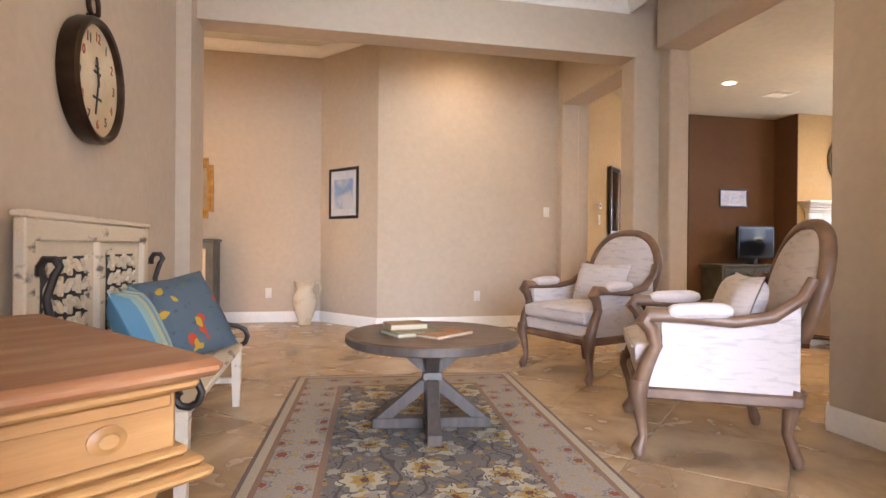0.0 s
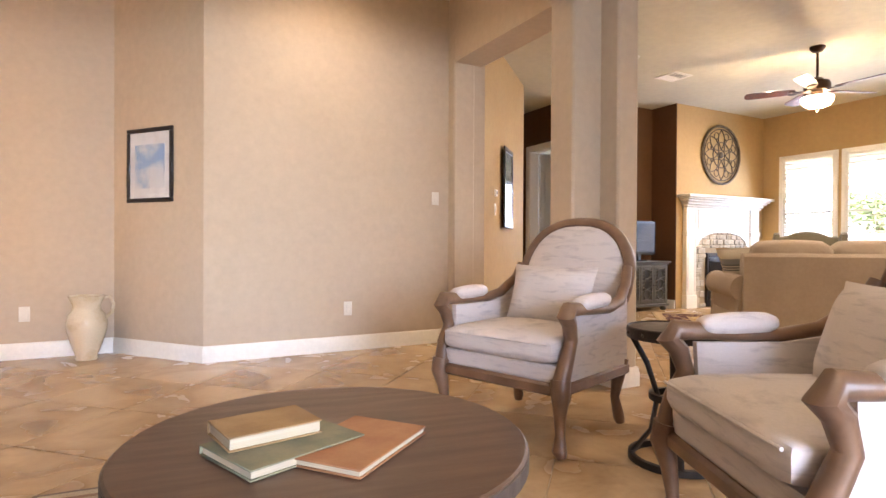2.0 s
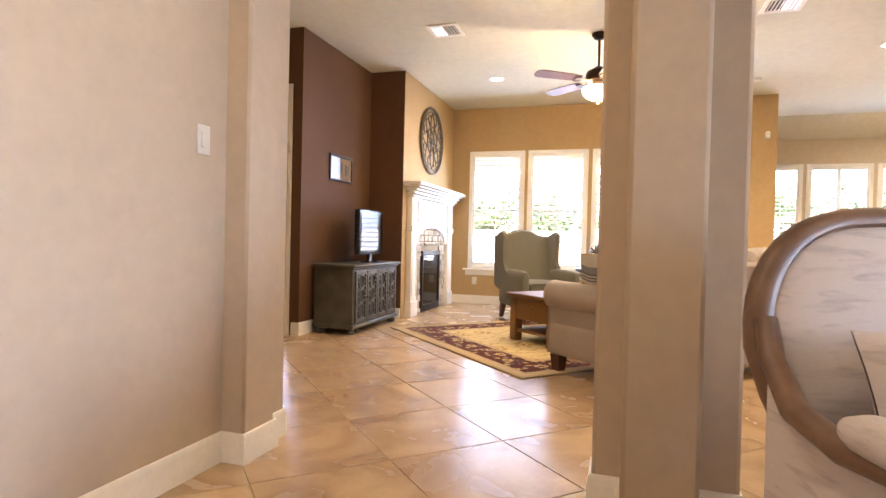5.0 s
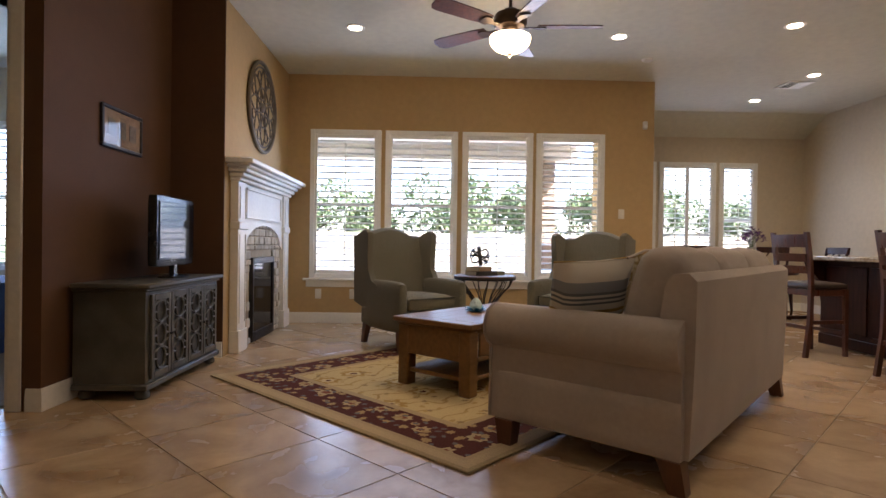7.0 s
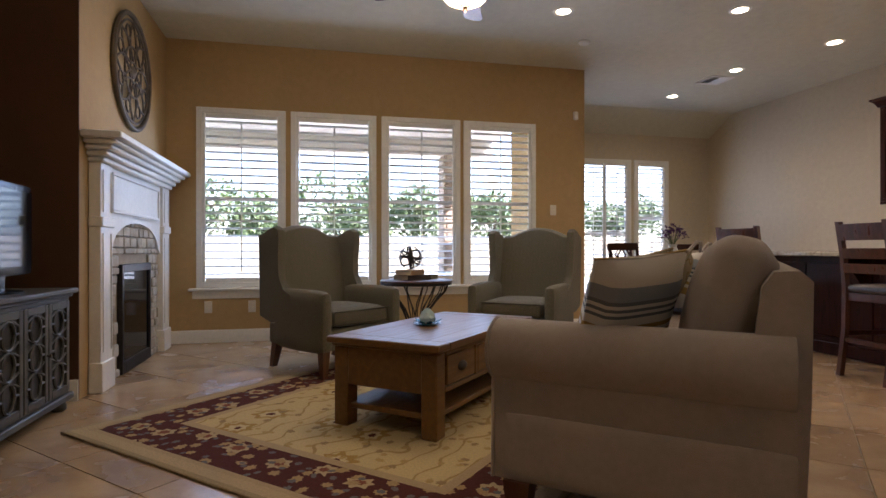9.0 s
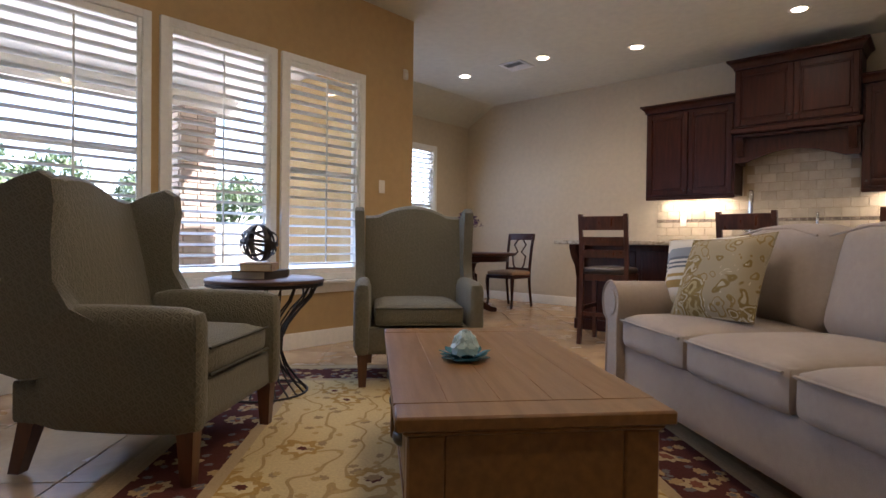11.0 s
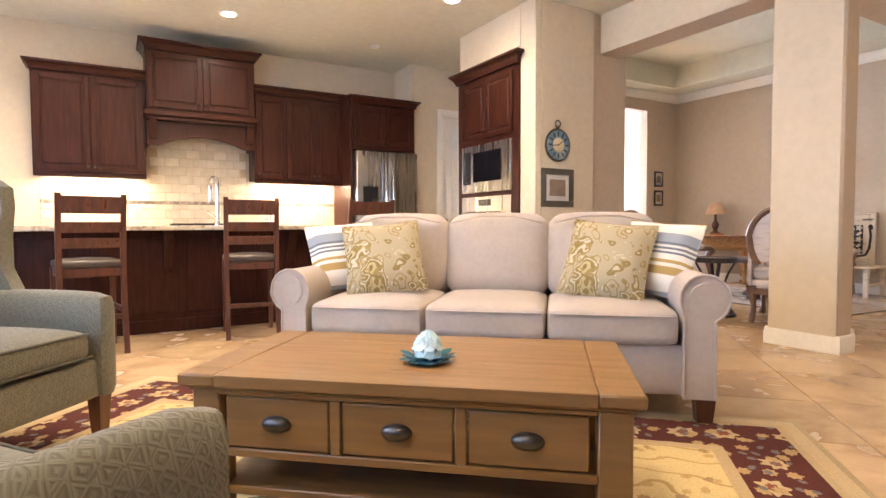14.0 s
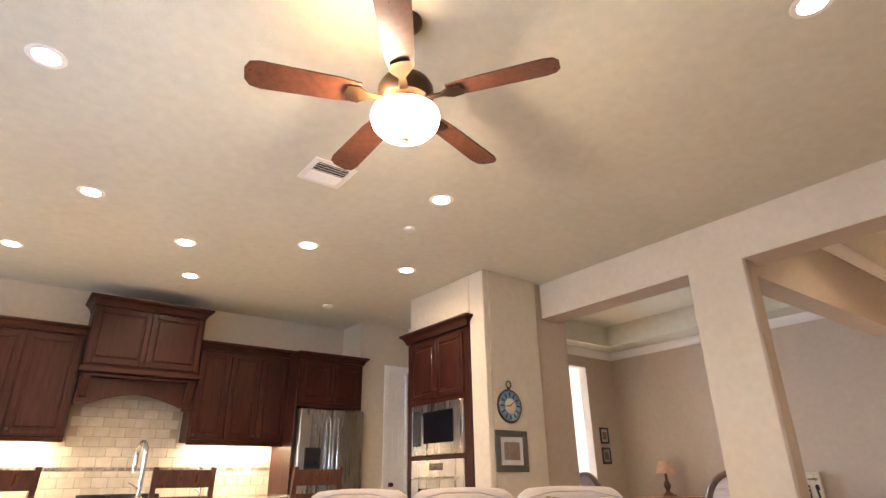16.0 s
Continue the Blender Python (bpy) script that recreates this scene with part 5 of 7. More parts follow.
def media_console(m, w, d, h):
    """A low cabinet with four fretwork doors; front to -y, origin at its middle on the floor."""
    o = thing("media_console", m, "grey-green wooden media console with four fretwork doors", "console")
    part("body", G().box(-w / 2 + 0.03, w / 2 - 0.03, -d / 2 + 0.03, d / 2, 0.09, h - 0.05, 0.004), CONSOLE, o)
    part("top", G().box(-w / 2 - 0.01, w / 2 + 0.01, -d / 2 - 0.01, d / 2, h - 0.03, h, 0.008), CONSOLE, o)
    part("top_moulding", G().box(-w / 2 + 0.012, w / 2 - 0.012, -d / 2 + 0.012, d / 2, h - 0.05, h - 0.03, 0.006), CONSOLE, o)
    part("plinth", G().box(-w / 2 + 0.01, w / 2 - 0.01, -d / 2 + 0.008, d / 2, 0.06, 0.1, 0.008), CONSOLE, o)
    for sx in (-1, 1):
        for y in (-d / 2 + 0.07, d / 2 - 0.06):
            part("bun_foot", G().lathe([(0.03, 0), (0.045, 0.012), (0.045, 0.035), (0.03, 0.06)], 18, m=pose(sx * (w / 2 - 0.075), y, 0)), CONSOLE, o)
    dw = (w - 0.14) / 4
    yf = -d / 2 + 0.028
    for i in range(4):
        x0 = -w / 2 + 0.07 + i * dw
        door = part("door", G().box(x0 + 0.004, x0 + 0.04, yf - 0.018, yf, 0.12, h - 0.07, 0.003).box(x0 + dw - 0.04, x0 + dw - 0.004, yf - 0.018, yf, 0.12, h - 0.07, 0.003).box(x0 + 0.04, x0 + dw - 0.04, yf - 0.018, yf, 0.12, 0.16, 0.003).box(x0 + 0.04, x0 + dw - 0.04, yf - 0.018, yf, h - 0.11, h - 0.07, 0.003), CONSOLE, o)
        part("backing", G().box(x0 + 0.03, x0 + dw - 0.03, yf - 0.004, yf - 0.001, 0.14, h - 0.09, 0), CONSIN, door)
        cx, hh = x0 + dw / 2, (h - 0.11 - 0.16)
        rr = hh / 6.0
        for k in range(3):
            cz = 0.16 + hh * (k + 0.5) / 3
            part("fret_ring", G().tube([(cx + rr * 0.8 * math.cos(radians(30 * i2)), yf - 0.01, cz + rr * 0.95 * math.sin(radians(30 * i2))) for i2 in range(13)], 0.008, 6), CONSOLE, door)
            for s in (-1, 1):
                part("fret_bar", G().tube([(cx + s * rr * 0.8, yf - 0.01, cz), (cx + s * (dw / 2 - 0.038), yf - 0.01, cz)], 0.008, 6), CONSOLE, door)
                part("fret_bar", G().tube([(cx + s * (dw / 2 - 0.04), yf - 0.01, cz + hh / 6 - 0.034), (cx + s * 0.012, yf - 0.01, cz + hh / 6), (cx + s * (dw / 2 - 0.04), yf - 0.01, cz + hh / 6 + 0.034)] if k < 2 else [(cx + s * (dw / 2 - 0.04), yf - 0.01, cz + hh / 6 - 0.034), (cx + s * 0.012, yf - 0.01, cz + hh / 6)], 0.008, 6), CONSOLE, door)
        part("knob", G().lathe([(0.005, 0), (0.005, 0.01), (0.012, 0.016), (0.008, 0.024)], 10, m=pose(x0 + (dw - 0.022 if i % 2 == 0 else 0.022), yf - 0.017, h * 0.52, 90, 0, 0)), PULL, door)
    return o


media_console(pose(5.99, 7.215, 0), 1.2, 0.47, 0.715)
o = thing("television", pose(6.14, 7.17, 0.715, 0, 0, 3), "small black flat television on a glossy stand, switched off", "television")
part("stand_base", G().lathe([(0.13, 0), (0.132, 0.008), (0.1, 0.014), (0.02, 0.018)], 28, m=Matrix.Diagonal((1.1, 0.75, 1, 1))), BLACK, o)
part("neck", G().box(-0.035, 0.035, -0.015, 0.02, 0.012, 0.1, 0.006), BLACK, o)
part("casing", G().cushion(0.68, 0.075, 0.5, 0.022, 0.0, m=pose(0, 0.01, 0.335)), BLACK, o)
part("screen", G().box(-0.31, 0.31, -0.0305, -0.0285, 0.135, 0.545, 0.001), SCREEN, o)

# fireplace
FX, FY = 7.78, 7.03
o = thing("fireplace", pose(FX, FY, 0), "white wooden fireplace surround with stone facing and a black firebox", "fireplace")
part("mantel_shelf", G().box(-1.02, 1.02, -0.24, -0.002, 1.655, 1.7, 0.008), WHITE, o)
for k, (w, y, z) in enumerate(((0.98, -0.2, 1.625), (0.95, -0.165, 1.59), (0.92, -0.13, 1.55), (0.9, -0.1, 1.515))):
    part("cornice", G().box(-w, w, y, -0.002, z, z + (0.03, 0.035, 0.04, 0.035)[k], 0.01), WHITE, o)
part("frieze", G().box(-0.87, 0.87, -0.05, -0.002, 1.18, 1.515, 0.004), WHITE, o)
for q in ((-0.6, 0.6, 1.2, 1.225), (-0.6, 0.6, 1.465, 1.49), (-0.6, -0.575, 1.225, 1.465), (0.575, 0.6, 1.225, 1.465)):
    part("panel_bead", G().box(q[0], q[1], -0.062, -0.048, q[2], q[3], 0.005), WHITE, o)
for s in (-1, 1):
    part("pilaster", G().box(s * 0.66, s * 0.88, -0.075, -0.002, 0, 1.515, 0.005), WHITE, o)
    part("plinth_block", G().box(s * 0.65, s * 0.89, -0.09, -0.002, 0, 0.2, 0.006), WHITE, o)
    part("capital_block", G().box(s * 0.65, s * 0.89, -0.09, -0.002, 1.09, 1.16, 0.008), WHITE, o)
    for q in ((0.69, 0.7, 0.26, 1.05), (0.84, 0.85, 0.26, 1.05), (0.69, 0.7, 1.19, 1.47), (0.84, 0.85, 1.19, 1.47)):
        part("panel_bead", G().box(s * q[0], s * q[1], -0.083, -0.074, q[2], q[3], 0.003), WHITE, o)
# arched white spandrel over the stone
out = [(-0.66, 0.9)] + [(0.58 * math.cos(radians(180 - 12 * k)), 0.95 + 0.2 * math.sin(radians(12 * k))) for k in range(16)] + [(0.66, 0.9), (0.66, 1.19), (-0.66, 1.19)]
part("arch_board", G().prism(out, 0.002, 0.05, m=Matrix(((1, 0, 0, 0), (0, 0, -1, 0), (0, 1, 0, 0), (0, 0, 0, 1)))), WHITE, o)
part("stone_backing", G().box(-0.66, 0.66, -0.008, -0.002, 0, 1.17, 0), GROUT, o)
rnd = random.Random(3)
z = 0.0
while z < 1.15:
    hh = rnd.uniform(0.05, 0.1)
    x = -0.655
    while x < 0.655:
        ww = rnd.uniform(0.07, 0.2)
        x1 = min(x + ww, 0.655)
        if not (x1 > -0.36 and x < 0.36 and z < 0.82):
            part("stone", G().box(x + 0.003, x1 - 0.003, -0.02 - rnd.uniform(0, 0.018), -0.007, z + 0.003, z + hh - 0.003, 0.008), STONE, o)
        x = x1
    z += hh
fb = part("firebox_frame", G().box(-0.37, -0.335, -0.05, -0.008, 0.01, 0.83, 0.004).box(0.335, 0.37, -0.05, -0.008, 0.01, 0.83, 0.004).box(-0.335, 0.335, -0.05, -0.008, 0.77, 0.83, 0.004).box(-0.335, 0.335, -0.05, -0.008, 0.01, 0.1, 0.004), IRON, o, "black metal firebox frame")
part("firebox_glass", G().box(-0.335, 0.335, -0.035, -0.031, 0.1, 0.77, 0), SCREEN, o, "dark firebox glass")
for i in range(5):
    part("vent_slat", G().box(-0.3, 0.3, -0.056, -0.05, 0.025 + i * 0.015, 0.033 + i * 0.015, 0.001), IRON, fb)


def medallion(m):
    o = thing("wall_medallion", m, "round openwork metal wall medallion, weathered bronze", "wall decor")
    part("outer_rim", G().tube([(0.45 * math.cos(radians(7.5 * i)), 0.02, 0.45 * math.sin(radians(7.5 * i))) for i in range(49)], 0.02, 8), BRZ, o)
    for r in (0.4, 0.2, 0.08):
        part("ring", G().tube([(r * math.cos(radians(10 * i)), 0.02, r * math.sin(radians(10 * i))) for i in range(37)], 0.009, 6), BRZ, o)
    for k in range(8):
        a = radians(45 * k)
        c, s = math.cos(a), math.sin(a)
        part("petal", G().tube([(c * (0.09 + 0.3 * t) - s * 0.075 * math.sin(math.pi * t) * sg, 0.02, s * (0.09 + 0.3 * t) + c * 0.075 * math.sin(math.pi * t) * sg) for sg, ts in ((1, range(9)), (-1, range(8, -1, -1))) for t in (i / 8 for i in ts)], 0.008, 6), BRZ, o)
        a2 = a + radians(22.5)
        for rr, cr in ((0.31, 0.055), (0.245, 0.028)):
            part("scroll", G().tube([(rr * math.cos(a2) + cr * math.cos(radians(30 * i)), 0.02, rr * math.sin(a2) + cr * math.sin(radians(30 * i))) for i in range(13)], 0.007, 6), BRZ, o)
    part("boss", G().lathe([(0.05, 0.0), (0.05, 0.025), (0.02, 0.04)], 20, m=pose(0, 0, 0, -90, 0, 0)), BRZ, o)
    return o


BRZ = mat("weathered_bronze", (0.16, 0.12, 0.07), (0.09, 0.066, 0.04), 9, 0.5, 0.2, 50, metal=0.4)
medallion(pose(7.76, 7.03, 2.36, 0, 0, 180))

# ---- kitchen ----


def raised_door(x0, x1, z0, z1, y, parent, mm, knob=None, name="door"):
    """A raised-panel door in the plane y, facing +y."""
    st = 0.055
    d = part(name, G().box(x0 + 0.003, x0 + st, y, y + 0.02, z0, z1, 0.004).box(x1 - st, x1 - 0.003, y, y + 0.02, z0, z1, 0.004).box(x0 + st, x1 - st, y, y + 0.02, z0, z0 + st, 0.004).box(x0 + st, x1 - st, y, y + 0.02, z1 - st, z1, 0.004), mm, parent)
    part("field", G().box(x0 + st - 0.002, x1 - st + 0.002, y + 0.001, y + 0.009, z0 + st - 0.002, z1 - st + 0.002, 0).box(x0 + st + 0.02, x1 - st - 0.02, y + 0.002, y + 0.018, z0 + st + 0.02, z1 - st - 0.02, 0.012), mm, d)
    if knob:
        part("knob", G().lathe([(0.005, 0), (0.005, 0.012), (0.013, 0.018), (0.009, 0.027)], 10, m=pose(knob[0], y + 0.02, knob[1], -90, 0, 0)), PULL, d)
    return d


def crown_on(parent, w, d, z, mm, out=0.06, hh=0.09):
    prof = [(0, 0), (0.008, 0), (0.012, 0.02), (out * 0.5, hh * 0.55), (out * 0.85, hh * 0.75), (out, hh * 0.8), (out, hh), (0, hh)]
    part("crown", strip(G(), [(-w / 2, 0, z), (-w / 2, d, z), (w / 2, d, z), (w / 2, 0, z)], prof), mm, parent)
    part("cap", G().box(-w / 2, w / 2, 0.0, d, z, z + hh - 0.004, 0), mm, parent)


def wall_cabinet(name, m, w, h, d, doors, label, mm=DKWOOD, crown=True, knob_low=True):
    """A wall cabinet: back on y = 0, front to +y, bottom at z = 0."""
    o = thing(name, m, label, "cabinet")
    part("body", G().box(-w / 2, w / 2, 0.0, d, 0, h, 0.003), mm, o)
    dw = (w - 0.03) / doors
    for i in range(doors):
        x0 = -w / 2 + 0.015 + i * dw
        kx = x0 + (0.03 if (i % 2) else dw - 0.03)
        raised_door(x0 + 0.004, x0 + dw - 0.004, 0.02, h - 0.03, d, o, mm, (kx, 0.07 if knob_low else h - 0.09))
    part("light_rail", G().box(-w / 2, w / 2, d - 0.02, d + 0.006, -0.035, 0.0, 0.006), mm, o)
    if crown:
        crown_on(o, w, d + 0.02, h, mm)
    return o


KW = -0.73
wall_cabinet("upper_cabinet", pose(7.2, KW, 1.46), 1.0, 1.02, 0.33, 2, "dark espresso wall cabinet with raised-panel doors and crown")
wall_cabinet("upper_cabinet", pose(5.005, KW, 1.46), 1.12, 1.02, 0.33, 3, "dark espresso wall cabinet with three raised-panel doors")
wall_cabinet("fridge_cabinet", pose(4.01, KW, 1.9), 0.86, 0.53, 0.62, 2, "deep dark cabinet over the fridge with two doors")
part("side_panel", G().box(0.44, 0.465, 0.0, 0.62, -1.9, 0.62, 0.003), DKWOOD, bpy.data.objects["fridge_cabinet"])

# range hood
o = thing("range_hood", pose(6.13, KW, 0), "dark espresso mantel hood with corbels and an arched valance", "range hood")
part("body", G().box(-0.56, 0.56, 0, 0.42, 2.16, 2.8, 0.004), DKWOOD, o)
for i in range(2):
    raised_door(-0.55 + i * 0.55, i * 0.55, 2.19, 2.78, 0.42, o, DKWOOD, ((-0.03 if i == 0 else 0.03), 2.25))
crown_on(o, 1.12, 0.44, 2.8, DKWOOD, 0.07, 0.1)
part("shelf", G().box(-0.59, 0.59, 0, 0.48, 2.1, 2.16, 0.01), DKWOOD, o)
part("shelf", G().box(-0.56, 0.56, 0, 0.44, 2.06, 2.1, 0.01), DKWOOD, o)
out = [(-0.56, 1.8)] + [(-0.44, 1.8)] + [(-0.44 + 0.88 * k / 12, 1.8 + 0.11 * math.sin(math.pi * k / 12)) for k in range(13)] + [(0.56, 1.8), (0.56, 2.06), (-0.56, 2.06)]
part("valance", G().prism(out, -0.36, -0.34, m=Matrix(((1, 0, 0, 0), (0, 0, -1, 0), (0, 1, 0, 0), (0, 0, 0, 1)))), DKWOOD, o)
for s in (-1, 1):
    part("side_board", G().box(s * 0.54, s * 0.56, 0, 0.34, 1.8, 2.06, 0.003), DKWOOD, o)
    part("corbel", G().prism([(0.36, 1.86), (0.36, 2.06), (0.46, 2.06), (0.46, 2.02), (0.43, 1.98), (0.42, 1.93), (0.39, 1.9), (0.38, 1.87)], s * 0.5 - 0.035, s * 0.5 + 0.035, m=Matrix(((0, 0, 1, 0), (1, 0, 0, 0), (0, 1, 0, 0), (0, 0, 0, 1)))), DKWOOD, o)

# base cabinets, worktop, splashback
for i in range(4):
    if i == 2:
        continue
    x = 4.87 + i * 0.79
    wall_cabinet("base_cabinet", pose(x, KW, 0.1), 0.79, 0.76, 0.58, 2, "dark espresso base cabinet below the granite worktop", crown=False, knob_low=False)
o = thing("cooktop_cabinet", pose(6.45, KW, 0.1), "dark espresso cabinet under the cooktop", "cabinet")
part("body", G().box(-0.395, 0.395, 0, 0.58, 0, 0.76, 0.003), DKWOOD, o)
for z0, z1 in ((0.02, 0.36), (0.38, 0.74)):
    raised_door(-0.38, 0.38, z0, z1, 0.58, o, DKWOOD, (0, (z0 + z1) / 2), "drawer_front")
setting("trim_toe_kick", DKWOOD, (4.475, 7.64, KW, KW + 0.5, 0, 0.1))
solid("worktop", G().box(4.475, 7.68, KW, KW + 0.64, 0.862, 0.9, 0.006), GRANITE, "speckled tan granite worktop along the kitchen wall", "worktop")
o = thing("cooktop", pose(6.13, -0.4, 0.9), "black gas cooktop with iron grates set on the worktop", "cooktop")
part("plate", G().box(-0.38, 0.38, -0.25, 0.25, 0, 0.01, 0.003), BLACK, o)
for x in (-0.24, 0.0, 0.24):
    part("grate", G().box(x - 0.1, x + 0.1, -0.2, -0.19, 0.01, 0.045, 0.002).box(x - 0.1, x + 0.1, 0.19, 0.2, 0.01, 0.045, 0.002).box(x - 0.1, x - 0.09, -0.19, 0.19, 0.035, 0.045, 0.002).box(x + 0.09, x + 0.1, -0.19, 0.19, 0.035, 0.045, 0.002).box(x - 0.005, x + 0.005, -0.19, 0.19, 0.035, 0.045, 0.002), IRON, o)
sp = setting("wall_backsplash", GROUT, (4.475, 7.68, KW, KW + 0.006, 0.9, 1.46), (5.58, 6.68, KW, KW + 0.006, 1.46, 1.95))
th, tw = 0.1, 0.15
for r in range(12):
    z = 0.902 + r * th
    accent = r == 2
    x = 4.475 - (0.075 if r % 2 else 0)
    while x < 7.68:
        a, b = max(x, 4.475), min(x + tw, 7.68)
        zz = min(z + th, 1.46) if (a < 5.58 or b > 6.68) else min(z + th, 1.95)
        if b - a > 0.02 and zz - z > 0.02:
            if accent:
                part("tile", G().box(a + 0.002, b - 0.002, KW + 0.005, KW + 0.014, z + 0.002, z + 0.06, 0.002), SPLASH, sp)
                for k in range(2):
                    q = (b - a) / 2
                    part("mosaic_tile", G().box(a + k * q + 0.002, a + (k + 1) * q - 0.002, KW + 0.005, KW + 0.015, z + 0.064, z + 0.098, 0.002), ACCENT, sp)
            else:
                part("tile", G().box(a + 0.002, b - 0.002, KW + 0.005, KW + 0.014, z + 0.002, zz - 0.002, 0.002), SPLASH, sp)
        x += tw
for x, w in ((7.2, 0.8), (5.0, 0.9)):
    o = thing("under_cabinet_light", pose(x, KW + 0.12, 1.46), "thin glowing light strip under the wall cabinet", "cabinet light")
    part("housing", G().box(-w / 2, w / 2, -0.03, 0.03, -0.012, -0.001, 0.002), WHITE, o)
    part("tube", G().box(-w / 2 + 0.02, w / 2 - 0.02, -0.02, 0.02, -0.017, -0.012, 0.002), UNDER, o)
    area_lamp("under_cabinet_lamp", (x, KW + 0.12, 1.44), (x, KW + 0.1, 1), w, 0.05, 1.2, WARM)
wall_plate(pose(7.35, KW + 0.015, 1.18), "outlet")
wall_plate(pose(4.75, KW + 0.015, 1.18), "outlet")

# refrigerator
o = thing("refrigerator", pose(4.01, KW + 0.04, 0), "stainless steel french door refrigerator in a cabinet niche", "refrigerator")
part("body", G().box(-0.42, 0.42, 0.0, 0.6, 0.02, 1.84, 0.006), CONSIN, o)
for s in (-1, 1):
    d = part("door", G().box(s * 0.004, s * 0.425, 0.6, 0.68, 0.72, 1.84, 0.012), STEEL, o)
    part("handle", G().tube([(s * 0.05, 0.68, 0.85), (s * 0.05, 0.73, 0.9), (s * 0.05, 0.735, 1.25), (s * 0.05, 0.73, 1.7), (s * 0.05, 0.68, 1.75)], 0.012, 10), CHROME, d)
dr = part("freezer_drawer", G().box(-0.425, 0.425, 0.6, 0.68, 0.06, 0.71, 0.012), STEEL, o)
part("handle", G().tube([(-0.35, 0.68, 0.62), (-0.33, 0.73, 0.62), (0.33, 0.73, 0.62), (0.35, 0.68, 0.62)], 0.012, 10), CHROME, dr)
part("dispenser", G().box(0.14, 0.34, 0.677, 0.684, 1.05, 1.4, 0.004), BLACK, o, "black water dispenser panel")

# oven tower, facing the living room
o = thing("oven_tower", pose(3.5, 1.53, 0, 0, 0, -90), "dark cabinet tower with a steel microwave and oven", "oven cabinet")
part("body", G().box(-0.56, 0.56, -0.0, 0.075, 0.08, 2.5, 0.004), DKWOOD, o)
crown_on(o, 1.12, 0.095, 2.5, DKWOOD, 0.07, 0.11)
for i in range(2):
    raised_door(-0.47 + i * 0.47, i * 0.47, 1.84, 2.46, 0.075, o, DKWOOD, ((-0.03 if i == 0 else 0.03), 1.92))
raised_door(-0.47, 0.47, 0.12, 0.42, 0.075, o, DKWOOD, (0, 0.3), "drawer_front")
mw = part("microwave", G().box(-0.45, 0.45, 0.06, 0.1, 1.27, 1.78, 0.006), STEEL, o, "stainless steel built-in microwave")
part("window", G().box(-0.3, 0.22, 0.099, 0.103, 1.38, 1.7, 0.002), SCREEN, mw)
part("control_panel", G().box(0.26, 0.42, 0.099, 0.103, 1.36, 1.72, 0.002), BLACK, mw)
part("vent_trim", G().box(-0.43, 0.43, 0.099, 0.104, 1.285, 1.325, 0.002), STEEL, mw)
ov = part("oven", G().box(-0.45, 0.45, 0.06, 0.1, 0.5, 1.22, 0.006), STEEL, o, "stainless steel wall oven")
part("control_panel", G().box(-0.12, 0.12, 0.099, 0.103, 1.12, 1.19, 0.002), BLACK, ov)
part("window", G().box(-0.32, 0.32, 0.099, 0.103, 0.62, 0.95, 0.002), SCREEN, ov)
part("handle", G().tube([(-0.38, 0.1, 1.05), (-0.37, 0.145, 1.05), (0.37, 0.145, 1.05), (0.38, 0.1, 1.05)], 0.012, 10), CHROME, ov)

# little clock
o = thing("wall_clock", pose(3.3, 2.33, 1.685), "small round blue and cream clock with a ring on top", "clock")
part("case", G().lathe([(0.155, 0.0), (0.16, 0.012), (0.15, 0.022), (0.14, 0.018)], 36, m=pose(0, 0, 0, -90, 0, 0)), PULL, o)
part("dial_ring", G().lathe([(0.14, 0.016), (0.14, 0.02), (0.0, 0.02)], 36, m=pose(0, 0, 0, -90, 0, 0)), BLUECLK, o)
part("dial_centre", G().lathe([(0.07, 0.0205), (0.07, 0.023), (0.0, 0.023)], 28, m=pose(0, 0, 0, -90, 0, 0)), CLKFACE, o)
for k in range(12):
    a = radians(30 * k)
    part("hour_mark", G().box(-0.006, 0.006, 0.02, 0.0235, 0.085, 0.128, 0, m=pose(0, 0, 0, 0, 30 * k, 0)), INK_AND_SHADE, o)
for ang, ln in ((-52, 0.06), (95, 0.09)):
    part("pointer", G().box(-0.004, 0.004, 0.0235, 0.026, -0.01, ln, 0, m=pose(0, 0, 0, 0, ang, 0)), INK_AND_SHADE, o)
part("bow_ring", G().tube([(0.032 * math.cos(radians(30 * i)), 0.012, 0.205 + 0.032 * math.sin(radians(30 * i))) for i in range(13)], 0.006, 6), PULL, o)
part("bow_stem", G().lathe([(0.012, 0.155), (0.018, 0.165), (0.01, 0.178)], 12, m=pose(0, 0.012, 0)), PULL, o)

# island
IX0, IX1, IY0, IY1 = 4.55, 7.82, 0.46, 1.1
o = thing("kitchen_island", pose(0, 0, 0), "dark espresso kitchen island with panelled sides and corbels", "kitchen island")
part("body", G().box(IX0, IX1, IY0, IY1, 0.0, 0.88, 0.004), DKWOOD, o)
part("base_moulding", G().box(IX0 - 0.012, IX1 + 0.012, IY0 - 0.012, IY1 + 0.012, 0, 0.11, 0.006), DKWOOD, o)
n = 5
for i in range(n):
    x0 = IX0 + 0.03 + i * (IX1 - IX0 - 0.06) / n
    part("panel", G().box(x0 + 0.03, x0 + (IX1 - IX0 - 0.06) / n - 0.03, IY1, IY1 + 0.012, 0.16, 0.82, 0.01), DKWOOD, o)
part("panel", G().box(IX1, IX1 + 0.012, IY0 + 0.08, IY1 - 0.08, 0.16, 0.82, 0.01), DKWOOD, o)
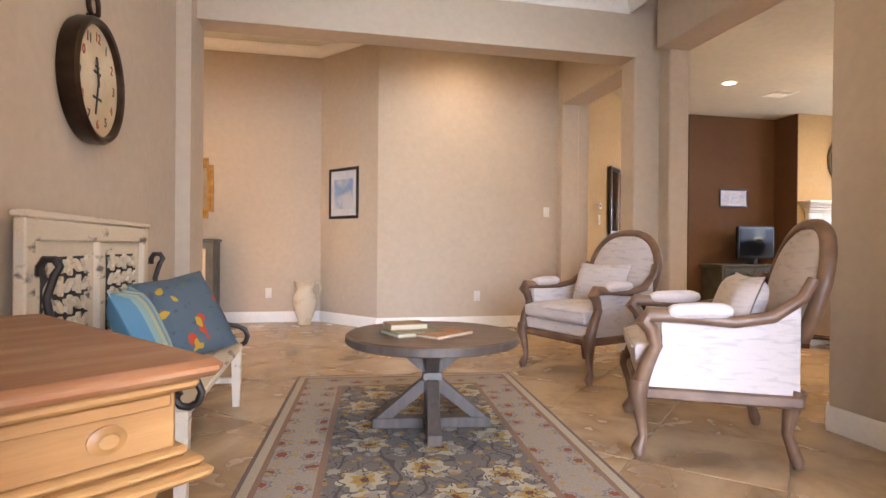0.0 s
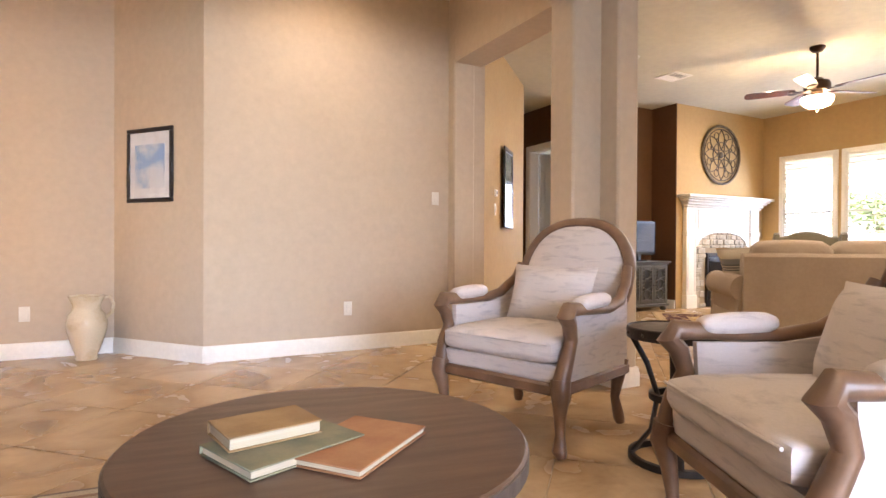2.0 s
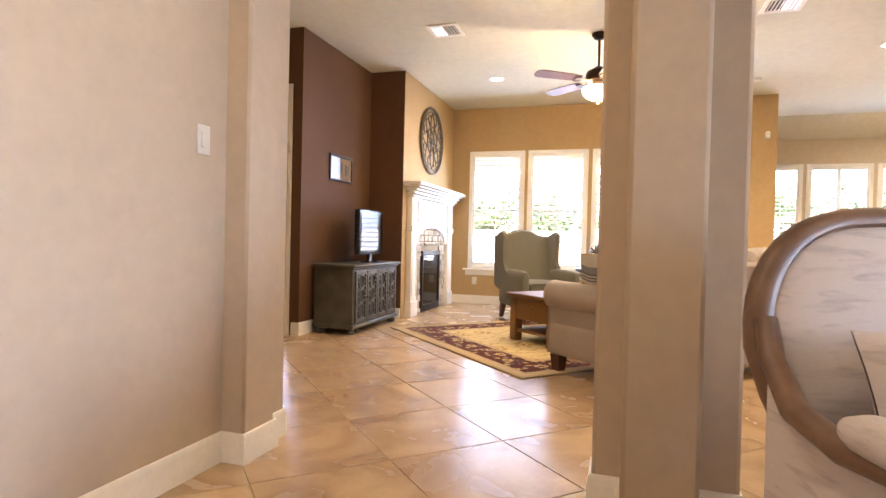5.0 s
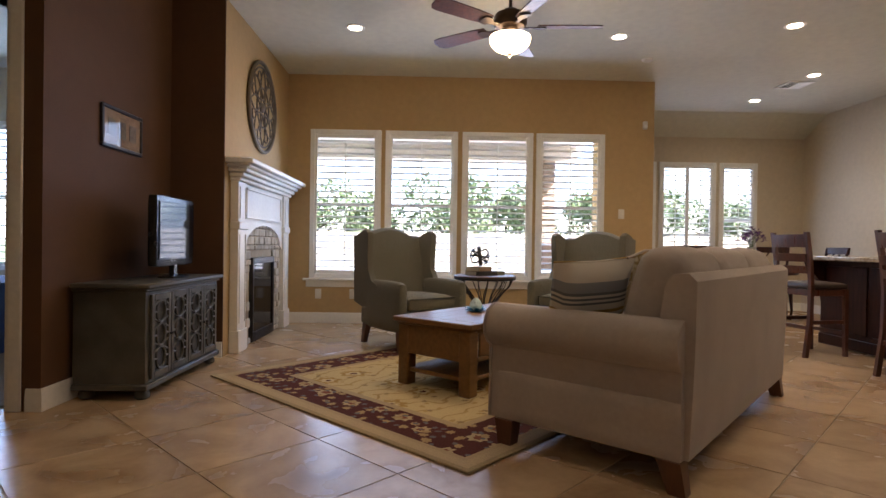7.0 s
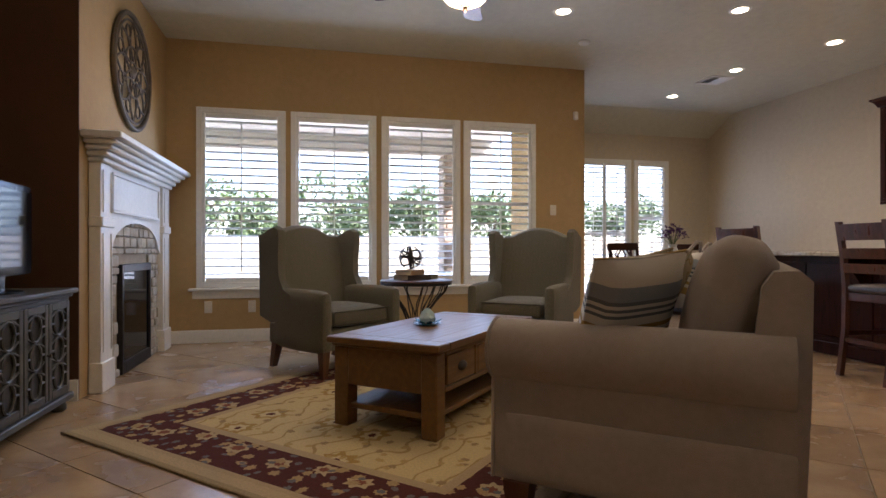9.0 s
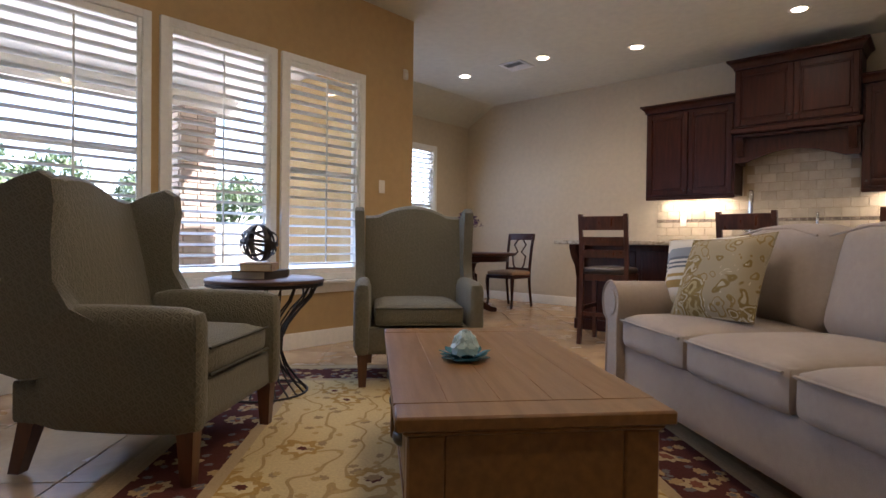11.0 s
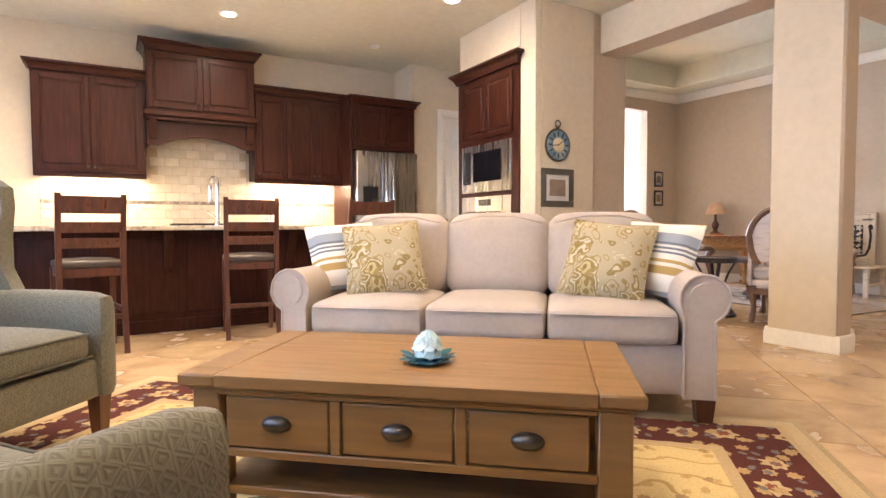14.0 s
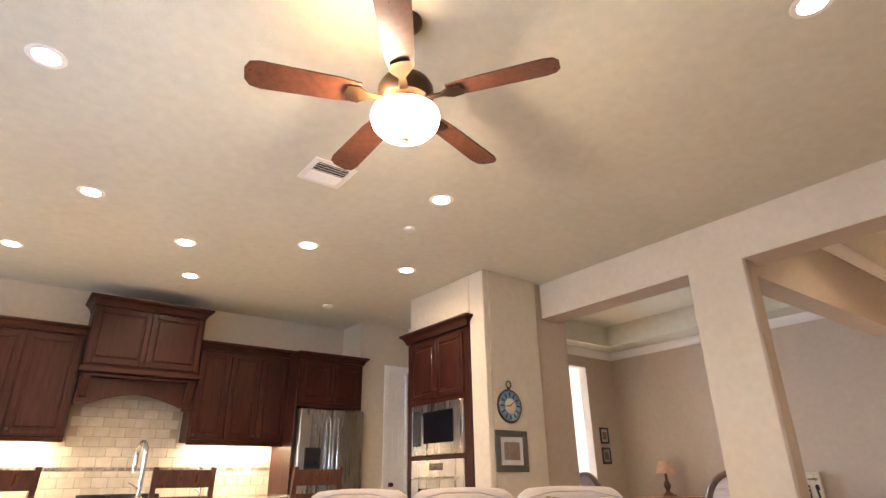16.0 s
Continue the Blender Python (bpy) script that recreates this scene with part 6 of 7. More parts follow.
for x in (IX1 - 0.06, 6.62, 5.58, IX0 + 0.06):
    part("corbel", G().prism([(IY1, 0.5), (IY1 + 0.05, 0.56), (IY1 + 0.08, 0.66), (IY1 + 0.15, 0.74), (IY1 + 0.2, 0.84), (IY1 + 0.2, 0.88), (IY1, 0.88)], x - 0.035, x + 0.035, m=Matrix(((0, 0, 1, 0), (1, 0, 0, 0), (0, 1, 0, 0), (0, 0, 0, 1)))), DKWOOD, o)
solid("island_top", G().box(IX0 - 0.06, IX1 + 0.1, IY0 - 0.05, IY1 + 0.3, 0.881, 0.921, 0.008), GRANITE, "speckled cream granite island top with an overhang", "worktop")


def faucet(m, s, label):
    o = thing("faucet", m @ Matrix.Diagonal((s, s, s, 1)), label, "faucet")
    part("base", G().lathe([(0.028, 0), (0.028, 0.01), (0.02, 0.03), (0.017, 0.06)], 16), CHROME, o)
    pts = [(0, 0, 0.05), (0, 0, 0.3)] + [(0, -0.085 + 0.085 * math.cos(radians(15 * k)), 0.33 + 0.1 * math.sin(radians(15 * k))) for k in range(13)] + [(0, -0.17, 0.28)]
    part("spout", G().tube(pts, 0.019, 10), CHROME, o)
    part("spray_head", G().lathe([(0.016, 0.2), (0.02, 0.22), (0.018, 0.28)], 14, m=pose(0, -0.17, 0)), CHROME, o)
    part("lever", G().tube([(0.015, 0, 0.07), (0.05, 0, 0.1), (0.09, 0, 0.12)], [0.01, 0.007, 0.006], 8), CHROME, o)
    return o


faucet(pose(6.2, 1.02, 0.921, 0, 0, 12), 1.02, "tall chrome gooseneck kitchen faucet on the island")
faucet(pose(5.72, 0.98, 0.921, 0, 0, 8), 0.55, "small chrome filter tap on the island")


def bar_stool(m):
    """A ladder-back stool that faces -y, its back at +y."""
    o = thing("bar_stool", m, "dark mahogany ladder-back bar stool with a black seat", "bar stool", "stools along the island")
    for s in (-1, 1):
        part("back_post", G().loft([[(s * 0.195 - 0.018, y - 0.018, z), (s * 0.195 + 0.018, y - 0.018, z), (s * 0.195 + 0.018, y + 0.018, z), (s * 0.195 - 0.018, y + 0.018, z)] for y, z in ((0.235, 0), (0.19, 0.35), (0.185, 0.66), (0.205, 0.9), (0.245, 1.145))]), STOOLW, o)
        part("front_leg", square_leg(0.02, 0.016, 0.62, 0, -0.015), STOOLW, o, m=pose(s * 0.19, -0.19, 0))
        part("side_rail", G().box(s * 0.18 - 0.012, s * 0.18 + 0.012, -0.18, 0.19, 0.3, 0.335, 0.003), STOOLW, o)
        part("seat_rail", G().box(s * 0.185 - 0.012, s * 0.185 + 0.012, -0.19, 0.18, 0.56, 0.62, 0.003), STOOLW, o)
    part("foot_rail", G().box(-0.18, 0.18, -0.205, -0.18, 0.2, 0.235, 0.003), STOOLW, o)
    part("rear_rail", G().box(-0.18, 0.18, 0.185, 0.21, 0.25, 0.285, 0.003), STOOLW, o)
    part("seat_rail", G().box(-0.18, 0.18, -0.205, -0.18, 0.56, 0.62, 0.003), STOOLW, o)
    part("seat_rail", G().box(-0.18, 0.18, 0.165, 0.185, 0.56, 0.62, 0.003), STOOLW, o)
    part("seat", G().cushion(0.42, 0.4, 0.06, 0.025, 0.015, m=pose(0, -0.01, 0.648)), LEATHER, o, "black leather seat")
    for z, hh in ((0.8, 0.07), (0.91, 0.075), (1.055, 0.1)):
        yy = 0.185 + (z - 0.66) * 0.12
        part("slat", G().loft([[(x, yy + 0.012 * (1 - (x / 0.18) ** 2) - 0.009, z - hh / 2), (x, yy + 0.012 * (1 - (x / 0.18) ** 2) + 0.009, z - hh / 2), (x, yy + 0.02 + 0.012 * (1 - (x / 0.18) ** 2) + 0.009, z + hh / 2 + (0.02 if z > 1 else 0)), (x, yy + 0.02 + 0.012 * (1 - (x / 0.18) ** 2) - 0.009, z + hh / 2 + (0.02 if z > 1 else 0))] for x in (-0.18, -0.09, 0, 0.09, 0.18)]), STOOLW, o)
    return o


st = bar_stool(pose(7.189, 1.651, 0, 0, 0, 10))
copy_thing(st, pose(6.03, 1.55, 0, 0, 0, -6))
copy_thing(st, pose(5.043, 1.628, 0, 0, 0, 0))

# dining nook
o = thing("dining_table", pose(9.5, 0.82, 0), "round dark wooden pedestal dining table", "dining table")
part("tabletop", G().lathe([(0.55, 0.72), (0.6, 0.73), (0.61, 0.745), (0.6, 0.76), (0.0, 0.76)], 44), DKWOOD, o)
part("apron", G().lathe([(0.5, 0.65), (0.51, 0.66), (0.51, 0.72)], 40), DKWOOD, o)
part("pedestal", G().lathe([(0.07, 0.14), (0.1, 0.2), (0.12, 0.3), (0.08, 0.42), (0.06, 0.5), (0.1, 0.62), (0.2, 0.65)], 24), DKWOOD, o)
for k in range(4):
    part("foot", G().prism([(0.04, 0.05), (0.06, 0.18), (0.14, 0.16), (0.3, 0.06), (0.36, 0.05), (0.36, 0.0), (0.28, 0.0), (0.12, 0.06)], -0.03, 0.03, m=pose(0, 0, 0, 0, 0, 45 + 90 * k) @ Matrix(((1, 0, 0, 0), (0, 0, -1, 0), (0, 1, 0, 0), (0, 0, 0, 1)))), DKWOOD, o)
TAN = mat("tan_seat_fabric", (0.3, 0.2, 0.12), None, 30, 0.9, 0.3, 200)


def dining_chair(m):
    o = thing("dining_chair", m, "dark wooden dining chair with a scrolled splat and tan seat", "dining chair", "chairs round the dining table")
    for s in (-1, 1):
        part("back_post", G().tube([(s * 0.2, 0.26, 0), (s * 0.195, 0.21, 0.3), (s * 0.195, 0.2, 0.46), (s * 0.2, 0.24, 0.8), (s * 0.205, 0.28, 1.0)], [0.016, 0.02, 0.022, 0.02, 0.02], 8), DKWOOD, o)
        part("front_leg", G().tube([(s * 0.21, -0.22, 0), (s * 0.205, -0.2, 0.12), (s * 0.215, -0.215, 0.35), (s * 0.21, -0.2, 0.44)], [0.018, 0.016, 0.027, 0.03], 8), DKWOOD, o)
    part("seat_frame", G().box(-0.225, 0.225, -0.23, 0.21, 0.4, 0.45, 0.01), DKWOOD, o)
    part("seat", G().cushion(0.44, 0.42, 0.06, 0.025, 0.015, m=pose(0, -0.01, 0.472)), TAN, o, "tan upholstered seat")
    part("top_rail", G().loft([[(x, 0.265 - 0.02 * (1 - (x / 0.22) ** 2), 0.93), (x, 0.29 - 0.02 * (1 - (x / 0.22) ** 2), 0.93), (x, 0.3 - 0.02 * (1 - (x / 0.22) ** 2), 1.02), (x, 0.275 - 0.02 * (1 - (x / 0.22) ** 2), 1.02)] for x in (-0.22, -0.11, 0, 0.11, 0.22)]), DKWOOD, o)
    for s in (-1, 1):
        part("splat_scroll", G().tube([(s * 0.02, 0.21, 0.46), (s * 0.09, 0.22, 0.58), (s * 0.11, 0.23, 0.7), (s * 0.03, 0.24, 0.76), (s * 0.1, 0.255, 0.86), (s * 0.04, 0.265, 0.94)], 0.012, 6), DKWOOD, o)
    part("cross_rail", G().box(-0.19, 0.19, 0.2, 0.225, 0.5, 0.54, 0.005), DKWOOD, o)
    return o


dc = dining_chair(pose(9.45, 0.0, 0, 0, 0, 178))
copy_thing(dc, pose(10.2, 0.2, 0, 0, 0, 228))
copy_thing(dc, pose(10.3, 1.0, 0, 0, 0, -80))
copy_thing(dc, pose(9.2, 1.6, 0, 0, 0, 20))
o = thing("flower_vase", pose(9.5, 0.88, 0.76), "white pottery jug of purple flowers on the dining table", "vase")
part("jug", G().lathe([(0.05, 0), (0.075, 0.03), (0.085, 0.1), (0.07, 0.17), (0.05, 0.21), (0.06, 0.25)], 20), VASE, o)
rnd = random.Random(9)
gf, gs = G(), G()
for k in range(70):
    a, e, r = rnd.uniform(0, 6.28), rnd.uniform(-0.1, 1.5), rnd.uniform(0.1, 0.19)
    p = Vector((r * math.cos(a) * math.cos(e), r * math.sin(a) * math.cos(e), 0.34 + r * 0.9 * math.sin(e)))
    for j in range(5):
        gf.add([(0, 0, 0), (0.022, -0.01, 0.006), (0.032, 0, 0.01), (0.022, 0.01, 0.006)], [(0, 1, 2, 3)], m=Matrix.Translation(p) @ pose(0, 0, 0, rnd.uniform(-50, 50), rnd.uniform(-50, 50), 72 * j))
    if k % 3 == 0:
        gs.tube([(0, 0, 0.2), p * 0.6 + Vector((0, 0, 0.1)), p], 0.003, 5)
part("blossoms", gf, PURPLE, o, "purple blossoms", kind="stuff")
part("stems", gs, LEAF, o, kind="stuff")

# ---- sitting room ----


def bergere(m):
    """A carved open armchair that faces -y."""
    o = thing("upholstered_armchair", m, "carved brown wood armchair upholstered in pale printed linen", "armchair", "pair of carved armchairs")
    for s in (-1, 1):
        part("front_leg", G().tube([(s * 0.31, -0.3, 0.012), (s * 0.305, -0.305, 0.04), (s * 0.295, -0.285, 0.1), (s * 0.3, -0.295, 0.2), (s * 0.31, -0.31, 0.28), (s * 0.305, -0.3, 0.34)], [0.02, 0.03, 0.019, 0.026, 0.038, 0.04], 10), CHAIRWOOD, o)
        part("rear_leg", G().tube([(s * 0.28, 0.29, 0.012), (s * 0.275, 0.285, 0.04), (s * 0.27, 0.25, 0.15), (s * 0.28, 0.26, 0.25), (s * 0.285, 0.28, 0.34)], [0.02, 0.026, 0.02, 0.03, 0.036], 10), CHAIRWOOD, o)
        part("seat_rail", G().box(s * 0.3 - 0.02, s * 0.3 + 0.02, -0.28, 0.3, 0.265, 0.32, 0.01), CHAIRWOOD, o)
        # arm: sweeps down in front, runs back and rises into the back
        arm = part("arm_rail", G().tube([(s * 0.305, -0.3, 0.32), (s * 0.315, -0.275, 0.42), (s * 0.315, -0.24, 0.5), (s * 0.318, -0.26, 0.57), (s * 0.32, -0.29, 0.605), (s * 0.32, -0.27, 0.635), (s * 0.322, -0.15, 0.63), (s * 0.325, 0.05, 0.615), (s * 0.32, 0.18, 0.64), (s * 0.3, 0.29, 0.72), (s * 0.29, 0.33, 0.8)], [0.034, 0.03, 0.027, 0.03, 0.036, 0.034, 0.028, 0.026, 0.026, 0.024, 0.022], 10), CHAIRWOOD, o)
        part("arm_pad", G().cushion(0.075, 0.24, 0.055, 0.026, 0.01, m=pose(s * 0.322, -0.08, 0.655, 3, 0, 0)), TOILE, arm)
        part("side_panel", G().loft([[(s * (0.3 + dx), y, z) for y, z in ((-0.27, 0.32), (-0.215, 0.5), (-0.22, 0.6), (0.05, 0.6), (0.18, 0.62), (0.28, 0.7), (0.28, 0.32))] for dx in (-0.012, 0.012)][::s]), TOILE, o)
    part("front_rail", G().box(-0.28, 0.28, -0.315, -0.275, 0.265, 0.32, 0.012), CHAIRWOOD, o)
    part("rear_rail", G().box(-0.27, 0.27, 0.27, 0.305, 0.265, 0.32, 0.01), CHAIRWOOD, o)
    part("seat_base", G().cushion(0.58, 0.58, 0.09, 0.02, 0.0, m=pose(0, -0.01, 0.355)), TOILE, o)
    part("seat_cushion", G().cushion(0.57, 0.6, 0.115, 0.045, 0.025, m=pose(0, -0.03, 0.45), n=10), TOILE, o)
    part("piping", G().tube([(-0.26, -0.328, 0.483), (0.26, -0.328, 0.483)], 0.005, 6), TOILE, o)
    # oval back, leaning
    lean = pose(0, 0.3, 0.5, -13, 0, 0)
    ov = [(0.29 * (abs(math.cos(radians(a))) ** 0.8) * (1 if math.cos(radians(a)) >= 0 else -1) * (1 if math.sin(radians(a)) > 0 else 0.97), 0.24 + 0.31 * math.sin(radians(a))) for a in range(-40, 221, 10)]
    part("back_frame", G().tube([(x, 0.0, z) for x, z in ov], 0.03, 10, m=lean, flat=0.9), CHAIRWOOD, o)
    ring = [(x * 0.93, 0.24 + (z - 0.24) * 0.93) for x, z in ov]
    rings = [[(x * s, -y, 0.24 + (z - 0.24) * s) for x, z in ring] for s, y in ((0.9, -0.03), (1.0, -0.012), (1.0, 0.012), (0.9, 0.03), (0.55, 0.045), (0.1, 0.05))]
    part("back_pad", G().loft(rings, m=lean), TOILE, o)
    part("lumbar_pillow", G().pillow(0.45, 0.34, 0.15, m=pose(0, 0.13, 0.64, 72, 0, 0)), TOILE, o)
    return o


WIDE = Matrix.Diagonal((1.15, 1.1, 1.03, 1))
ch = bergere(pose(1.57, 3.69, 0, 0, 0, -71) @ WIDE)
copy_thing(ch, pose(1.444, 2.18, 0, 0, 0, -117))

# round table with crossed beams
RT = pose(0.15, 2.6, 0.012, 0, 0, -8) @ Matrix.Diagonal((1.02, 1.02, 0.966, 1))
o = thing("round_table", RT, "round brown wooden table on a braced cross pedestal", "table")
part("tabletop", G().lathe([(0.43, 0.455), (0.435, 0.46), (0.435, 0.5), (0.43, 0.505), (0.0, 0.505)], 64), WALNUT, o)
part("rim_band", G().lathe([(0.4345, 0.462), (0.438, 0.463), (0.438, 0.497), (0.4345, 0.498)], 64, ring=True), GREYWOOD, o)
part("post", G().box(-0.04, 0.04, -0.04, 0.04, 0.05, 0.45, 0.004), GREYWOOD, o)
part("collar", G().box(-0.05, 0.05, -0.05, 0.05, 0.255, 0.3, 0.004), PULL, o, "metal collar")
for k in range(4):
    r = pose(0, 0, 0, 0, 0, 90 * k)
    part("foot_beam", G().box(0.04, 0.3, -0.035, 0.035, 0.0, 0.055, 0.004, m=r), GREYWOOD, o)
    part("lower_brace", G().prism([(0.04, 0.27), (0.04, 0.19), (0.2, 0.055), (0.28, 0.055)], -0.03, 0.03, m=r @ Matrix(((1, 0, 0, 0), (0, 0, -1, 0), (0, 1, 0, 0), (0, 0, 0, 1)))), GREYWOOD, o)
    part("upper_brace", G().prism([(0.04, 0.29), (0.04, 0.36), (0.15, 0.455), (0.22, 0.455)], -0.03, 0.03, m=r @ Matrix(((1, 0, 0, 0), (0, 0, -1, 0), (0, 1, 0, 0), (0, 0, 0, 1)))), GREYWOOD, o)
book(pose(0.04, 2.56, 0.501, 0, 0, -70), 0.2, 0.27, 0.022, BOOK2, "worn green cloth book under a tan one on the table")
book(pose(0.18, 2.5, 0.501, 0, 0, -52), 0.19, 0.28, 0.018, BOOK3, "rust brown book lying open side down on the table")
book(pose(0.01, 2.61, 0.524, 0, 0, -80), 0.14, 0.2, 0.03, BOOK1, "small tan leather book on top of the pile")
solid("area_rug", G().box(-0.77, 0.77, -1.2, 1.2, 0, 0.012, 0.004), RUG1, "faded taupe floral rug with a cream border", "rug", pose(0.09, 2.6, 0, 0, 0, -4.9))

# iron drum table between the chairs
o = thing("accent_table", pose(1.82, 3.02, 0), "small round wood table with a riveted black iron frame", "side table")
part("tabletop", G().lathe([(0.195, 0.555), (0.2, 0.56), (0.2, 0.578), (0.0, 0.582)], 36), GREYWOOD, o)
part("rim_band", G().lathe([(0.198, 0.535), (0.207, 0.536), (0.207, 0.58), (0.202, 0.584), (0.198, 0.58)], 36, ring=True), IRON, o)
for k in range(12):
    part("rivet", G().lathe([(0.008, 0), (0.006, 0.005), (0.002, 0.007)], 8, m=pose(0, 0, 0.558, 0, 0, 30 * k) @ pose(0.207, 0, 0, 0, 90, 0)), PULL, o)
for k in range(4):
    part("leg", G().tube([(0.185, 0, 0.54), (0.12, 0, 0.42), (0.075, 0, 0.28), (0.1, 0, 0.13), (0.18, 0, 0.02)], 0.018, 8, m=pose(0, 0, 0, 0, 0, 45 + 90 * k), flat=0.5), IRON, o)
for r, z in ((0.1, 0.28), (0.185, 0.016)):
    part("ring", G().lathe([(r - 0.012, z - 0.014), (r + 0.012, z - 0.014), (r + 0.012, z + 0.014), (r - 0.012, z + 0.014)], 32, ring=True), IRON, o)

# bench made of an old carved door
BM = pose(-1.18, 2.46, 0, 0, 0, 90) @ Matrix.Diagonal((1, 1, 0.975, 1))
o = thing("carved_bench", BM, "chipped white bench with a carved panel back and black iron arms", "bench")
W2 = 0.62
g = G()
for i in range(5):
    y0 = -0.33 + i * 0.105
    part("seat_board", G().box(-W2, W2 + 0.2, y0, y0 + 0.1, 0.37, 0.4, 0.006), OLDWHITE, o)
for s in (-1, 1):
    part("front_leg", square_leg(0.028, 0.02, 0.37), OLDWHITE, o, m=pose(s * (W2 - 0.05) + 0.09 + 0.09 * s, -0.28, 0))
    part("rear_leg", square_leg(0.028, 0.02, 0.37), OLDWHITE, o, m=pose(s * (W2 - 0.05) + 0.09 + 0.09 * s, 0.17, 0))
    part("side_stretcher", G().box(s * (W2 - 0.05) + 0.075 + 0.09 * s, s * (W2 - 0.05) + 0.105 + 0.09 * s, -0.27, 0.17, 0.14, 0.175, 0.003), OLDWHITE, o)
    part("back_stile", G().box(s * W2 - 0.035, s * W2 + 0.035, 0.175, 0.215, 0.3, 1.06, 0.006), OLDWHITE, o)
    arm = [(s * (W2 - 0.0), 0.15, 0.86)] + [(s * W2, 0.12 + 0.03 * math.cos(radians(60 * k)), 0.89 + 0.03 * math.sin(radians(60 * k))) for k in range(5)] + [(s * W2, 0.13, 0.78), (s * W2, 0.1, 0.62), (s * W2, 0.0, 0.53), (s * W2, -0.2, 0.52), (s * W2, -0.3, 0.5)]
    arm += [(s * W2, -0.3 - 0.07 * math.sin(radians(40 * k)) * (1 - k * 0.09), 0.43 + 0.07 * math.cos(radians(40 * k)) * (1 - k * 0.09)) for k in range(1, 9)]
    part("iron_arm", G().tube(arm, 0.014, 8), IRON, o, "black scrolled iron arm")
part("back_rail", G().box(-W2 + 0.035, W2 - 0.035, 0.175, 0.215, 0.98, 1.06, 0.006), OLDWHITE, o)
part("back_rail", G().box(-W2 + 0.035, W2 - 0.035, 0.175, 0.215, 0.4, 0.48, 0.006), OLDWHITE, o)
part("back_stile", G().box(-0.035, 0.035, 0.176, 0.214, 0.48, 0.98, 0.006), OLDWHITE, o)
part("top_moulding", G().box(-W2 - 0.045, W2 + 0.045, 0.165, 0.22, 1.06, 1.085, 0.006), OLDWHITE, o)
for s in (-1, 1):
    cx = s * 0.305
    part("panel_back", G().box(cx - 0.27, cx + 0.27, 0.2, 0.212, 0.48, 0.98, 0), OLDWHITE, o)
    # flat black sheet that paints the shade in the openwork's gaps
    part("panel_shade", G().box(cx - 0.2, cx + 0.2, 0.196, 0.1995, 0.54, 0.92, 0), INK_AND_SHADE, o, "flat black sheet painting the shade behind the carving")
    for i in range(5):
        for j in range(5):
            x, z = cx - 0.16 + 0.08 * i, 0.575 + 0.077 * j
            if (i + j) % 2 == 0:
                part("carved_flower", G().prism([((0.03 + 0.011 * math.cos(5 * radians(12 * k))) * math.cos(radians(12 * k)), (0.03 + 0.011 * math.cos(5 * radians(12 * k))) * math.sin(radians(12 * k))) for k in range(30)], 0, 0.016, m=pose(x, 0.196, z, 90, 0, 0)), OLDWHITE, o)
            else:
                part("carved_leaf", G().prism([(0.038 * math.cos(radians(30 * k)), 0.017 * math.sin(radians(30 * k))) for k in range(12)], 0, 0.013, m=pose(x, 0.196, z, 90, 40 if i % 2 else -40, 0)), OLDWHITE, o)
throw_pillow(BM @ pose(-0.12, -0.02, 0.58, 66, 0, 8), 0.42, TEAL, "teal and green striped silk pillow on the bench")
throw_pillow(BM @ pose(0.32, -0.1, 0.6, 60, -6, -32), 0.46, FLORAL, "blue felt pillow with red and yellow flowers on the bench")

# pine side table: the end towards the room carries a carved rosette
CM = pose(-0.62, 0.84, 0, 0, 0, 219)
o = thing("pine_table", CM @ Matrix.Diagonal((1.3, 1.18, 1.018, 1)), "old waxed pine table with a worn reddish top and turned legs", "table")
part("top", G().box(-0.02, 0.36, -0.84, 0.02, 0.695, 0.727, 0.012), REDPINE, o, "worn reddish plank top")
part("apron", G().box(0.03, 0.31, -0.79, -0.03, 0.555, 0.69, 0.005), PINE, o)
part("lid_moulding", G().box(0.005, 0.335, -0.815, -0.005, 0.672, 0.695, 0.008), PINE, o)
for e, z0, z1 in ((0.015, 0.552, 0.572), (0.03, 0.534, 0.552), (0.04, 0.512, 0.534)):
    part("base_moulding", G().box(0.03 - e, 0.31 + e, -0.79 - e, -0.03 + e, z0, z1, 0.008), PINE, o)
part("frame_rail", G().box(0.04, 0.3, -0.031, -0.022, 0.645, 0.668, 0.003), PINE, o)
part("carved_rosette", G().lathe([(0.03, 0), (0.03, 0.004), (0.02, 0.007), (0.015, 0.012), (0.0, 0.013)], 18, m=pose(0.12, -0.03, 0.61, -90, 0, 0) @ Matrix.Diagonal((0.8, 0.8, 1, 1))), PINE, o)
for x, y in ((0.075, -0.075), (0.265, -0.075), (0.075, -0.745), (0.265, -0.745)):
    part("turned_leg", G().lathe([(0.022, 0), (0.03, 0.02), (0.02, 0.06), (0.026, 0.2), (0.032, 0.36), (0.022, 0.4), (0.034, 0.43), (0.03, 0.46), (0.036, 0.48), (0.036, 0.515)], 18, m=pose(x, y, 0)), PINE, o)
o = thing("table_lamp", CM @ pose(0.4, -0.5, 0.7705), "turned wood table lamp with a peach shade standing on a book", "table lamp")
part("base", G().lathe([(0.07, 0), (0.075, 0.015), (0.04, 0.03), (0.03, 0.06), (0.05, 0.1), (0.055, 0.14), (0.025, 0.2), (0.02, 0.3)], 20), LEGWOOD, o)
part("shade", G().lathe([(0.145, 0.3), (0.147, 0.302), (0.085, 0.48), (0.083, 0.48), (0.142, 0.305)], 28, ring=True), LAMPSH, o)

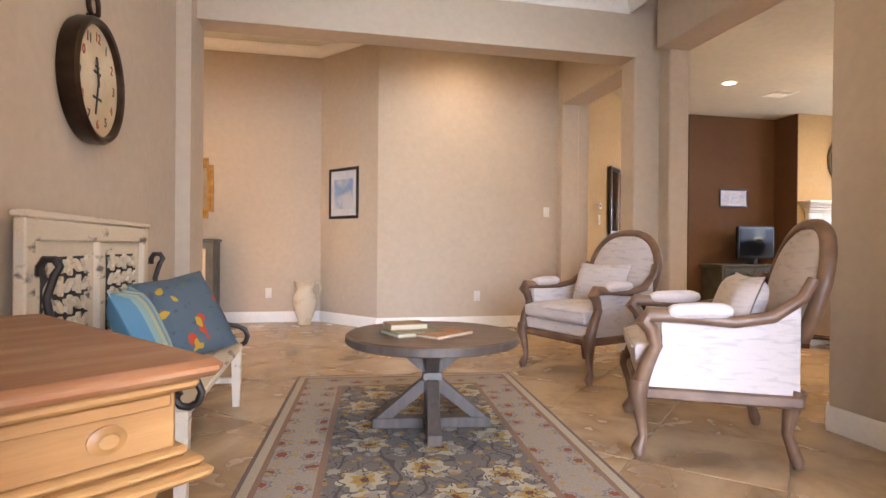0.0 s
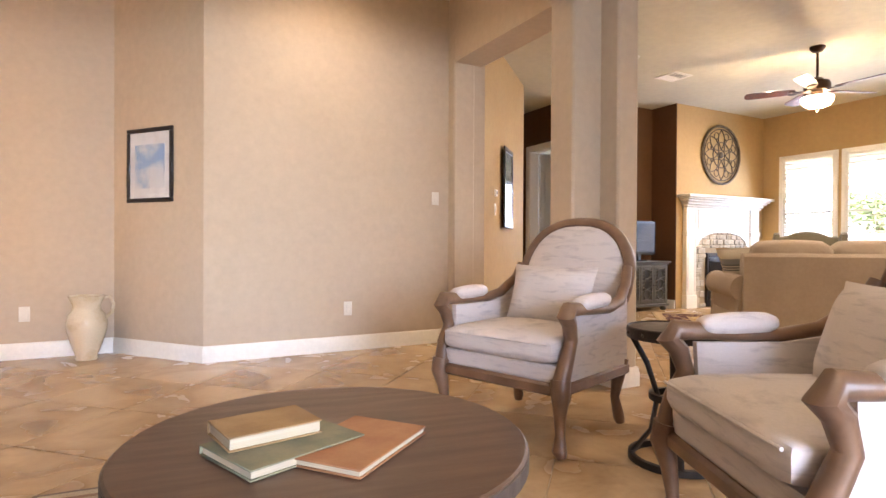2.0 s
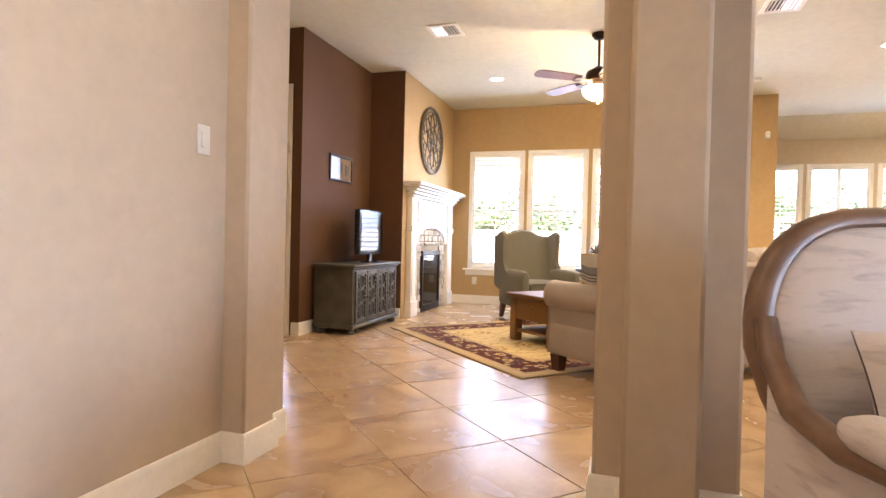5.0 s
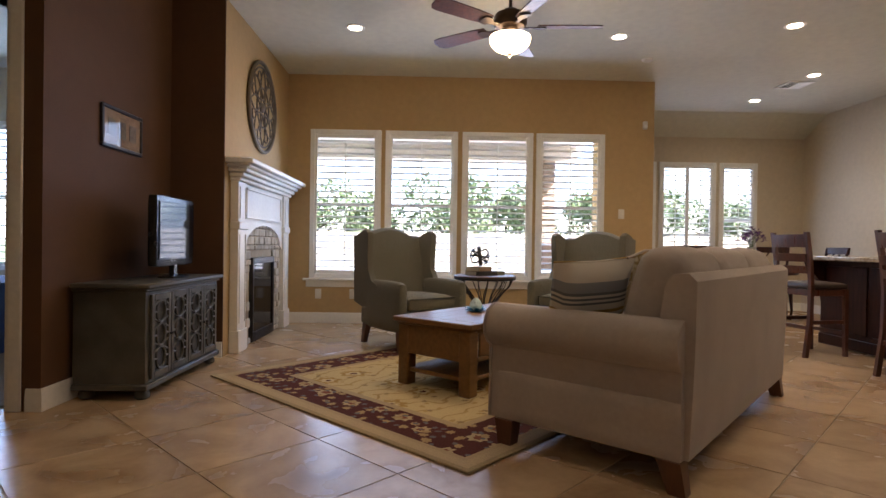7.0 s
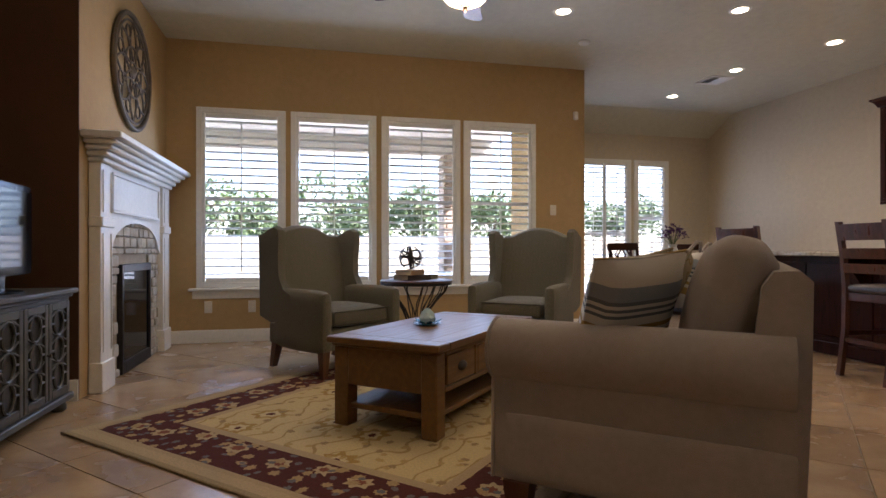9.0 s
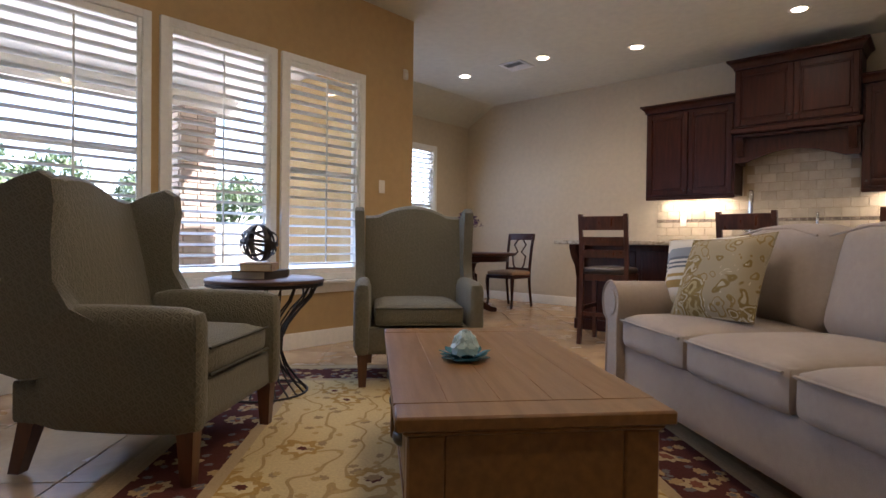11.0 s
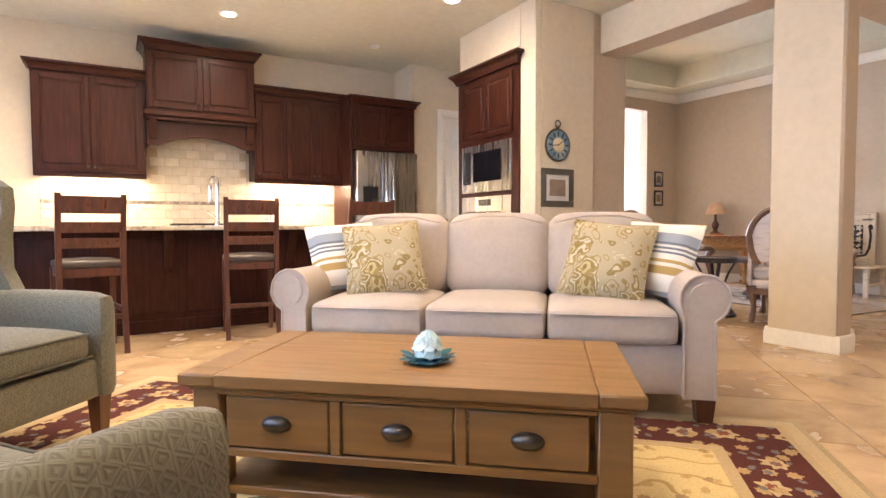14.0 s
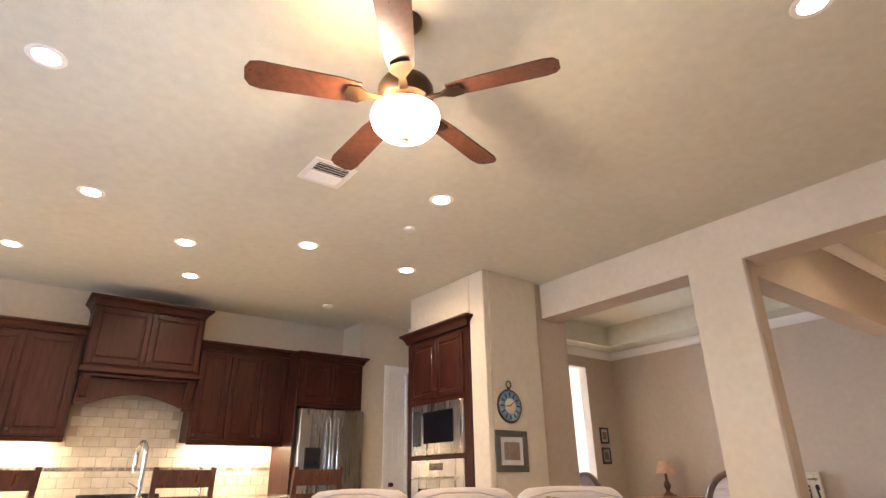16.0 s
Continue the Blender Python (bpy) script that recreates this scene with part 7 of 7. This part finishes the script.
book(CM @ pose(0.4, -0.5, 0.7405, 0, 0, 10), 0.15, 0.2, 0.03, BOOK3, "rust brown book under the lamp on the pine table")

# big station clock
o = thing("wall_clock", pose(-1.43, 2.44, 1.65, 0, 0, -90) @ Matrix.Diagonal((0.79, 1, 0.79, 1)), "large dark framed station clock with red and black numerals", "clock")
part("case", G().lathe([(0.33, 0.002), (0.34, 0.02), (0.34, 0.07), (0.325, 0.085), (0.305, 0.08), (0.3, 0.05)], 56, ring=True, m=pose(0, 0, 0, -90, 0, 0)), BRONZE, o)
part("dial", G().lathe([(0.305, 0.05), (0.305, 0.056), (0.0, 0.056)], 56, m=pose(0, 0, 0, -90, 0, 0)), CLKFACE, o)
for k in range(12):
    n = 12 if k == 0 else k
    cu = bpy.data.curves.new("numeral", "FONT")
    cu.body, cu.size, cu.align_x, cu.align_y, cu.extrude = str(n), 0.075, "CENTER", "CENTER", 0.001
    tmp = bpy.data.objects.new("numeral", cu)
    me = bpy.data.meshes.new_from_object(tmp)
    bpy.data.objects.remove(tmp)
    me.materials.clear()
    me.materials.append(REDINK if n % 2 == 0 else INK_AND_SHADE)
    a = radians(30 * k)
    part("numeral", me, INK_AND_SHADE, o, m=pose(-0.235 * math.sin(a), 0.058, 0.235 * math.cos(a), 90, 0, 180))
part("emblem", G().box(-0.05, 0.05, 0.056, 0.0575, 0.04, 0.055, 0).box(-0.03, 0.03, 0.056, 0.0575, 0.075, 0.085, 0).box(-0.06, 0.06, 0.056, 0.0575, -0.1, -0.085, 0), INK_AND_SHADE, o)
for ang, ln, w in ((12, 0.13, 0.01), (168, 0.19, 0.007)):
    part("pointer", G().box(-w, w, 0.06, 0.064, -0.03, ln, 0.001, m=pose(0, 0, 0, 0, ang, 0)), INK_AND_SHADE, o)
part("hanger_ring", G().tube([(0.07 * math.cos(radians(24 * i)), 0.04, 0.42 + 0.07 * math.sin(radians(24 * i))) for i in range(16)], 0.011, 8), BRONZE, o)
part("hanger_stem", G().lathe([(0.03, 0.335), (0.022, 0.35), (0.03, 0.365)], 14, m=pose(0, 0.04, 0)), BRONZE, o)

# ---- hall ----
o = thing("pottery_jug", pose(-0.61, 6.66, 0), "tall cream glazed pottery jug with a handle on the floor", "jug")
part("body", G().lathe([(0.075, 0), (0.08, 0.01), (0.075, 0.03), (0.11, 0.13), (0.14, 0.24), (0.145, 0.3), (0.13, 0.36), (0.1, 0.4), (0.095, 0.43), (0.115, 0.48), (0.13, 0.51), (0.12, 0.515), (0.1, 0.48)], 28), CERAMIC, o)
part("handle", G().tube([(0.1, 0, 0.49), (0.16, 0, 0.5), (0.185, 0, 0.44), (0.17, 0, 0.37), (0.13, 0, 0.33)], 0.014, 8), CERAMIC, o)
o = thing("hall_cabinet", pose(-2.16, 6.64, 0), "grey wooden hall cabinet with small drawers and pale panels", "cabinet")
part("body", G().box(-0.55, 0.55, -0.19, 0.24, 0.03, 0.98, 0.004), CONSOLE, o)
part("top", G().box(-0.57, 0.57, -0.21, 0.25, 0.98, 1.01, 0.006), CONSOLE, o)
part("plinth", G().box(-0.53, 0.53, -0.17, 0.23, 0.0, 0.03, 0.003), CONSOLE, o)
part("panel", G().box(0.24, 0.47, -0.2, -0.189, 0.1, 0.9, 0.004), PAPER, o)
part("panel", G().box(-0.47, -0.24, -0.2, -0.189, 0.1, 0.9, 0.004), PAPER, o)
for k in range(4):
    d = part("drawer", G().box(-0.2, 0.2, -0.21, -0.189, 0.12 + 0.2 * k, 0.3 + 0.2 * k, 0.005), CONSOLE, o)
    part("knob", G().lathe([(0.006, 0), (0.006, 0.012), (0.014, 0.018), (0.01, 0.026)], 10, m=pose(0, -0.21, 0.21 + 0.2 * k, 90, 0, 0)), PULL, d)
o = thing("gilt_mirror", pose(-2.14, 6.9, 1.62, 0, 0, 180), "gilt framed mirror with stepped corners in the hall", "mirror")
out = [(0.45, -0.28), (0.45, 0.28), (0.39, 0.28), (0.39, 0.36), (0.32, 0.36), (0.32, 0.44), (0.22, 0.44), (0.22, 0.5)]
out = out + [(-x, z) for x, z in out[::-1]]
out = [(0.22, -0.5), (0.22, -0.44), (0.32, -0.44), (0.32, -0.36), (0.39, -0.36), (0.39, -0.28)] + out + [(-0.39, -0.28), (-0.39, -0.36), (-0.32, -0.36), (-0.32, -0.44), (-0.22, -0.44), (-0.22, -0.5)]
out = [p for i, p in enumerate(out) if i == 0 or p != out[i - 1]]
TO = Matrix(((1, 0, 0, 0), (0, 0, 1, 0), (0, 1, 0, 0), (0, 0, 0, 1)))
part("frame", G().prism([(x, z) for x, z in out], 0.0, 0.03, m=TO), GILT, o)
part("mirror_glass", G().prism([(x * 0.84, z * 0.86) for x, z in out], 0.03, 0.034, m=TO), MIRROR, o)
part("beading", G().tube([(x * 0.92, 0.032, z * 0.93) for x, z in out] + [(out[0][0] * 0.92, 0.032, out[0][1] * 0.93)], 0.012, 6), GILT, o)

# ---- bedroom ----
o = thing("bed", pose(6.7, 9.6, 0.012, 0, 0, 0), "bed with a bright blue bedspread and headboard", "bed")
part("mattress", G().cushion(1.5, 1.9, 0.5, 0.08, 0.03, m=pose(0, 0.2, 0.37)), BLUEBED, o)
part("bed_skirt", G().box(-0.74, 0.74, -0.73, 1.13, 0.0, 0.3, 0.01), BLUEBED, o)
for s in (-1, 1):
    part("pillow", G().pillow(0.6, 0.42, 0.2, m=pose(s * 0.36, 0.95, 0.72, 30, 0, 0)), BLUEBED, o)
part("headboard", G().box(-0.78, 0.78, 1.16, 1.22, 0, 1.2, 0.015), BLUEBED, o)
shutter_window("window_8", pose(8.872, 10.325, 0.6, 0, 0, 90), 1.65, 1.8, 20, 2)

# ---- outside ----
setting("ground", GRASS, (11.4, 320, -300, 300, -0.3, -0.16), (-300, 11.4, 11.4, 300, -0.3, -0.16), (-300, 11.4, -300, -4.5, -0.3, -0.16), (-300, -5.7, -4.5, 11.4, -0.3, -0.16))
setting("patio", CONC, (9.02, 21.0, 2.66, 12.4, -0.3, -0.06), (10.99, 21.0, -6.0, 2.66, -0.3, -0.06))
setting("patio_roof", WHITE, (9.02, 12.2, 2.66, 9.4, 2.75, 2.95), (11.9, 12.2, 2.66, 9.4, 2.5, 2.75))
colm = thing("patio_column", pose(12.0, 3.3, -0.06), "square brick patio column outside the windows", "column")
part("core", G().box(-0.2, 0.2, -0.2, 0.2, 0, 2.56, 0), GROUT, colm)
bk = G().box(-0.098, 0.098, -0.018, 0.018, 0, 0.062, 0.004).mesh("brick", BRICK)
for r in range(36):
    for s in range(4):
        for c in range(2):
            part("brick", bk, BRICK, colm, m=pose(0, 0, 0.003 + r * 0.071, 0, 0, 90 * s) @ pose(-0.1 + c * 0.205 + (0.04 if r % 2 else -0.0) - 0.02, -0.212, 0))
fence = thing("wooden_fence", pose(24.0, 4.0, -0.16), "weathered wooden board fence at the end of the yard", "fence")
bd = G().box(-0.01, 0.01, -0.068, 0.068, 0, 1.6, 0.004).mesh("board", FENCE)
for k in range(190):
    part("board", bd, FENCE, fence, m=pose(0, -13.3 + k * 0.14, 0))


def leafy(g, rnd, c, rx, rz, n, size):
    for _ in range(n):
        a, e, r = rnd.uniform(0, 6.283), math.asin(rnd.uniform(-0.8, 1)), rnd.uniform(0.55, 1.0)
        p = Vector(c) + Vector((rx * r * math.cos(a) * math.cos(e), rx * r * math.sin(a) * math.cos(e), rz * r * math.sin(e)))
        s = size * rnd.uniform(0.6, 1.3)
        g.add([(-s, 0, 0), (0, -s * 0.5, 0.02), (s, 0, 0), (0, s * 0.5, -0.02)], [(0, 1, 2, 3)], m=Matrix.Translation(p) @ pose(0, 0, 0, rnd.uniform(-70, 70), rnd.uniform(-70, 70), rnd.uniform(0, 360)))


rnd = random.Random(21)
for x, y, h, r in ((27, -9, 3.4, 1.9), (28, -5.6, 3.7, 2.1), (27.2, -2.4, 3.3, 1.8), (28.4, 1.0, 3.6, 2.0), (27, 4.3, 3.9, 2.1), (28, 7.6, 3.2, 1.8), (27.4, 10.4, 3.7, 2.0), (28.4, 13.8, 3.4, 2.0)):
    o = thing("tree", pose(x, y, -0.16), "leafy green garden tree beyond the patio", "tree")
    tr = G().tube([(0, 0, 0), (0.06, 0.03, h * 0.25), (-0.03, 0.06, h * 0.5), (0.0, 0.0, h * 0.8)], [0.16, 0.12, 0.09, 0.03], 10)
    cr = G()
    for k in range(9):
        a = rnd.uniform(0, 6.283)
        q = (r * rnd.uniform(0.3, 0.75) * math.cos(a), r * rnd.uniform(0.3, 0.75) * math.sin(a), h * rnd.uniform(0.45, 0.92))
        tr.tube([(0, 0, h * rnd.uniform(0.25, 0.5)), tuple(v * 0.6 + (0, 0, h * 0.14)[i] for i, v in enumerate(q)), q], [0.05, 0.035, 0.015], 6)
        leafy(cr, rnd, q, r * 0.5, r * 0.42, 330, 0.11)
    part("trunk", tr, BARK, o)
    part("crown", cr, LEAF, o, kind="stuff")

# ---- floor tiles ----
fl = bpy.data.objects["floor"]
S = TS
half = S / 2 - 0.0025
one = G().box(-half, half, -half, half, -0.0045, 0.0, 0.0018).mesh("tile", TILE)
rest = G()
ca, sa = math.cos(radians(TR)), math.sin(radians(TR))
near = []
for i in range(-60, 60):
    for j in range(-60, 60):
        x, y = TX + ca * S * i - sa * S * j, TY + sa * S * i + ca * S * j
        if not (-5.4 < x < 11.2 and -4.1 < y < 9.2):
            continue
        if x > 5.25 and y > 7.65 or x < -1.5 and y < 4.1:
            continue
        d = min(abs(x - 1.0) / 2.6 + abs(y - 4.0) / 2.6, abs(x - 4.8) / 2.4 + abs(y - 5.6) / 1.9)
        near.append((d, x, y))
near.sort()
for k, (d, x, y) in enumerate(near):
    if k < 290:
        part("tile", one, TILE, fl, m=pose(x, y, 0, 0, 0, TR))
    else:
        rest.box(-half, half, -half, half, -0.0045, 0.0, 0.0018, m=pose(x, y, 0, 0, 0, TR))
part("floor_tiles", rest, TILE, fl, kind="stuff")
